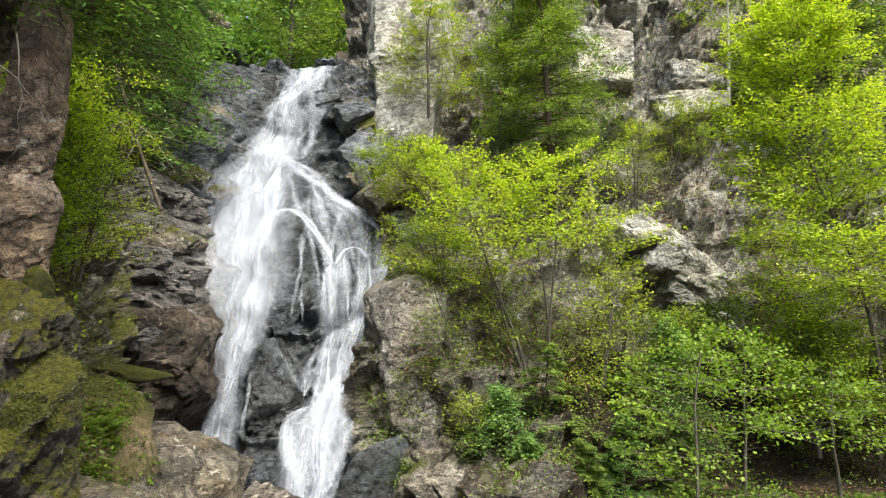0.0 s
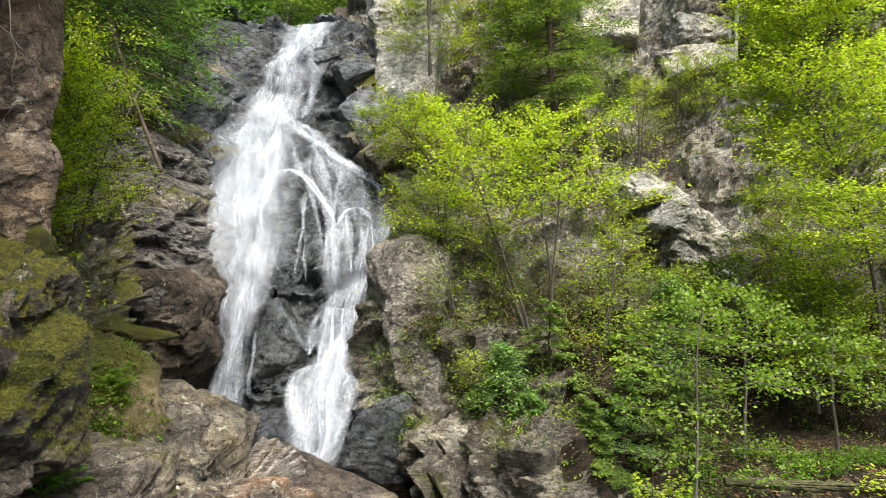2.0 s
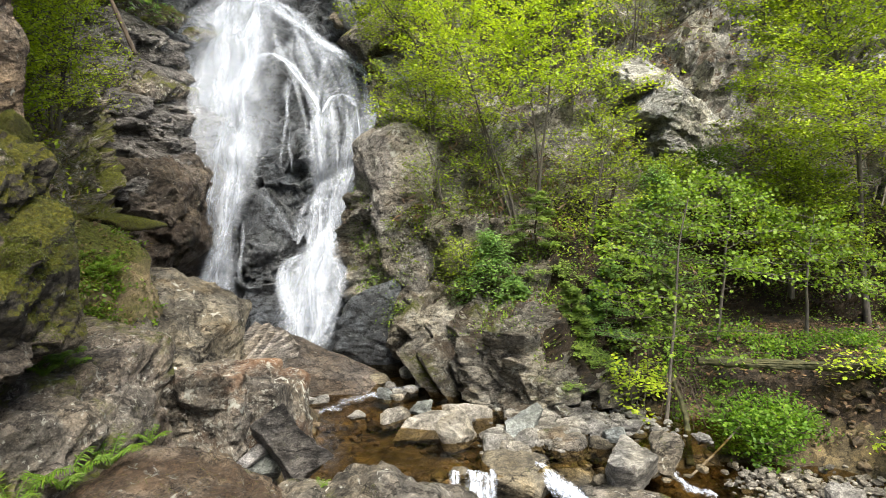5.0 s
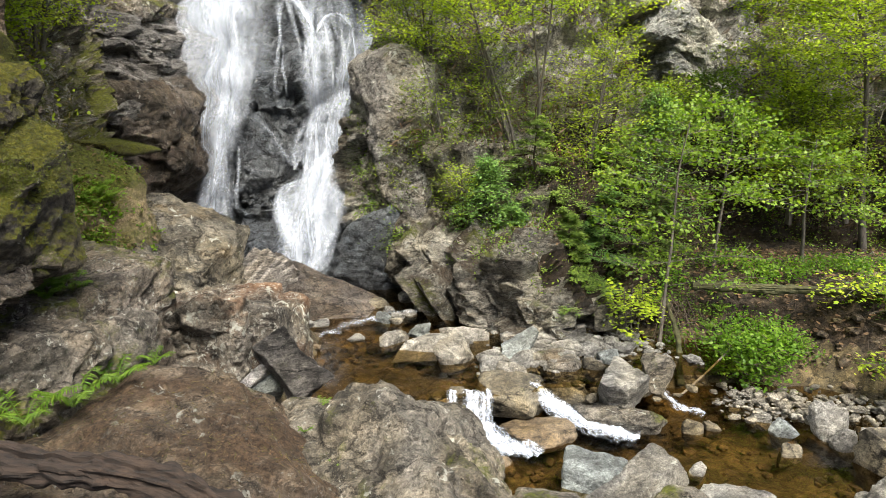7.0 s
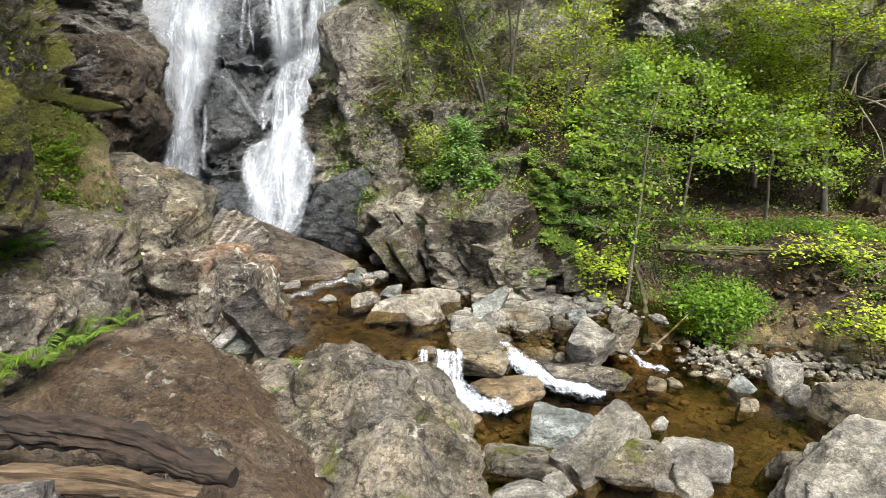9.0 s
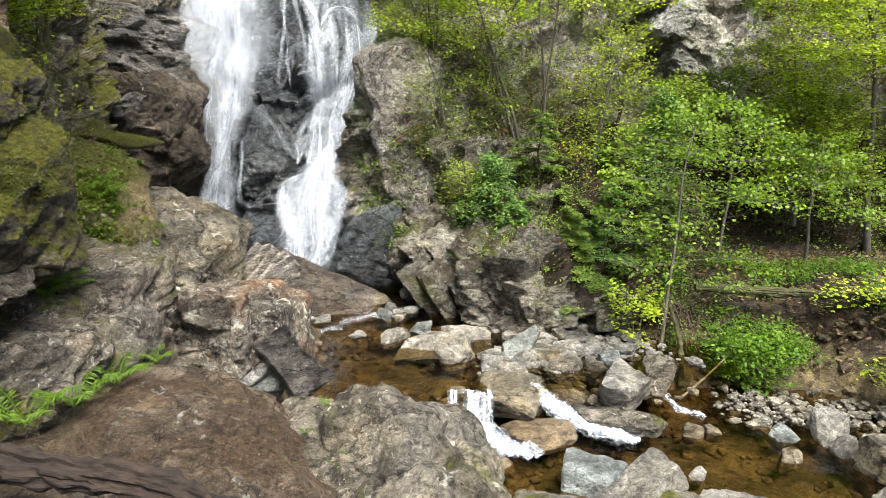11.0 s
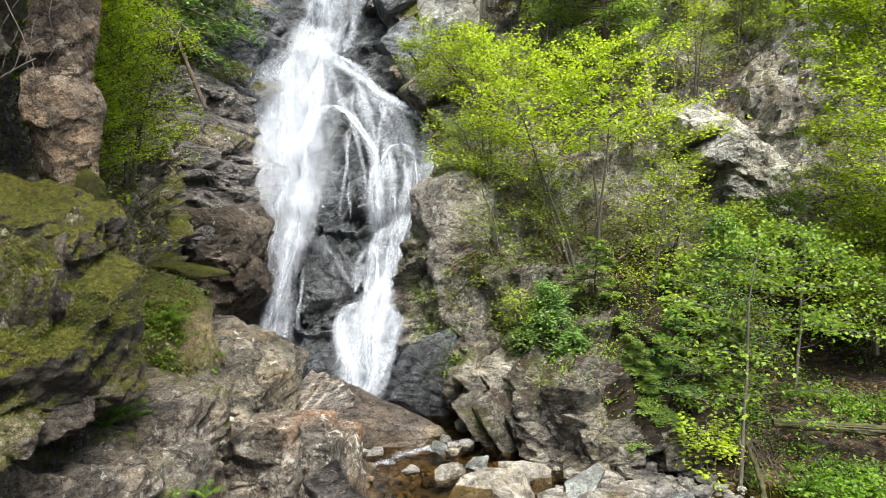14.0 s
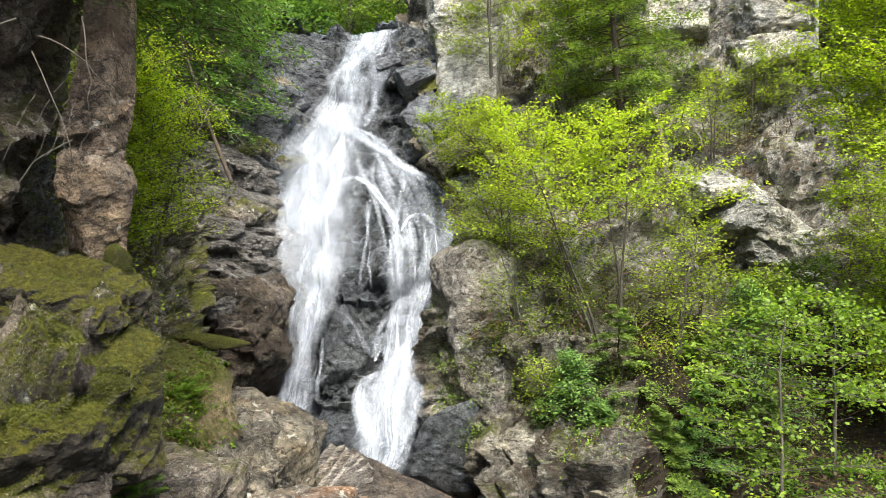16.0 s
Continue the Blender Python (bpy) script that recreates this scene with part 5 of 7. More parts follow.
# ---- wet blocks between the west cliff and the fall ----
hewn(-5.1, 16.0, 8.6, [(0.35, -0.85, 0.45, 0.5), (1, -0.1, 0.2, 0.75), (-1, -0.2, 0.1, 1.1), (0, -0.2, 1, 0.9), (0, 0, -1, 1.8), (0, 1, 0, 1.2)], M_WETSLAB, "slanting wet slab beside the lip", s=280, bed=0.09, soft=26, ry=14)
hewn(-5.35, 14.0, 6.9, [(0.2, -0.9, 0.4, 0.4), (1, -0.1, 0.2, 0.5), (-1, -0.2, 0.1, 0.6), (0, -0.2, 1, 0.4), (0, 0, -1, 0.5), (0, 1, 0, 1.0)], M_WETSLAB, "wet angular block beside the fall", s=281, bed=0.09, soft=26, ry=25)
hewn(-5.7, 13.2, 6.2, [(0.2, -0.9, 0.4, 0.35), (1, -0.1, 0.2, 0.55), (-1, -0.2, 0.1, 0.6), (0, -0.2, 1, 0.3), (0, 0, -1, 0.5), (0, 1, 0, 1.0)], M_LEFT, "dark bedded block beside the side trickle", s=282, bed=0.08, soft=26, ry=30)
hewn(-5.0, 13.1, 5.4, [(0.2, -0.9, 0.4, 0.35), (1, -0.1, 0.2, 0.35), (-1, -0.2, 0.1, 0.5), (0, -0.2, 1, 0.4), (0, 0, -1, 0.6), (0, 1, 0, 1.0)], M_WETSLAB, "wet dark block at the fall's edge", s=283, bed=0.07, soft=26, ry=20)
hewn(-5.0, 11.0, 4.2, [(0.3, -0.9, 0.4, 0.45), (1, -0.1, 0.2, 0.45), (-1, -0.2, 0.1, 0.7), (0, -0.2, 1, 0.5), (0, 0, -1, 0.7), (0, 1, 0, 0.9)], M_LEFT, "dark layered block above the brown boulder", s=284, bed=0.1, soft=26, ry=28)
hewn(-1.55, 14.2, 6.5, [(-0.2, -0.9, 0.4, 0.35), (1, -0.1, 0.2, 0.4), (-1, -0.2, 0.1, 0.45), (0, -0.2, 1, 0.35), (0, 0, -1, 0.6), (0, 1, 0, 0.9)], M_LEFT, "dark angular block at the fall's edge", s=285, bed=0.08, soft=26, ry=35)
hewn(-1.0, 13.3, 5.35, [(-0.2, -0.9, 0.4, 0.35), (1, -0.1, 0.2, 0.35), (-1, -0.2, 0.1, 0.4), (0, -0.2, 1, 0.35), (0, 0, -1, 0.4), (0, 1, 0, 0.9)], M_RUST, "reddish block at the fall's edge", s=286, bed=0.06, soft=26, ry=35)
hewn(-2.3, 15.6, 8.5, [(-0.2, -0.9, 0.4, 0.4), (1, -0.1, 0.2, 0.5), (-1, -0.2, 0.1, 0.4), (0, -0.2, 1, 0.7), (0, 0, -1, 0.8), (0, 1, 0, 0.9)], M_WETSLAB, "wet dark slab beside the upper fall", s=287, bed=0.1, soft=26, ry=25)

rngb = np.random.default_rng(288)
for k in range(30):
    t = rngb.uniform(0, 1)
    if k % 2:
        q = np.array([-5.7 + 0.9 * t, 15.7 - 2.6 * t, 8.9 - 4.0 * t]) + rngb.normal(0, 1, 3) * np.array([0.3, 0.12, 0.25])
        slant = 32
    else:
        q = np.array([-2.5 + 1.5 * t, 15.5 - 2.5 * t, 8.6 - 3.5 * t]) + rngb.normal(0, 1, 3) * np.array([0.25, 0.12, 0.25])
        slant = -28
    w = rngb.uniform(0.22, 0.5)
    pl = [(0.3, -0.9, 0.4, 0.3), (1, -0.1, 0.2, w), (-1, -0.2, 0.1, w), (0.1, -0.25, 1, 0.16 + 0.3 * w), (0, -0.1, -1, 0.2 + 0.3 * w), (0, 1, 0, 0.8)]
    hewn(*q, pl, (M_WETSLAB, M_LEFT, M_WETSLAB)[k % 3], "wet angular slab of bedrock beside the fall", s=800 + k, bed=0.05, soft=40, sub=4, ry=slant + rngb.normal(0, 10), rz=rngb.normal(0, 12), group="slabs beside the fall")

# ---- overhang and moss at the near west wall ----


def moss_mound(x, y, z, sx, sy, sz, s, n):
    """A cushion of moss: a soft mound set with short tufts."""
    rng = np.random.default_rng(s)
    v, f = stone_shape((sx, sy, sz), s, 5, 4, 8, 0.04, 0.9, (x, y, z))
    ob = tagged(new("moss_mound"), "thick olive-green moss cushion on dark rock", "moss")
    ob.matrix_basis = pose(x, y, z)
    link_mesh("cushion", v, f, M_MOSS, ob, smooth=True)
    a = v[f]
    nn = unit(np.cross(a[:, 1] - a[:, 0], a[:, 2] - a[:, 0]))
    k = rng.integers(0, len(f), n)
    k = k[(nn[k, 2] > -0.55) & (fbm(a[k].mean(1) * 3.0 + s, 3, s) > -0.55)]
    w = rng.dirichlet((1, 1, 1), len(k))
    p = (a[k] * w[..., None]).sum(1)
    v2, f2 = foliage(p, nn[k] + rng.normal(0, 0.7, p.shape), 0.011 * rng.uniform(0.5, 1.4, len(k)), SLIVER * np.array([1, 1.3]), rng, 1.3, 0.3)
    link_mesh("tuft", v2, f2, L_MOSS, ob)
    return ob

def moss_ledge(x, y, z, planes, s, n, label):
    """A jutting ledge of rock whose upper faces carry thick moss."""
    rng = np.random.default_rng(s)
    ob = tagged(new("mossy_ledge"), label, "rock")
    ob.matrix_basis = pose(x, y, z)
    d, f = ico(6)
    pl = np.array(planes, float)
    c = np.maximum(d @ unit(pl[:, :3]).T, 0.01) / pl[:, 3]
    v = d / ((c ** 14).sum(1) ** (1 / 14))[:, None]
    v = v + d * relief(v + np.array([x, y, z]), 0.05, 0.035, 0.02, 0.6, s)[:, None]
    link_mesh("ledge", v, f, M_MOSSLEDGE, ob)
    a = v[f]
    nn = unit(np.cross(a[:, 1] - a[:, 0], a[:, 2] - a[:, 0]))
    k = rng.integers(0, len(f), n)
    big = fbm(a[k].mean(1) * 2.2 + s, 3, s)
    k = k[nn[k, 2] - 0.35 * nn[k, 1] + 0.5 * big > 0.12]
    w = rng.dirichlet((1, 1, 1), len(k))
    p = (a[k] * w[..., None]).sum(1) + nn[k] * 0.012
    v2, f2 = foliage(p, nn[k] + rng.normal(0, 0.7, p.shape), 0.012 * rng.uniform(0.5, 1.4, len(k)), SLIVER * np.array([1, 1.4]), rng, 1.3, 0.3)
    link_mesh("moss", v2, f2, L_MOSS, ob, "thick olive-green moss")
    return ob


hewn(-3.03, 4.60, 4.14, [(1, -0.1, 0.12, 0.2), (-1, -0.3, 0, 0.2), (0, -1, 0.05, 0.2), (0.6, -0.7, -0.1, 0.21), (0.5, 0.85, 0, 0.16), (0, 1, 0, 0.3), (0, 0, 1, 1.3), (0, 0, -1, 0.95), (-0.5, -0.8, -0.3, 0.3)], M_PILLAR, "tan-brown pillar of rock under the overhang", s=298, bed=0.05, soft=18, ry=4, sub=6, name="rock_pillar")
soil_bank = hewn(-3.85, 6.3, 1.65, [(0.55, -0.3, 0.78, 0.6), (1, -0.25, 0.15, 0.55), (0, -1, 0.2, 0.95), (-1, 0, 0, 0.8), (0, 1, 0, 0.9), (0, 0, -1, 1.2), (0.2, 0, 1, 0.95)], M_SLOPE, "soil slope with dead grass below the cliff", s=295, bed=0.04, soft=14, name="soil_bank")
soil_bank["kind"] = "structure"
boulder(-2.55, 5.25, 1.25, 0.3, 0.35, 0.3, M_MOSSY, "mossy stone in the soil slope", s=296)
boulder(-2.85, 5.15, 1.35, 0.35, 0.4, 0.35, M_LEFT, "dark bare rock below the soil slope", s=297)

# ---- plants ----
OVAL = np.array([(0, 0), (0.3, 0.27), (0.7, 0.23), (1, 0), (0.7, -0.23), (0.3, -0.27)])
LOBED = np.array([(0, 0), (0.08, 0.3), (0.32, 0.22), (0.5, 0.5), (0.66, 0.2), (1, 0), (0.66, -0.2), (0.5, -0.5), (0.32, -0.22), (0.08, -0.3)])
SLIVER = np.array([(0, 0), (0.45, 0.11), (1, 0), (0.45, -0.11)])


def foliage(p, d, size, shape, rng, flat=0.5, droop=0.15, up=(0, 0, 1)):
    """Leaves at p pointing along d. flat: how far their faces stray from level."""
    n = unit(np.asarray(up, float) + rng.normal(0, flat, p.shape))
    a = unit(d - (d * n).sum(1, keepdims=True) * n)
    c = np.cross(n, a)
    s = np.asarray(size)[:, None, None]
    t = shape[None]
    v = p[:, None] + s * (a[:, None] * t[..., :1] + c[:, None] * t[..., 1:]) - n[:, None] * s * (droop * t[..., :1] ** 2 + 0.25 * np.abs(t[..., 1:]) * droop * 4)
    k = len(shape)
    return v.reshape(-1, 3), np.arange(len(p) * k).reshape(-1, k)


def tube(pts, r, sides=6):
    pts = np.asarray(pts, float)
    d = unit(np.gradient(pts, axis=0))
    ref = np.where(np.abs(d[:, 2:]) > 0.9, np.array([[1.0, 0, 0]]), np.array([[0, 0, 1.0]]))
    a = unit(np.cross(d, ref))
    b = np.cross(d, a)
    w = np.linspace(0, 2 * np.pi, sides, endpoint=False)
    r = np.broadcast_to(np.asarray(r, float), (len(pts),))
    v = pts[:, None] + r[:, None, None] * (a[:, None] * np.cos(w)[None, :, None] + b[:, None] * np.sin(w)[None, :, None])
    i = np.arange(len(pts) * sides).reshape(len(pts), sides)
    f = np.stack([i[:-1], np.roll(i[:-1], -1, 1), np.roll(i[1:], -1, 1), i[1:]], -1).reshape(-1, 4)
    return v.reshape(-1, 3), f


def join(pieces):
    vs, fs, o = [], [], 0
    for v, f in pieces:
        vs.append(v)
        fs.append(f + o)
        o += len(v)
    return np.concatenate(vs), np.concatenate(fs)


def sticks(name, pieces, mat, parent=None, label=""):
    v, f = join(pieces)
    return link_mesh(name, v, f, mat, parent, label, True)


def tree(name, label, base, top, spread, leaf, bark, s, stems=1, first=0.25, limbs=26, twigs=9, per=9, size=0.075, shape=OVAL, r0=0.06,
         rise=25, flat=0.45, bias=(0, 0), category="tree", fan=0.25, group="", droop=0.15, needle=False, sag=0.0, jitter=0.05, taper=0.0):
    """A woody plant: tapered stems, limbs, twigs and single leaves."""
    rng = np.random.default_rng(s)
    base, top = np.array(base, float), np.array(top, float)
    ht = top[2] - base[2]
    wood, limbwood, lp, ld = [], [], [], []
    for k in range(stems):
        a = rng.uniform(0, 2 * np.pi)
        foot = np.array([math.cos(a), math.sin(a), 0]) * (0.06 * (stems > 1))
        tip = top - base + np.array([math.cos(a), math.sin(a), 0]) * fan * ht * (stems > 1) * rng.uniform(0.4, 1) - np.array([0, 0, rng.uniform(0, 0.25) * ht * (k > 0)])
        t = np.linspace(0, 1, 12)[:, None]
        wob = np.stack([fbm(np.stack([t[:, 0] * 3, np.full(12, s + k * 3.3), np.full(12, o)], -1), 2, s) for o in (0.5, 9.5, 20.5)], -1) * 0.05 * ht * np.array([1, 1, 0])
        line = foot + (tip - foot) * t + wob * t + np.array([0, 0, 0.0])
        wood.append(tube(line, np.maximum(r0 * (1 - 0.85 * t[:, 0]) * (1.25 - 0.25 * np.minimum(1, t[:, 0] * 8)), 0.006), 7))
        for j in range(limbs // stems):
            h = first + (1 - first) * (j + rng.uniform(0, 1)) / (limbs // stems)
            i = min(int(h * 11), 10)
            o = line[i] + (line[i + 1] - line[i]) * (h * 11 - i)
            az = j * 2.4 + rng.normal(0, 0.5) + a
            e = radians(rise * (0.4 + 1.2 * h) + rng.normal(0, 9))
            hz = np.array([math.cos(az), math.sin(az), 0]) + np.array([*bias, 0])
            hz = hz / max(np.linalg.norm(hz), 0.35)
            prof = (1 - 0.92 * (h - first) / (1 - first)) if taper else (0.55 + 0.45 * math.sin(math.pi * min(1, 0.15 + 0.75 * h))) * (1 - 0.45 * h ** 4)
            ln = spread * prof * rng.uniform(0.7, 1.1)
            w = hz * math.cos(e) + np.array([0, 0, math.sin(e)])
            q = np.linspace(0, 1, 6)[:, None]
            lb = o + w * ln * q - np.array([0, 0, 1]) * (0.12 + sag) * ln * q ** 2 + rng.normal(0, 0.02 * ln, (6, 3)) * q
            limbwood.append(tube(lb, np.maximum(0.22 * r0 * (1 - h * 0.6) * (1 - 0.85 * q[:, 0]), 0.003), 4))
            # twigs to both sides of the limb, then leaves along each twig
            tt = rng.uniform(0.15, 1.0, twigs)
            x = np.clip(tt * 5, 0, 4.999)
            ix = x.astype(int)
            to = lb[ix] + (lb[ix + 1] - lb[ix]) * (x - ix)[:, None]
            side = np.cross(w, (0, 0, 1))
            side = side / max(np.linalg.norm(side), 1e-6)
            sg = np.where(np.arange(twigs) % 2 == 0, 1, -1)[:, None]
            td = unit(w * rng.uniform(0.4, 1.0, (twigs, 1)) + sg * side * rng.uniform(0.5, 1.0, (twigs, 1)) + np.array([0, 0, 0.1 - sag]) + rng.normal(0, 0.15, (twigs, 3)))
            tl = spread * (0.30 + 0.18 * (1 - tt)) * rng.uniform(0.6, 1.2, twigs) * max(prof, 0.3)
            for m in range(twigs):
                if rng.random() < 0.5:
                    limbwood.append(tube(to[m] + td[m] * tl[m] * np.array([[0.0], [0.5], [1.0]]), np.array([0.0045, 0.003, 0.002]), 3))
            u = (np.arange(per)[None] + rng.uniform(0, 1, (twigs, per))) / per
            pos = to[:, None] + td[:, None] * (tl[:, None] * u)[..., None] - np.array([0, 0, 1]) * (sag + 0.1) * (tl[:, None] * u ** 2)[..., None]
            lat = np.cross(td, (0, 0, 1))
            lsg = np.where(np.arange(per) % 2 == 0, 1, -1)[None, :, None]
            dd = unit(td[:, None] * rng.uniform(0.3, 1.0, (twigs, per, 1)) + lsg * lat[:, None] * (1.0 if needle else 0.8) + rng.normal(0, 0.12 if needle else 0.35, (twigs, per, 3)))
            lp.append((pos + rng.normal(0, jitter, pos.shape)).reshape(-1, 3))
            ld.append(dd.reshape(-1, 3))
    lp, ld = np.concatenate(lp), np.concatenate(ld)
    ob = tagged(new(name), label, category, group)
    ob.matrix_basis = pose(*base)
    v, f = join([(v, np.concatenate([f, f[:0]])) for v, f in wood + limbwood])
    link_mesh("trunk", v, f, bark, ob, smooth=True)
    v, f = foliage(lp, ld, size * rng.uniform(0.55, 1.2, len(lp)), shape, rng, flat, droop)
    link_mesh("crown", v, f, leaf, ob)
    return ob


def fern(x, y, z, rng, s, mat, fronds=9, length=0.4, lean=(0, 0), group="ferns"):
    vs, fs, rib, o = [], [], [], 0
    for k in range(fronds):
        a = 2 * np.pi * (k + rng.uniform(0, 0.7)) / fronds
        ln = length * rng.uniform(0.7, 1.15)
        hz = np.array([math.cos(a) + lean[0], math.sin(a) + lean[1], 0])
        n = 32
        t = np.linspace(0.05, 1, n)
        line = hz[None] * (ln * 0.62 * t)[:, None] + np.array([0, 0, 1]) * (ln * (1.0 * t - 0.55 * t ** 2.2))[:, None]
        rib.append(tube(line, np.linspace(0.004, 0.0015, n), 3))
        d = unit(np.gradient(line, axis=0))
        lat = unit(np.cross(d, (0, 0, 1)))
        wid = ln * 0.17 * np.sin(np.pi * np.clip(t * 0.93 + 0.04, 0, 1)) ** 0.7
        for sg in (1, -1):
            v, f = foliage(line, unit(lat * sg + d * 0.35), wid * rng.uniform(0.85, 1.1, n), SLIVER * np.array([1, 0.7]), rng, 0.3, 0.35)
            vs.append(v)
            fs.append(f + o)
            o += len(v)
    ob = tagged(new("fern"), "bright green fern growing in a rock crack", "fern", group)
    ob.matrix_basis = pose(x, y, z)
    link_mesh("foliage", np.concatenate(vs), np.concatenate(fs), mat, ob)
    sticks("stalk", rib, mat, ob)
    return ob


L_BRIGHT = leaf_material("leaf_spring", (0.211, 0.294, 0.024), (0.382, 0.506, 0.039), (0.509, 0.591, 0.055), through_=0.5)
L_YELLOW = leaf_material("leaf_yellow_green", (0.174, 0.243, 0.023), (0.305, 0.392, 0.036), (0.372, 0.439, 0.055), through_=0.5)
L_GREEN = leaf_material("leaf_green", (0.080, 0.138, 0.019), (0.193, 0.313, 0.038), (0.265, 0.374, 0.051), through_=0.5)
L_MID = leaf_material("leaf_mid", (0.138, 0.205, 0.028), (0.256, 0.347, 0.038), (0.335, 0.399, 0.050), through_=0.5)
L_NEEDLE = leaf_material("needle_dark", (0.064, 0.125, 0.038), (0.152, 0.278, 0.077), (0.271, 0.434, 0.107), through_=0.3)
L_CEDAR = leaf_material("needle_cedar", (0.073, 0.126, 0.029), (0.179, 0.277, 0.060), (0.308, 0.409, 0.087), through_=0.35)
L_FERN = leaf_material("leaf_fern", (0.082, 0.163, 0.014), (0.122, 0.218, 0.020), (0.196, 0.289, 0.029), through_=0.35)
L_DEAD = leaf_material("leaf_dead", (0.055, 0.033, 0.018), (0.112, 0.067, 0.036), (0.210, 0.131, 0.074), through_=0.15)
L_BUSH = leaf_material("leaf_bush", (0.074, 0.162, 0.014), (0.118, 0.236, 0.023), (0.213, 0.344, 0.041), through_=0.5)
L_MOSS = leaf_material("moss_tuft", (0.054, 0.070, 0.010), (0.092, 0.108, 0.013), (0.126, 0.126, 0.017), through_=0.2)
L_GRASS = leaf_material("grass_blade", (0.09, 0.10, 0.02), (0.15, 0.13, 0.04), (0.24, 0.18, 0.08), through_=0.3)
B_GREY = bark_material("bark_grey", (0.06, 0.053, 0.043), (0.16, 0.142, 0.117))
B_BROWN = bark_material("bark_brown", (0.05, 0.038, 0.028), (0.14, 0.105, 0.075))
B_BIRCH = bark_material("bark_birch", (0.25, 0.23, 0.20), (0.68, 0.66, 0.62), 5)
B_DEAD = bark_material("bark_dead", (0.13, 0.11, 0.085), (0.34, 0.30, 0.24))
B_PALE = bark_material("bare_wood", (0.022, 0.014, 0.008), (0.15, 0.105, 0.06), 12, (0.10, 1, 1))
B_ROT = bark_material("rotten_wood", (0.004, 0.003, 0.002), (0.04, 0.025, 0.016), 13, (0.12, 1, 1))
B_MOSS = bark_material("bark_mossy", (0.018, 0.022, 0.006), (0.085, 0.08, 0.03), 6, (0.3, 1, 1))

# trees of the east slope
tree("maple_tree", "spring-green young maple with several grey stems on the slope", (1.4, 10.3, 1.7), (1.0, 10.4, 5.75), 1.8, L_BRIGHT, B_GREY, 101, stems=4, first=0.5, limbs=70, twigs=14, per=18, size=0.052, r0=0.03, rise=22, fan=0.3, flat=0.5, jitter=0.035)
tree("birch_sapling", "thin yellow-green sapling with sparse leaves on the slope", (2.05, 9.7, 1.0), (2.3, 9.8, 4.6), 0.85, L_YELLOW, B_GREY, 102, stems=2, first=0.25, limbs=56, twigs=10, per=10, size=0.045, r0=0.035, fan=0.12)
tree("birch_tree", "feathery yellow-green birch high on the cliff", (-0.5, 14.6, 7.0), (-0.5, 14.3, 10.6), 1.3, L_YELLOW, B_GREY, 103, stems=2, first=0.25, limbs=50, twigs=12, per=15, size=0.05, r0=0.05, flat=0.5, jitter=0.035)
tree("birch_tree", "tall yellow-green birch beside a dark cedar", (0.9, 14.0, 6.4), (1.0, 13.8, 11.4), 1.35, L_BRIGHT, B_GREY, 104, stems=2, first=0.2, limbs=70, twigs=12, per=17, size=0.05, r0=0.06, flat=0.5, jitter=0.035)
tree("cedar_tree", "dark green cedar leaning out from the cliff", (2.25, 13.4, 5.0), (1.6, 12.9, 11.4), 1.45, L_CEDAR, B_BROWN, 105, first=0.2, limbs=120, twigs=17, per=24, size=0.07, shape=SLIVER * np.array([1, 1.8]), r0=0.1, rise=2, needle=True, sag=0.12, flat=0.35)
tree("witch_hazel_bush", "bright green bush hanging over the fall's edge", (-0.1, 12.8, 5.1), (-0.9, 12.2, 6.6), 1.2, L_YELLOW, B_GREY, 106, stems=5, first=0.2, limbs=64, twigs=11, per=16, size=0.048, r0=0.03, rise=12, bias=(-0.3, -0.2), fan=0.5, category="bush")
tree("beech_tree", "tall bright green tree with a pale straight trunk", (6.13, 9.4, 0.9), (4.95, 9.4, 7.7), 1.8, L_BRIGHT, B_GREY, 107, first=0.33, limbs=140, twigs=18, per=24, size=0.048, r0=0.045, rise=25, bias=(-0.1, -0.1), flat=0.5, jitter=0.035)
tree("maple_sapling", "leaning maple sapling with large fresh leaves at the creek", (2.5, 7.2, 0.15), (2.75, 7.5, 3.0), 1.25, L_GREEN, B_GREY, 108, first=0.28, limbs=20, twigs=8, per=17, size=0.050, shape=LOBED, r0=0.024, rise=12, flat=0.65)
tree("maple_sapling", "slender maple sapling with layered green leaves", (3.5, 8.3, 0.8), (3.55, 8.3, 3.0), 1.25, L_GREEN, B_GREY, 109, first=0.45, limbs=15, twigs=9, per=17, size=0.050, shape=LOBED, r0=0.028, rise=10, flat=0.65)
tree("maple_sapling", "slender maple sapling with layered green leaves", (4.7, 8.4, 0.9), (4.6, 8.3, 2.6), 1.2, L_GREEN, B_GREY, 110, first=0.45, limbs=15, twigs=9, per=17, size=0.050, shape=LOBED, r0=0.028, rise=10, flat=0.65)
tree("hemlock_sapling", "young dark hemlock at the foot of the slope", (1.65, 8.2, 0.4), (1.6, 8.1, 1.75), 0.65, L_CEDAR, B_BROWN, 111, first=0.1, limbs=36, twigs=13, per=32, size=0.05, shape=SLIVER * np.array([1, 1.8]), r0=0.025, rise=4, needle=True, sag=0.08, flat=0.15, taper=1, jitter=0.015)
tree("hemlock_sapling", "young dark hemlock on the slope", (1.3, 9.2, 1.4), (1.3, 9.1, 2.9), 0.8, L_CEDAR, B_BROWN, 112, first=0.1, limbs=36, twigs=13, per=32, size=0.05, shape=SLIVER * np.array([1, 1.8]), r0=0.03, rise=4, needle=True, sag=0.08, flat=0.15, taper=1, jitter=0.015)
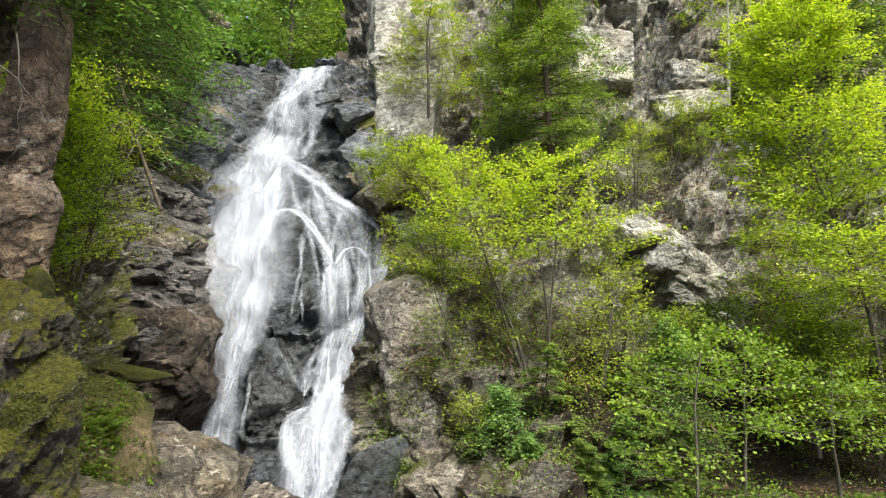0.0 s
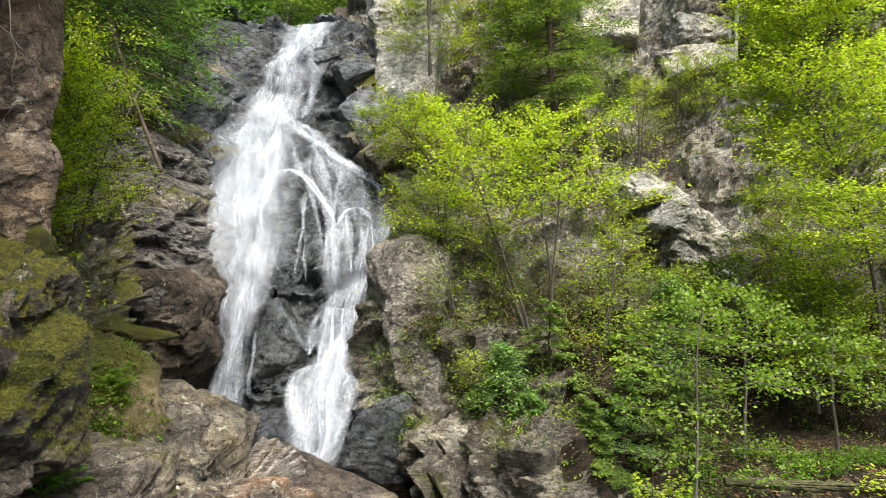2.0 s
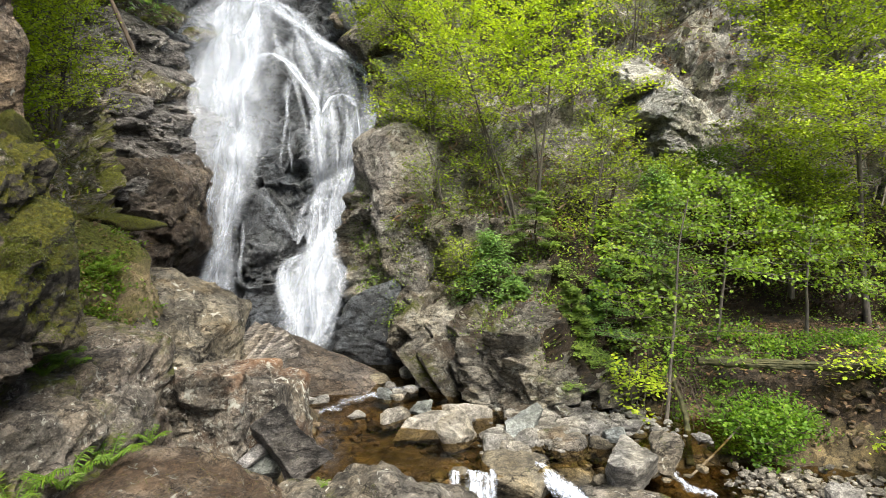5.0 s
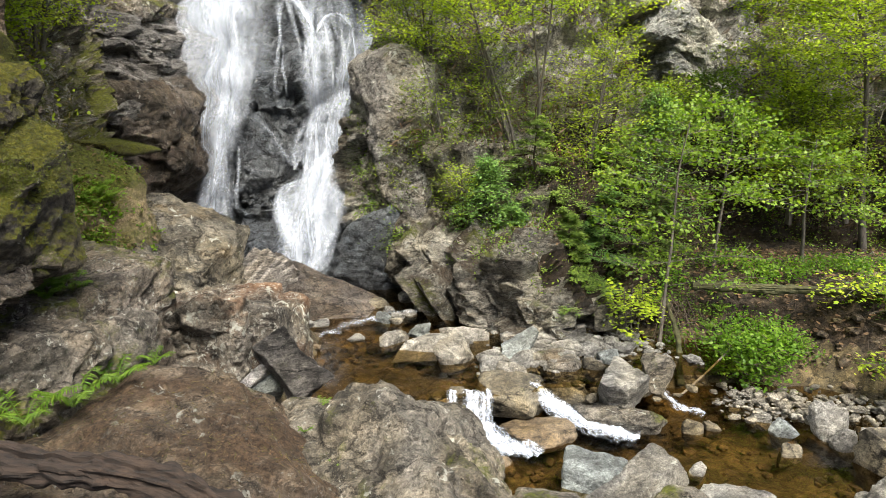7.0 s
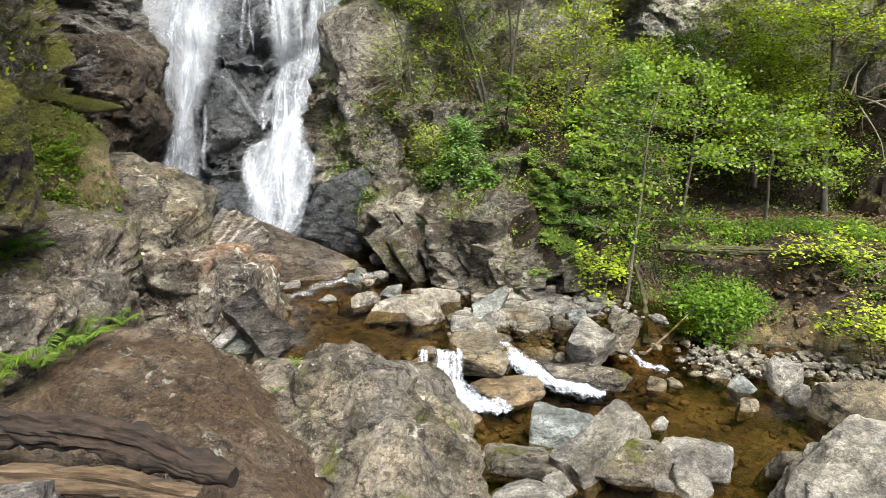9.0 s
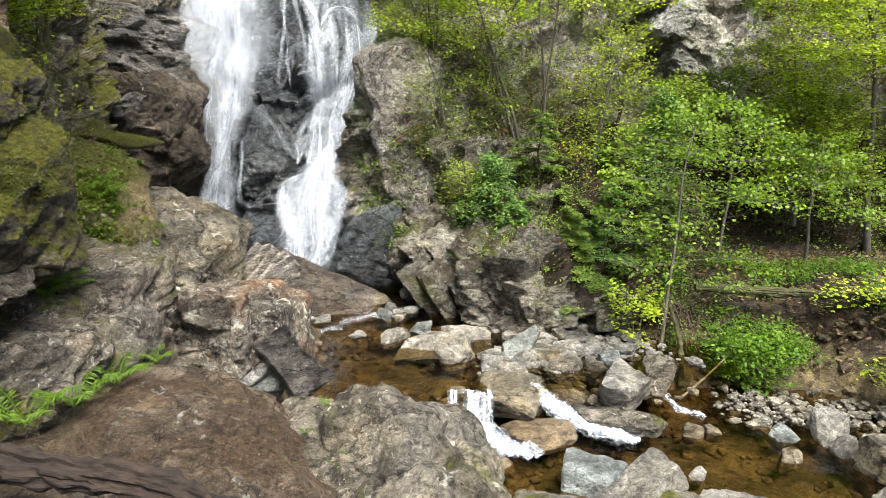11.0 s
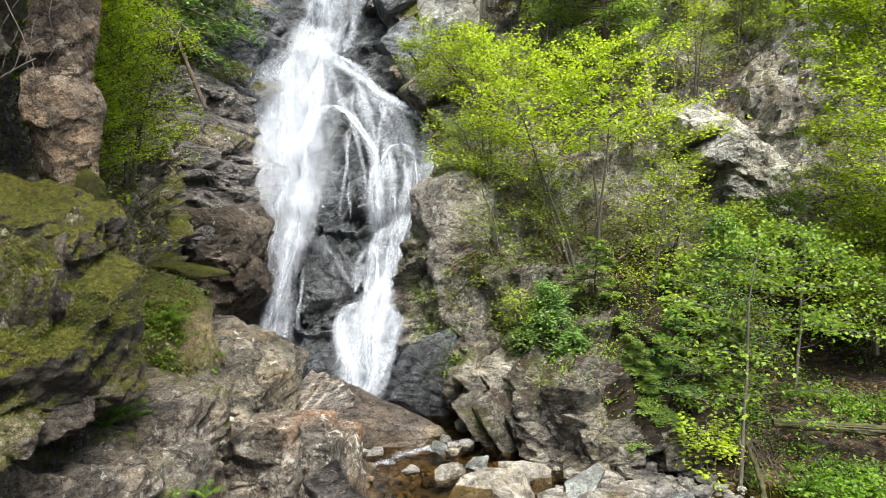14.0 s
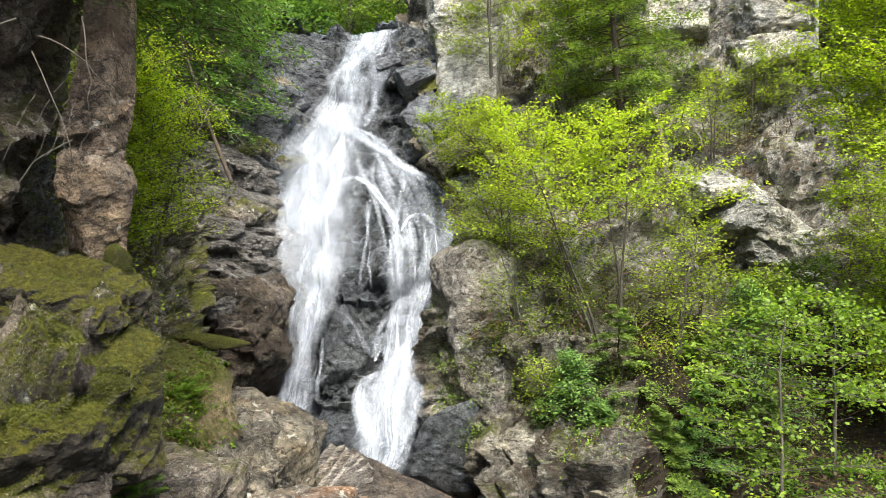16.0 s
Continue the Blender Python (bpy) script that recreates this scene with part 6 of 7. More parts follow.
tree("hemlock_sapling", "young dark hemlock on the slope", (2.3, 9.3, 0.75), (2.4, 9.2, 2.6), 0.9, L_CEDAR, B_BROWN, 113, first=0.1, limbs=36, twigs=13, per=32, size=0.05, shape=SLIVER * np.array([1, 1.8]), r0=0.03, rise=4, needle=True, sag=0.08, flat=0.15, taper=1, jitter=0.015)
tree("hemlock_sapling", "young dark hemlock above the fractured rock", (0.62, 9.35, 1.25), (0.6, 9.2, 2.3), 0.6, L_NEEDLE, B_BROWN, 160, first=0.05, limbs=34, twigs=11, per=28, size=0.05, shape=SLIVER * np.array([1, 1.8]), r0=0.025, rise=4, needle=True, sag=0.08, flat=0.15, taper=1, jitter=0.015)
tree("hemlock_sapling", "drooping hemlock sapling at the foot of the slope", (0.95, 8.75, 0.95), (0.95, 8.6, 1.75), 0.6, L_NEEDLE, B_BROWN, 161, first=0.05, limbs=34, twigs=11, per=28, size=0.05, shape=SLIVER * np.array([1, 1.8]), r0=0.025, rise=4, needle=True, sag=0.08, flat=0.15, taper=1, jitter=0.015)
tree("hemlock_sapling", "young dark hemlock among maple saplings", (2.1, 8.6, 0.6), (2.15, 8.5, 2.0), 0.75, L_NEEDLE, B_BROWN, 162, first=0.05, limbs=34, twigs=11, per=28, size=0.05, shape=SLIVER * np.array([1, 1.8]), r0=0.025, rise=4, needle=True, sag=0.08, flat=0.15, taper=1, jitter=0.015)
tree("hemlock_sapling", "young dark hemlock among maple saplings", (2.9, 8.8, 0.75), (2.9, 8.7, 1.9), 0.75, L_CEDAR, B_BROWN, 163, first=0.05, limbs=34, twigs=11, per=26, size=0.05, shape=SLIVER * np.array([1, 1.8]), r0=0.025, rise=4, needle=True, sag=0.08, flat=0.15, taper=1, jitter=0.015)
tree("white_birch", "white-barked birch rooted on a cliff ledge", (6.25, 14.6, 7.4), (6.25, 14.4, 12.2), 1.5, L_BRIGHT, B_BIRCH, 114, first=0.55, limbs=40, twigs=10, per=12, size=0.065, r0=0.055, bias=(-0.4, 0))
tree("cedar_tree", "yellow-tinged cedar on top of the cliff", (8.6, 14.6, 8.0), (8.3, 13.9, 12.5), 2.2, L_CEDAR, B_BROWN, 115, first=0.1, limbs=100, twigs=14, per=18, size=0.11, shape=SLIVER * np.array([1, 1.8]), r0=0.1, rise=2, needle=True, sag=0.12, flat=0.35)
tree("viburnum_bush", "bright green bush on the stream bank", (3.5, 6.95, 0.02), (3.52, 6.9, 0.5), 0.5, L_BUSH, B_BROWN, 116, stems=9, first=0.15, limbs=72, twigs=9, per=8, size=0.05, r0=0.014, rise=30, fan=1.0, category="bush", flat=0.5)
tree("sapling_birch", "thin yellow-green sapling against the grey cliff", (4.9, 10.0, 1.5), (4.9, 9.9, 3.3), 0.9, L_MID, B_GREY, 117, stems=2, first=0.3, limbs=48, twigs=9, per=9, size=0.051, r0=0.035, fan=0.15)
tree("sapling_birch", "thin yellow-green sapling against the grey cliff", (3.3, 10.0, 1.5), (3.2, 9.9, 3.3), 0.9, L_MID, B_GREY, 118, stems=2, first=0.25, limbs=44, twigs=9, per=9, size=0.051, r0=0.03, fan=0.15)
tree("sapling_birch", "yellow-green sapling in front of the grey cliff", (5.18, 9.84, 1.28), (4.88, 9.74, 3.47), 0.95, L_BRIGHT, B_GREY, 150, stems=3, first=0.2, limbs=60, twigs=10, per=11, size=0.05, r0=0.03, fan=0.2, flat=0.5)
tree("sapling_birch", "yellow-green sapling in front of the grey cliff", (5.95, 9.52, 1.34), (5.61, 9.42, 3.09), 0.9, L_MID, B_GREY, 151, stems=2, first=0.2, limbs=54, twigs=10, per=11, size=0.05, r0=0.03, fan=0.2, flat=0.5)
tree("beech_tree", "bright green tree at the edge of the slope", (8.3, 9.6, 1.6), (7.9, 9.6, 6.8), 1.8, L_MID, B_GREY, 119, first=0.25, limbs=90, twigs=13, per=22, size=0.05, r0=0.09, bias=(-0.2, -0.1), flat=0.5, jitter=0.035)
# woods of the west side and behind the lip
tree("hemlock_tree", "tall dark hemlock above the west cliff", (-6.2, 11.6, 6.2), (-5.8, 11.4, 12.8), 2.0, L_NEEDLE, B_BROWN, 120, first=0.05, limbs=130, twigs=15, per=18, size=0.1, shape=SLIVER * np.array([1, 1.8]), r0=0.12, rise=0, needle=True, sag=0.15, flat=0.35)
tree("hemlock_tree", "tall dark hemlock above the west cliff", (-7.2, 15.4, 9.2), (-6.9, 15.2, 15.0), 2.1, L_NEEDLE, B_BROWN, 121, first=0.05, limbs=110, twigs=14, per=17, size=0.12, shape=SLIVER * np.array([1, 1.8]), r0=0.12, rise=0, needle=True, sag=0.15, flat=0.35)
tree("hemlock_tree", "tall dark hemlock above the west cliff", (-8.6, 12.8, 8.0), (-8.2, 12.8, 15.0), 2.4, L_NEEDLE, B_BROWN, 122, first=0.05, limbs=94, twigs=15, per=17, size=0.12, shape=SLIVER * np.array([1, 1.8]), r0=0.12, rise=0, needle=True, sag=0.15, flat=0.35)
tree("birch_sapling", "feathery yellow-green sapling on the west slope", (-5.1, 7.6, 3.9), (-4.8, 7.4, 6.0), 0.85, L_BRIGHT, B_GREY, 123, stems=4, first=0.15, limbs=90, twigs=12, per=13, size=0.04, r0=0.025, fan=0.3, flat=0.6)
tree("birch_sapling", "feathery yellow-green sapling on the west slope", (-4.6, 6.9, 3.5), (-4.35, 6.7, 4.7), 0.6, L_BRIGHT, B_GREY, 124, stems=4, first=0.1, limbs=80, twigs=12, per=13, size=0.038, r0=0.02, fan=0.3, flat=0.6)
tree("maple_tree", "spring-green maple behind the west cliff", (-6.6, 9.6, 5.2), (-6.0, 9.2, 9.5), 1.6, L_BRIGHT, B_GREY, 125, stems=2, first=0.15, limbs=90, twigs=13, per=14, size=0.055, r0=0.06)
tree("maple_tree", "spring-green tree in the woods behind the lip", (-5.6, 21.5, 10.8), (-5.3, 21.3, 17.0), 2.2, L_CEDAR, B_GREY, 126, first=0.1, limbs=81, twigs=11, per=13, size=0.11, r0=0.1)
tree("maple_tree", "spring-green tree in the woods behind the lip", (-2.9, 24.0, 11.0), (-3.0, 23.6, 17.5), 2.4, L_GREEN, B_GREY, 127, first=0.08, limbs=81, twigs=11, per=13, size=0.12, r0=0.1)
tree("hemlock_tree", "dark hemlock in the woods behind the lip", (-4.6, 25.5, 11.0), (-4.4, 25.3, 18.5), 2.5, L_NEEDLE, B_BROWN, 128, first=0.05, limbs=86, twigs=14, per=16, size=0.15, shape=SLIVER * np.array([1, 1.8]), r0=0.12, rise=0, needle=True, sag=0.15, flat=0.35)
tree("witch_hazel_bush", "yellow-green bush spilling over the buttress", (-0.2, 11.4, 3.7), (-0.4, 11.2, 4.9), 1.0, L_YELLOW, B_GREY, 130, stems=5, first=0.15, limbs=50, twigs=10, per=11, size=0.045, r0=0.025, rise=12, bias=(-0.2, -0.3), fan=0.5, category="bush")
tree("birch_sapling", "sparse yellow-green sapling on the rocky slope", (0.2, 10.0, 1.9), (0.1, 9.8, 3.6), 0.7, L_MID, B_GREY, 131, stems=3, first=0.25, limbs=30, twigs=7, per=7, size=0.045, r0=0.018, fan=0.3)
tree("birch_sapling", "sparse yellow-green sapling on the rocky slope", (-0.4, 10.0, 1.5), (-0.5, 9.8, 2.6), 0.55, L_MID, B_GREY, 132, stems=3, first=0.2, limbs=26, twigs=7, per=7, size=0.041, r0=0.014, fan=0.3)
tree("maple_sapling", "low yellow-green maple branch reaching over the log", (5.2, 7.6, 0.7), (4.4, 7.0, 1.15), 0.8, L_BRIGHT, B_GREY, 133, stems=3, first=0.2, limbs=20, twigs=6, per=6, size=0.054, shape=LOBED, r0=0.02, rise=8, fan=0.4, flat=0.3)
tree("maple_sapling", "small yellow-green maple on the stony shore", (4.75, 6.0, 0.2), (4.6, 5.9, 0.75), 0.5, L_BRIGHT, B_GREY, 134, stems=3, first=0.2, limbs=18, twigs=6, per=6, size=0.054, shape=LOBED, r0=0.012, rise=8, fan=0.4, flat=0.3)
tree("maple_sapling", "bright small maple at the foot of a boulder", (2.25, 7.4, 0.35), (2.2, 7.3, 1.0), 0.4, L_BRIGHT, B_GREY, 135, stems=3, first=0.2, limbs=18, twigs=6, per=6, size=0.054, shape=LOBED, r0=0.012, rise=8, fan=0.4, flat=0.3)
tree("hemlock_bough_tree", "dark hemlock leaning over the west overhang", (-4.4, 5.2, 6.2), (-3.9, 5.6, 9.0), 2.3, L_NEEDLE, B_BROWN, 136, first=0.0, limbs=80, twigs=12, per=18, size=0.075, shape=SLIVER * np.array([1, 1.6]), r0=0.08, rise=-8, needle=True, sag=0.15, flat=0.35, bias=(0.7, -0.4))
tree("birch_sapling", "feathery yellow-green sapling on the west slope", (-5.7, 8.6, 4.8), (-5.4, 8.4, 7.2), 0.9, L_MID, B_GREY, 137, stems=4, first=0.1, limbs=80, twigs=12, per=13, size=0.037, r0=0.025, fan=0.3)
tree("hemlock_sapling", "young dark hemlock on the slope", (0.7, 8.9, 1.3), (0.65, 8.8, 2.3), 0.6, L_NEEDLE, B_BROWN, 138, first=0.1, limbs=44, twigs=10, per=14, size=0.055, shape=SLIVER * np.array([1, 1.8]), r0=0.02, rise=3, needle=True, sag=0.12, flat=0.3, taper=1)
tree("hemlock_sapling", "young hemlock under the saplings", (3.0, 9.6, 1.4), (3.05, 9.5, 3.2), 0.9, L_NEEDLE, B_BROWN, 139, first=0.1, limbs=50, twigs=10, per=14, size=0.06, shape=SLIVER * np.array([1, 1.8]), r0=0.025, rise=3, needle=True, sag=0.12, flat=0.3, taper=1)
tree("birch_sapling", "sparse yellow-green sapling on the rocky slope", (0.9, 10.6, 2.3), (0.8, 10.4, 3.9), 0.8, L_MID, B_GREY, 140, stems=3, first=0.2, limbs=40, twigs=8, per=9, size=0.041, r0=0.018, fan=0.3)
tree("birch_sapling", "sparse green sapling on the rocky slope", (0.35, 9.3, 1.4), (0.3, 9.1, 2.2), 0.55, L_MID, B_GREY, 141, stems=3, first=0.2, limbs=34, twigs=7, per=8, size=0.037, r0=0.014, fan=0.3)
tree("birch_sapling", "sparse green sapling below the pale cliff block", (4.5, 11.4, 2.5), (4.5, 11.2, 3.5), 0.8, L_GREEN, B_GREY, 142, stems=3, first=0.15, limbs=44, twigs=9, per=9, size=0.053, r0=0.022, fan=0.3)
tree("birch_sapling", "sparse green sapling below the pale cliff block", (6.3, 12.0, 2.8), (6.3, 11.7, 4.8), 1.1, L_MID, B_GREY, 143, stems=3, first=0.15, limbs=50, twigs=9, per=9, size=0.053, r0=0.022, fan=0.3)
tree("birch_sapling", "small bright sapling on a cliff ledge", (3.9, 13.9, 5.6), (3.8, 13.5, 7.2), 0.9, L_YELLOW, B_GREY, 144, stems=3, first=0.15, limbs=40, twigs=9, per=9, size=0.045, r0=0.02, fan=0.3)
tree("birch_sapling", "small bright sapling on a cliff ledge", (4.9, 14.4, 6.6), (4.9, 14.0, 7.9), 0.8, L_MID, B_GREY, 145, stems=3, first=0.15, limbs=36, twigs=9, per=9, size=0.045, r0=0.02, fan=0.3)
tree("hemlock_sapling", "dark hemlock boughs drooping over the overhang", (-3.0, 5.1, 5.6), (-2.8, 4.9, 7.6), 1.0, L_NEEDLE, B_BROWN, 146, first=0.0, limbs=70, twigs=12, per=16, size=0.06, shape=SLIVER * np.array([1, 1.8]), r0=0.04, rise=-8, needle=True, sag=0.3, flat=0.3)
tree("birch_sapling", "feathery yellow-green sapling on the west slope", (-4.6, 8.0, 3.6), (-4.4, 7.7, 5.4), 0.8, L_BRIGHT, B_GREY, 147, stems=4, first=0.15, limbs=80, twigs=12, per=13, size=0.033, r0=0.022, fan=0.3, flat=0.6)
tree("hemlock_tree", "tall dark hemlock standing above the overhang", (-4.4, 3.9, 5.6), (-4.1, 3.7, 12.0), 2.3, L_NEEDLE, B_BROWN, 148, first=0.02, limbs=120, twigs=14, per=16, size=0.1, shape=SLIVER * np.array([1, 1.8]), r0=0.12, rise=-4, needle=True, sag=0.15, flat=0.35)

# ---- running water in the creek ----
def flow(name, path, mat, label, s=0, nv=60, nu=24, parent=None):
    """White water along a path of (x, y, z, half width)."""
    c = spline(np.array(path, float), nv)
    d = unit(np.gradient(c[:, :3], axis=0) * np.array([1, 1, 0]))
    side = np.stack([d[:, 1], -d[:, 0], 0 * d[:, 0]], -1)
    u = np.linspace(-1, 1, nu)
    v = c[:, None, :3] + side[:, None] * (u[None] * c[:, None, 3])[..., None]
    q = v.reshape(-1, 3)
    v[..., 2] += (0.03 * fbm(q * 9, 4, s) + 0.012).reshape(nv, nu) + 0.012 * (1 - u[None] ** 2)
    run = np.concatenate([[0], np.cumsum(np.linalg.norm(np.diff(c[:, :3], axis=0), axis=1))])
    uv = np.stack([np.repeat(((u + 1) / 2)[None] * 0.998 + 0.001, nv, 0) + s, np.repeat(run[:, None], nu, 1)], -1).reshape(-1, 2)
    ob = link_mesh(name, v.reshape(-1, 3), grid_faces(nv, nu, True), mat, parent, "", True, uv)
    if parent is None:
        tagged(ob, label, "rapid", kind="structure")
    return ob


cascade = tagged(new("water_cascade"), "white little cascade spilling from the pool", "rapid", kind="structure")
for k, (o, w) in enumerate(((-0.19, 0.7), (-0.15, 0.5), (0.05, 0.7), (0.11, 1.0), (0.16, 0.7), (-0.02, 0.6), (0.0, 1.7))):
    flow("spill", [(0.30 + o, 5.83, 0.345, 0.07 * w), (0.30 + o, 5.75, 0.34, 0.075 * w), (0.30 + o, 5.69, 0.29 - 0.08 * (k == 6), 0.08 * w), (0.30 + o, 5.63, 0.18, 0.10 * w), (0.30 + o + 0.01, 5.58, 0.08, 0.13 * w), (0.30 + o + 0.02, 5.48, 0.035, 0.16 * w)], M_RAPID, "", s=31 + 10 * k, parent=cascade)
for k in range(8):
    a = -0.15 + 0.085 * k
    flow("foam", [(0.28 + 0.03 * (k - 4), 5.66, 0.10, 0.16), (0.29 + 0.05 * (k - 4) + 0.02, 5.56, 0.055 + 0.01 * (k % 3), 0.2), (0.34 + 0.5 * a, 5.44, 0.035 + 0.008 * (k % 2), 0.22), (0.40 + a * 0.85, 5.32, 0.026, 0.2), (0.44 + a, 5.22 + 0.02 * (k % 3), 0.012, 0.12)], (M_FOAM, M_RAPID)[k % 2], "", s=81 + k, parent=cascade)
chute = tagged(new("water_cascade_2"), "white chute of water between boulders", "rapid", kind="structure")
for k, (o, w) in enumerate(((0.0, 1.9), (0.03, 2.6), (-0.03, 2.3))):
    flow("spill", [(0.87 + o, 6.16, 0.335, 0.050 * w), (0.93 + o, 6.00, 0.310, 0.060 * w), (1.04 + o, 5.93, 0.200, 0.095 * w), (1.18 + o, 5.86, 0.130, 0.125 * w), (1.36 + o, 5.76, 0.080, 0.140 * w), (1.56 + o, 5.64, 0.045, 0.130 * w), (1.80 + o, 5.55, 0.015, 0.080 * w)], (M_RAPID, M_FOAM, M_FOAM)[k], "", s=32 + 10 * k, parent=chute)
flow("water_riffle", [(-0.27, 8.32, 0.360, 0.12), (-0.63, 8.17, 0.354, 0.20), (-0.97, 7.96, 0.348, 0.24), (-1.21, 7.67, 0.342, 0.22), (-1.39, 7.38, 0.336, 0.15)], M_RIFFLE, "foamy riffle at the head of the pool", s=33)
flow("water_riffle_2", [(2.25, 6.35, 0.14, 0.06), (2.4, 6.15, 0.05, 0.10), (2.6, 6.0, 0.01, 0.12)], M_RAPID, "small white riffle beside stones", s=34)
flow("water_foam", [(-2.3, 9.75, 0.36, 0.5), (-1.9, 9.55, 0.36, 0.45), (-1.5, 9.4, 0.34, 0.3)], M_RIFFLE, "foam where the fall meets the pool", s=35)

# ---- pebbles and gravel ----
def scatter_stones(name, n, where, sizes, mat, label, s):
    rng = np.random.default_rng(s)
    base, f = ico(1)
    vs, fs, o = [], [], 0
    for k in range(n):
        x, y, z = where(rng)
        r = (sizes[0] + (sizes[1] - sizes[0]) * rng.uniform(0, 1) ** 2.5) * np.array([1, rng.uniform(0.6, 1), rng.uniform(0.35, 0.7)])
        m = turn(rng.uniform(-15, 15), rng.uniform(-15, 15), rng.uniform(0, 360))
        v = (base * (1 + rng.uniform(-0.22, 0.12, (len(base), 1))) * r) @ m.T + np.array([x, y, z + r[2] * 0.35])
        vs.append(v)
        fs.append(f + o)
        o += len(v)
    ob = link_mesh(name, np.concatenate(vs), np.concatenate(fs), mat)
    return tagged(ob, label, "gravel", kind="stuff")


def on_ground(x, y):
    return float(ground_z(np.array([x]), np.array([y]))[0])


def spot(x0, x1, y0, y1):
    def where(rng):
        x, y = rng.uniform(x0, x1), rng.uniform(y0, y1)
        return x, y, on_ground(x, y)
    return where


def bar(rng):
    t = rng.uniform(0, 1)
    x, y = 0.75 + 1.6 * t + rng.normal(0, 0.22), 6.95 + 0.35 * t + rng.normal(0, 0.35)
    return x, y, max(on_ground(x, y), 0.3 + rng.uniform(-0.04, 0.05))


def shore(rng):
    t = rng.uniform(0, 1)
    x, y = 2.9 + 2.4 * t + rng.normal(0, 0.1), 6.35 - 0.55 * t + rng.normal(0, 0.2)
    return x, y, max(on_ground(x, y), rng.uniform(-0.06, 0.08))


scatter_stones("bed_pebbles", 1500, spot(-0.6, 6.0, 3.2, 7.2), (0.03, 0.10), M_WARM, "amber pebbles under the clear water", 301)
scatter_stones("pool_pebbles", 260, spot(-1.6, 1.2, 6.2, 9.0), (0.04, 0.13), M_WARM, "brown stones on the pool floor", 302)
scatter_stones("gravel_bar", 700, bar, (0.025, 0.11), M_GREY, "grey gravel bar beside the pool", 303)
scatter_stones("stony_shore", 1100, shore, (0.015, 0.075), M_PALE, "loose pale stones along the shore", 304)
scatter_stones("slope_scree", 45, lambda r: (lambda p: (p[0], p[1] - 0.05, p[2]))(CF[r.integers(128, 165), r.integers(42, 90)]), (0.05, 0.18), M_LICHEN, "loose pale scree on the slope", 305)
scatter_stones("dam_stones", 60, lambda r: (lambda t: (-0.1 + 2.6 * t, 5.95 + 0.5 * t + r.normal(0, 0.12), 0.12 + r.uniform(-0.1, 0.14)))(r.uniform(0, 1)), (0.06, 0.16), M_TAN, "wet stones packed along the dam", 306)

# ---- leaf litter and low growth ----
def carpet(name, pts, nrm, mat, label, s, size, shape, flat=0.35, category="litter", up=True, droop=0.15):
    rng = np.random.default_rng(s)
    d = rng.normal(0, 1, pts.shape)
    if up:
        v, f = foliage(pts, d, size * rng.uniform(0.5, 1.3, len(pts)), shape, rng, flat, droop)
    else:
        n = nrm
        v, f = foliage(pts, d + n * 0.6 + np.array([0, 0, 0.4]), size * rng.uniform(0.5, 1.3, len(pts)), shape, rng, 1.2, droop)
    return tagged(link_mesh(name, v, f, mat), label, category, kind="stuff")


rng0 = np.random.default_rng(400)
# dead leaves on the bank
px_, py_ = rng0.uniform(2.2, 7.5, 5000), rng0.uniform(6.3, 9.2, 5000)
pz_ = ground_z(px_, py_)
ok = pz_ > 0.12
carpet("leaf_litter", np.stack([px_, py_, pz_ + 0.08], -1)[ok], None, L_DEAD, "brown fallen leaves on the bank", 401, 0.055, OVAL, 0.3)


def on_cliff(g, n, i0, i1, j0, j1, rng, steep=None, out=0.03):
    i, j = rng.uniform(i0, i1, n), rng.uniform(j0, j1, n)
    a, b = i.astype(int), j.astype(int)
    nn = grid_normals(g)
    p = g[a, b] + (g[a + 1, b] - g[a, b]) * (i - a)[:, None] + (g[a, b + 1] - g[a, b]) * (j - b)[:, None]
    q = nn[a, b]
    if steep is not None:
        k = q[:, 2] > steep
        p, q = p[k], q[k]
    return p + q * out, q


def clumps(p, n, rng, per, r):
    k = np.repeat(np.arange(len(p)), per)
    return p[k] + rng.normal(0, r, (len(k), 3)) * np.array([1, 1, 0.7]) + n[k] * np.abs(rng.normal(0, r, (len(k), 1))) , n[k]


p, n = on_cliff(CF, 9000, 135, 330, 35, 120, rng0, 0.45)
carpet("slope_litter", p, n, L_DEAD, "brown leaf litter on the wooded slope", 402, 0.042, OVAL, 0.5)
p, n = on_cliff(CF, 2100, 66, 330, 30, 125, rng0, 0.05)
carpet("undergrowth", *clumps(p, n, rng0, 18, 0.09), L_GREEN, "small leafy plants covering the wooded slope", 403, 0.036, OVAL, category="undergrowth", up=True, flat=0.6)
p, n = on_cliff(CF, 420, 60, 330, 120, 215, rng0, 0.2)
carpet("ledge_growth", *clumps(p, n, rng0, 16, 0.17), L_YELLOW, "small plants on ledges of the cliff", 404, 0.045, OVAL, category="undergrowth", flat=0.6)
p, n = on_cliff(CF, 230, 90, 330, 60, 215, rng0, 0.1)
carpet("ledge_grass", *clumps(p, n, rng0, 30, 0.12), L_DEAD, "dry brown grass hanging from cliff ledges", 405, 0.2, SLIVER * np.array([1, 0.5]), category="grass", up=False, flat=0.9, droop=0.6)
p, n = on_cliff(CL, 900, 150, 225, 60, 150, rng0, 0.15)
carpet("west_growth", *clumps(p, n, rng0, 16, 0.12), L_GRASS, "low plants and grass on the west slope", 406, 0.045, SLIVER * np.array([1, 1.2]), category="undergrowth", flat=0.6)
p, n = on_cliff(CL, 420, 150, 235, 120, 220, rng0, 0.0)
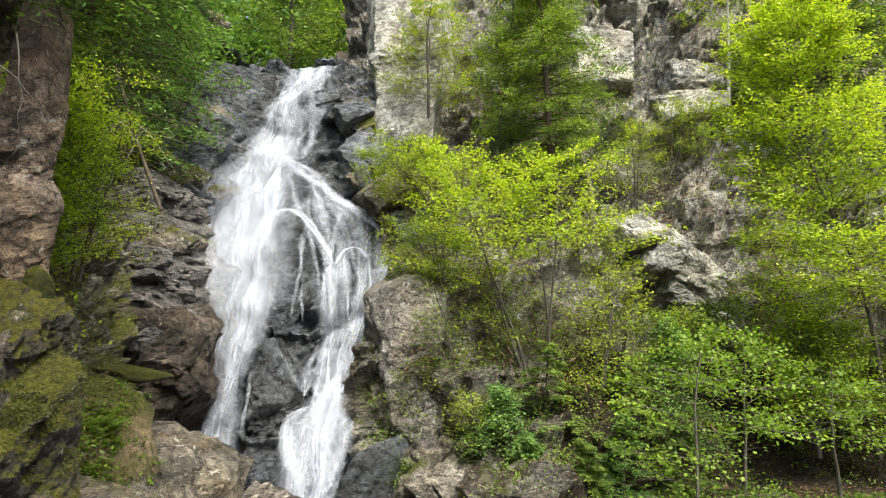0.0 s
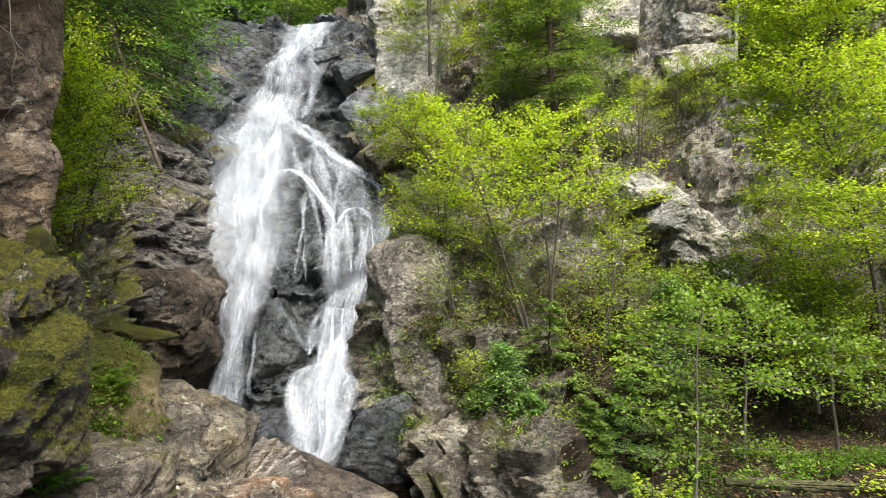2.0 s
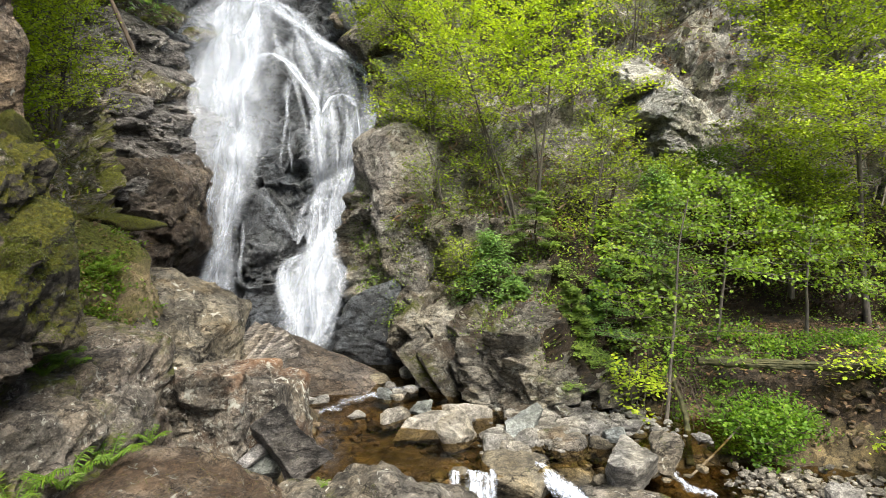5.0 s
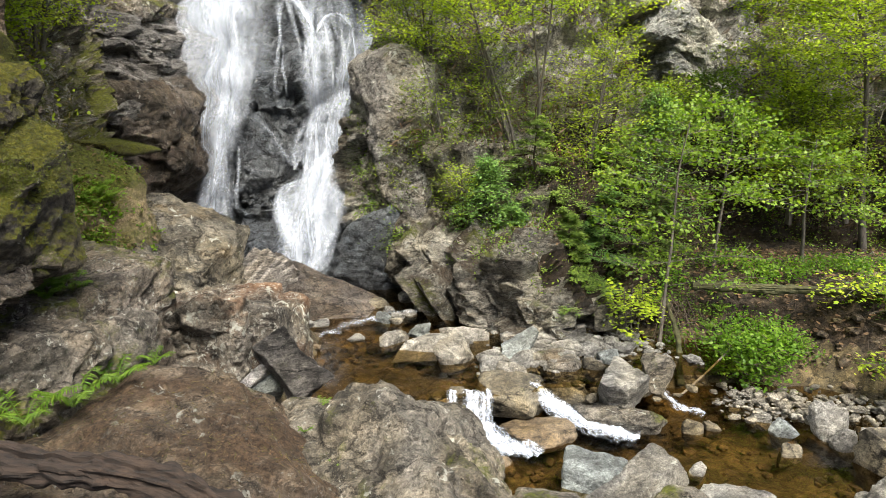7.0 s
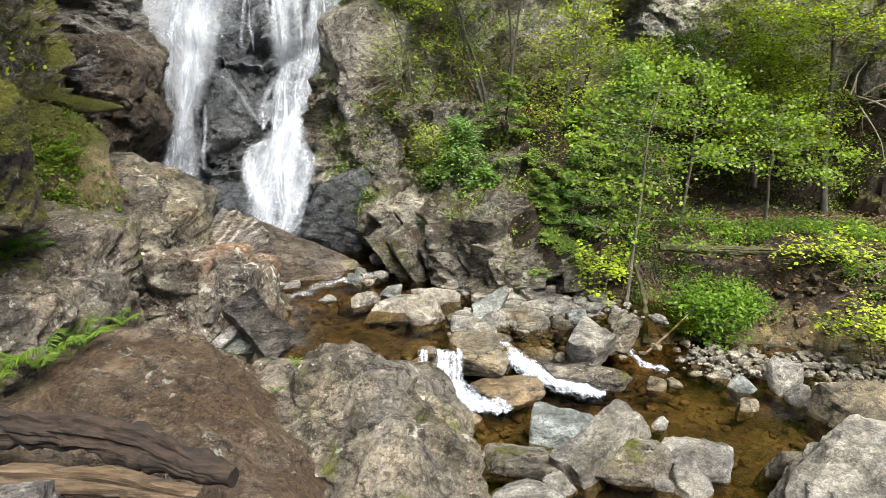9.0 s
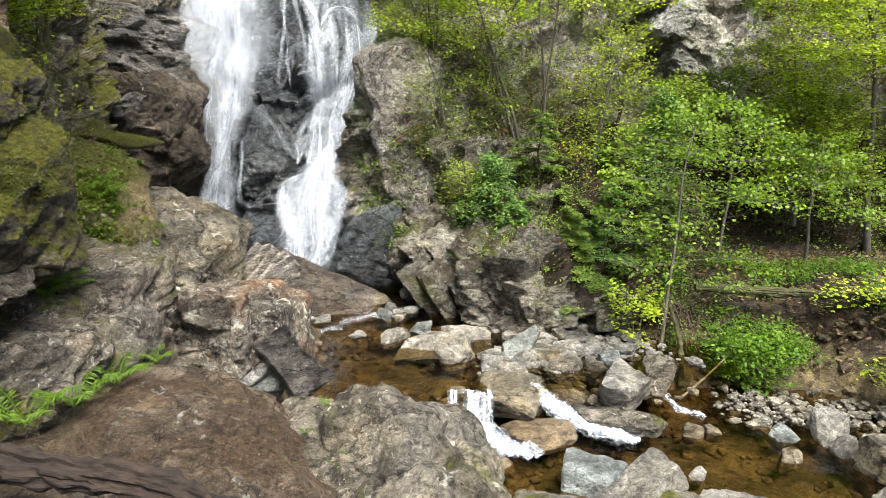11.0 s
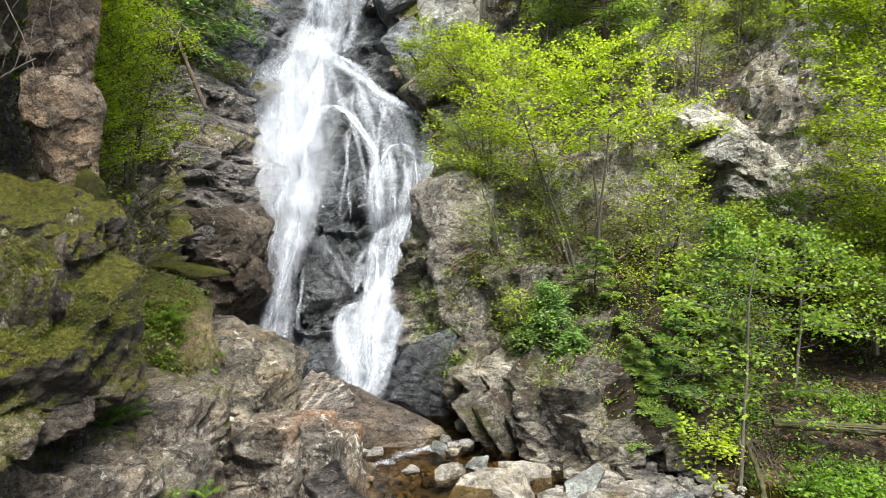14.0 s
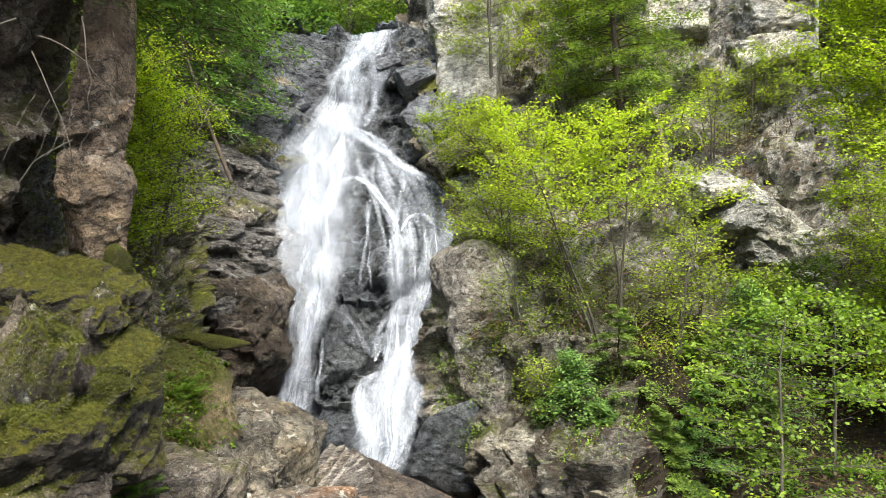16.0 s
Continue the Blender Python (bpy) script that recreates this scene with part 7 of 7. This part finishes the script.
carpet("west_leaves", *clumps(p, n, rng0, 18, 0.17), L_YELLOW, "yellow-green seedlings on the west cliff", 407, 0.042, OVAL, category="undergrowth", flat=0.6)
for k, (x, y, z, sx, sy, sz, n) in enumerate([(-2.9, 4.62, 3.2, 0.10, 0.16, 0.22, 12000), (-3.95, 8.2, 2.5, 0.25, 0.45, 0.12, 8000)]):
    moss_mound(x, y, z, sx, sy, sz, 700 + k, n)


moss_ledge(-2.86, 3.81, 2.28, [(0.35, -0.55, 0.76, 0.36), (1, -0.1, 0.05, 0.52), (0.3, -1, -0.15, 0.58), (-1, 0, 0, 0.9), (0, 1, 0, 0.4), (0, 0, -1, 0.35), (0.6, -0.6, -0.5, 0.46)], 720, 170000, "jutting dark ledge covered with thick olive moss")
moss_ledge(-3.0, 4.15, 2.9, [(0.3, -0.3, 0.9, 0.3), (1, -0.1, 0.05, 0.42), (0.2, -1, -0.15, 0.3), (-1, 0, 0, 0.6), (0, 1, 0, 0.25), (0, 0, -1, 0.5)], 721, 24000, "dark lichened ledge with moss on top")
rs = np.random.default_rng(430)
p, n = on_cliff(CL, 170000, 66, 131, 58, 152, rs, -0.35, 0.008)
patch = fbm(p * 1.6, 3, 77) + 0.7 * n[:, 2] - 0.25 * n[:, 1]
carpet("ledge_moss", p[patch > -0.3], n[patch > -0.3], L_MOSS, "thick olive-green moss on the near ledge", 433, 0.013, SLIVER * np.array([1, 1.4]), category="moss", up=False, droop=0.3)
p, n = on_cliff(CL, 60000, 140, 260, 60, 150, rs, 0.1, 0.008)
patch = fbm(p * 1.2, 3, 78) + 0.5 * n[:, 2]
carpet("cliff_moss", p[patch > 0.2], n[patch > 0.2], L_MOSS, "olive moss on ledges of the dark cliff", 434, 0.016, SLIVER * np.array([1, 1.4]), category="moss", up=False, droop=0.3)


def on_thing(ob, n, rng, steep):
    """Points on the upward faces of a thing."""
    v = np.array([w.co[:] for w in ob.data.vertices]) @ np.array(ob.matrix_basis.to_3x3()).T + np.array(ob.matrix_basis.translation)
    f = np.array([q.vertices[:] for q in ob.data.polygons])
    a = v[f]
    nn = unit(np.cross(a[:, 1] - a[:, 0], a[:, 2] - a[:, 0]))
    k = rng.integers(0, len(f), n)
    k = k[nn[k, 2] > steep]
    w = rng.dirichlet((1, 1, 1), len(k))
    return (a[k] * w[..., None]).sum(1), nn[k]


p, n = on_thing(soil_bank, 1500, rs, 0.2)
carpet("slope_grass", *clumps(p, n, rs, 12, 0.03), L_GRASS, "short grass and dead stems on the soil slope", 431, 0.07, SLIVER * np.array([1, 0.45]), category="grass", up=False, droop=0.4)
p, n = on_thing(soil_bank, 2600, rs, 0.1)
k = (p[:, 0] > -3.55) & (fbm(p * 2.5, 2, 9) > -0.25)
carpet("slope_seedlings", *clumps(p[k], n[k], rs, 9, 0.03), L_FERN, "small bright green plants on the soil slope", 435, 0.04, OVAL, category="undergrowth", flat=0.6)
p, n = on_thing(soil_bank, 2600, rs, 0.2)
carpet("slope_leaves", p + n * 0.01, n, L_DEAD, "dry brown leaves on the soil slope", 436, 0.05, OVAL, flat=0.5)
p, n = on_thing(mud_rock, 9000, rs, 0.5)
k = fbm(p * 1.5, 3, 21) > 0.0
carpet("mud_litter", p[k] + n[k] * 0.006, n[k], L_DEAD, "scraps of dead leaves on the muddy rock", 437, 0.013, OVAL, flat=0.5)
p, n = on_thing(mud_rock, 5000, rs, 0.5)
carpet("mud_needles", p + n * 0.004, n, L_GRASS, "dry needles and stems on the muddy rock", 438, 0.05, SLIVER * np.array([1, 0.3]), flat=0.3)
bx_, by_ = rs.uniform(2.6, 5.8, 2000), rs.uniform(6.4, 8.4, 2000)
bz_ = ground_z(bx_, by_)
bp_ = np.stack([bx_, by_, bz_ + 0.09], -1)[(bz_ > 0.15) & (fbm(np.stack([bx_, by_, bz_], -1) * 2.0, 2, 5) > -0.1)]
carpet("bank_growth", *clumps(bp_, np.tile(np.array([[0, 0, 1.0]]), (len(bp_), 1)), rs, 14, 0.06), L_BUSH, "small green seedlings among leaf litter", 432, 0.035, OVAL, category="undergrowth", flat=0.6)

# ---- woods far behind the lip and above the cliffs ----
def far_woods(name, x0, x1, y0, y1, zf, h, n, mat, s, label, size=0.35):
    rng = np.random.default_rng(s)
    k = n // 40
    cx, cy = rng.uniform(x0, x1, k), rng.uniform(y0, y1, k)
    cz = zf(cx, cy) + h * rng.uniform(0, 1, k) ** 0.8
    c = np.repeat(np.stack([cx, cy, cz], -1), 40, 0) + rng.normal(0, 0.55, (k * 40, 3)) * np.array([1, 1, 0.4])
    v, f = foliage(c, rng.normal(0, 1, c.shape), size * rng.uniform(0.5, 1.2, len(c)), OVAL, rng, 0.5)
    return tagged(link_mesh(name, v, f, mat), label, "woods", kind="stuff")


far_woods("far_woods", -14, 6, 25, 34, lambda x, y: 10.5 + 0 * x, 9.0, 46000, L_NEEDLE, 410, "green woods behind the lip of the fall", 0.26)
far_woods("far_woods_dark", -16, 6, 27, 38, lambda x, y: 10.5 + 0 * x, 11.0, 36000, L_NEEDLE, 411, "dark conifer woods behind the lip of the fall", 0.3)
far_woods("west_woods", -16, -8.2, 6, 24, lambda x, y: 7 + 0.2 * (y - 6), 8.0, 46000, L_NEEDLE, 412, "dark woods above the west cliff", 0.22)

# ---- ferns ----
rngf = np.random.default_rng(420)
for k, (x, y, z, ln) in enumerate([(-2.34, 3.5, 1.18, 0.42), (-2.2, 3.75, 1.18, 0.38), (-2.08, 4.05, 1.2, 0.32), (-1.98, 4.4, 1.2, 0.26)]):
    fern(x, y, z, rngf, k, L_FERN, 6, ln, (0.3, -0.3))
for k, (x, y, z, ln) in enumerate([(-2.62, 4.35, 1.72, 0.28), (-2.48, 4.4, 1.7, 0.26), (-2.75, 4.3, 1.75, 0.28), (-2.55, 4.2, 1.72, 0.2), (-3.32, 6.4, 2.02, 0.26), (-3.42, 6.35, 2.07, 0.24), (-3.27, 6.6, 2.05, 0.26), (-3.38, 6.7, 2.15, 0.24), (-3.57, 6.55, 2.2, 0.24), (-3.35, 6.5, 2.1, 0.24)]):
    fern(x, y, z, rngf, k + 20, L_FERN, 9, ln, (0.12, -0.1))
for k, (x, y, z, ln) in enumerate([(-2.85, 4.34, 2.04, 0.26), (-2.68, 4.39, 2.05, 0.26), (-2.96, 4.18, 2.02, 0.26)]):
    fern(x, y, z, rngf, k + 60, L_FERN, 9, ln, (0.2, -0.3))
for k, (x, y, z, ln) in enumerate([(-0.8, 4.3, 0.72, 0.14), (-0.86, 4.55, 0.8, 0.12), (-0.62, 3.8, 0.75, 0.12), (0.36, 3.95, 0.2, 0.16), (-0.9, 4.15, 0.8, 0.12), (3.3, 7.5, 0.62, 0.22), (3.05, 7.2, 0.5, 0.2)]):
    fern(x, y, z, rngf, k + 40, L_FERN, 7, ln)


# ---- logs and dead wood ----
def log(name, label, path, radii, mat, s, sides=14, category="log", parent=None, rough=0.12, groove=0.0):
    """A round of wood with knots, lengthwise grooves and closed ends."""
    c = spline(np.array(path, float), 60)
    r = spline(np.array(radii, float)[:, None], 60)[:, 0]
    v, f = tube(c, r, sides)
    ax = np.repeat(c, sides, 0)
    n = unit(v - ax)
    ring = np.tile(np.arange(sides), 60) / sides
    along = np.repeat(np.linspace(0, 1, 60), sides) * np.linalg.norm(c[-1] - c[0])
    g = np.stack([np.cos(ring * 6.283) * 2.4, np.sin(ring * 6.283) * 2.4, along * 1.5], -1)
    v = v + n * (np.repeat(r, sides) * (rough * (fbm(v * 5.0 + s, 3, s) + 0.8 * fbm(v * 16, 3, s + 3)) + groove * np.minimum(0, blocks(g * np.array([1.6, 1.6, 0.9]), s))))[:, None]
    k = len(v)
    ends = np.concatenate([c[:1], c[-1:]])
    v = np.concatenate([v, ends])
    i = np.arange(sides)
    j = np.roll(i, -1)
    cap = np.concatenate([np.stack([j, i, np.full(sides, k), np.full(sides, k)], -1), np.stack([i + k - sides, j + k - sides, np.full(sides, k + 1), np.full(sides, k + 1)], -1)])
    tri = np.concatenate([f[:, [0, 1, 2]], f[:, [0, 2, 3]], cap[:, :3]])
    me = link_mesh(name, v, tri, mat, parent, label if parent else "", groove == 0)
    return me if parent else tagged(me, label, category)


log("fallen_log", "mossy fallen log lying along the bank", [(2.95, 7.5, 0.93), (3.8, 7.35, 0.94), (4.6, 7.15, 0.97), (5.3, 6.95, 0.98)], [0.045, 0.052, 0.058, 0.064], B_MOSS, 501, 26, rough=0.35, groove=0.15)
log("broken_log", "pale barkless broken log end on the bank", [(5.0, 7.0, 0.84), (5.6, 6.85, 0.9), (6.4, 6.7, 0.95)], [0.085, 0.09, 0.09], B_PALE, 502, 24, groove=0.2)
log("leaning_stump", "thin mossy leaning stem above the water", [(2.62, 7.4, 0.8), (2.66, 7.05, 0.45), (2.62, 6.75, 0.02)], [0.022, 0.03, 0.04], B_MOSS, 503, 14, rough=0.35)
log("pole", "thin bare pole leaning into the stream", [(2.5, 6.45, 0.02), (2.8, 6.6, 0.2), (3.15, 6.8, 0.42)], [0.014, 0.013, 0.010], B_DEAD, 504, 6, "branch")
log("rotten_log", "dark rotten log with reddish decayed wood", [(-2.6, 2.95, 1.42), (-1.8, 2.75, 1.38), (-1.25, 2.72, 1.3), (-0.75, 2.55, 1.22)], [0.1, 0.085, 0.075, 0.05], B_ROT, 505, 56, rough=0.4, groove=0.3)
log("split_log", "pale split log with frayed end", [(-1.75, 2.5, 1.27), (-1.3, 2.5, 1.24), (-0.85, 2.42, 1.2)], [0.06, 0.07, 0.05], B_PALE, 506, 36, rough=0.15, groove=0.45)
log("snag", "dead leaning trunk with bare twigs", [(-4.6, 10.3, 4.9), (-4.95, 10.15, 5.9), (-5.25, 10.0, 6.9), (-5.45, 9.9, 7.6)], [0.035, 0.03, 0.022, 0.012], B_BROWN, 507)
log("snag", "broken dead trunk on the cliff slope", [(2.75, 12.8, 5.2), (2.72, 12.7, 5.7), (2.55, 12.6, 6.4)], [0.07, 0.06, 0.05], B_DEAD, 508)


def dead_twigs(label, base, n, ln, s, way, mat, r=0.008):
    rng = np.random.default_rng(s)
    ob = tagged(new("dead_branch"), label, "branch")
    ob.matrix_basis = pose(*base)
    for k in range(n):
        d = unit(np.array(way, float) + rng.normal(0, 0.55, 3))
        t = np.linspace(0, 1, 7)[:, None]
        line = rng.normal(0, 0.12, 3) + d * ln * rng.uniform(0.4, 1.1) * t + np.array([0, 0, -1]) * 0.35 * ln * t ** 2 + rng.normal(0, 0.02 * ln, (7, 3)) * t
        sticks("twig", [tube(line, np.linspace(r, 0.002, 7) * rng.uniform(0.5, 1.1), 4)], mat, ob)
    return ob


dead_twigs("tangle of dry roots and twigs on the bank", (2.75, 7.35, 0.72), 34, 0.6, 601, (0.1, -0.5, -0.1), B_BROWN, 0.006)
dead_twigs("dry brushwood under the fallen log", (4.7, 7.0, 0.6), 24, 0.9, 602, (0.3, -0.3, 0.1), B_BROWN)
dead_twigs("dry brushwood beside the log end", (5.4, 6.7, 0.6), 22, 0.9, 603, (-0.3, -0.2, 0.1), B_DEAD)
dead_twigs("dark bare brush in the hollow of the slope", (2.7, 8.7, 1.0), 40, 1.1, 604, (0, -0.3, 0.8), B_BROWN, 0.007)
dead_twigs("bare twigs of a dead trunk", (-5.0, 10.0, 6.2), 14, 0.9, 605, (0.3, -0.5, -0.1), B_DEAD)
dead_twigs("bare dead twigs hanging on the overhang", (-2.95, 4.1, 4.3), 8, 0.5, 606, (0.1, -0.4, -0.5), B_GREY, 0.004)
dead_twigs("bare fallen twigs on the cliff slope", (3.0, 12.4, 6.2), 8, 1.1, 607, (0.2, -0.3, -0.6), B_DEAD)
dead_twigs("pale bare limbs of the tall tree", (6.2, 9.2, 2.6), 9, 1.2, 608, (0.5, -0.4, 0.5), B_DEAD, 0.014)
dead_twigs("dead lichen-grey twigs hanging down the overhang", (-2.95, 3.9, 4.8), 4, 0.8, 609, (0.05, 0.05, -1.0), B_GREY, 0.009)


# ---- the depth of the place, to the lens ----
DEPTH = 0.945
for ob in list(scene.objects):
    if ob.parent is None and ob not in (cam, sun):
        if ob.matrix_basis == Matrix.Identity(4):
            for piece in (ob, *ob.children_recursive):
                if piece.data is not None:
                    piece.data.transform(Matrix.Diagonal((1, DEPTH, 1, 1)))
        else:
            ob.location.y *= DEPTH
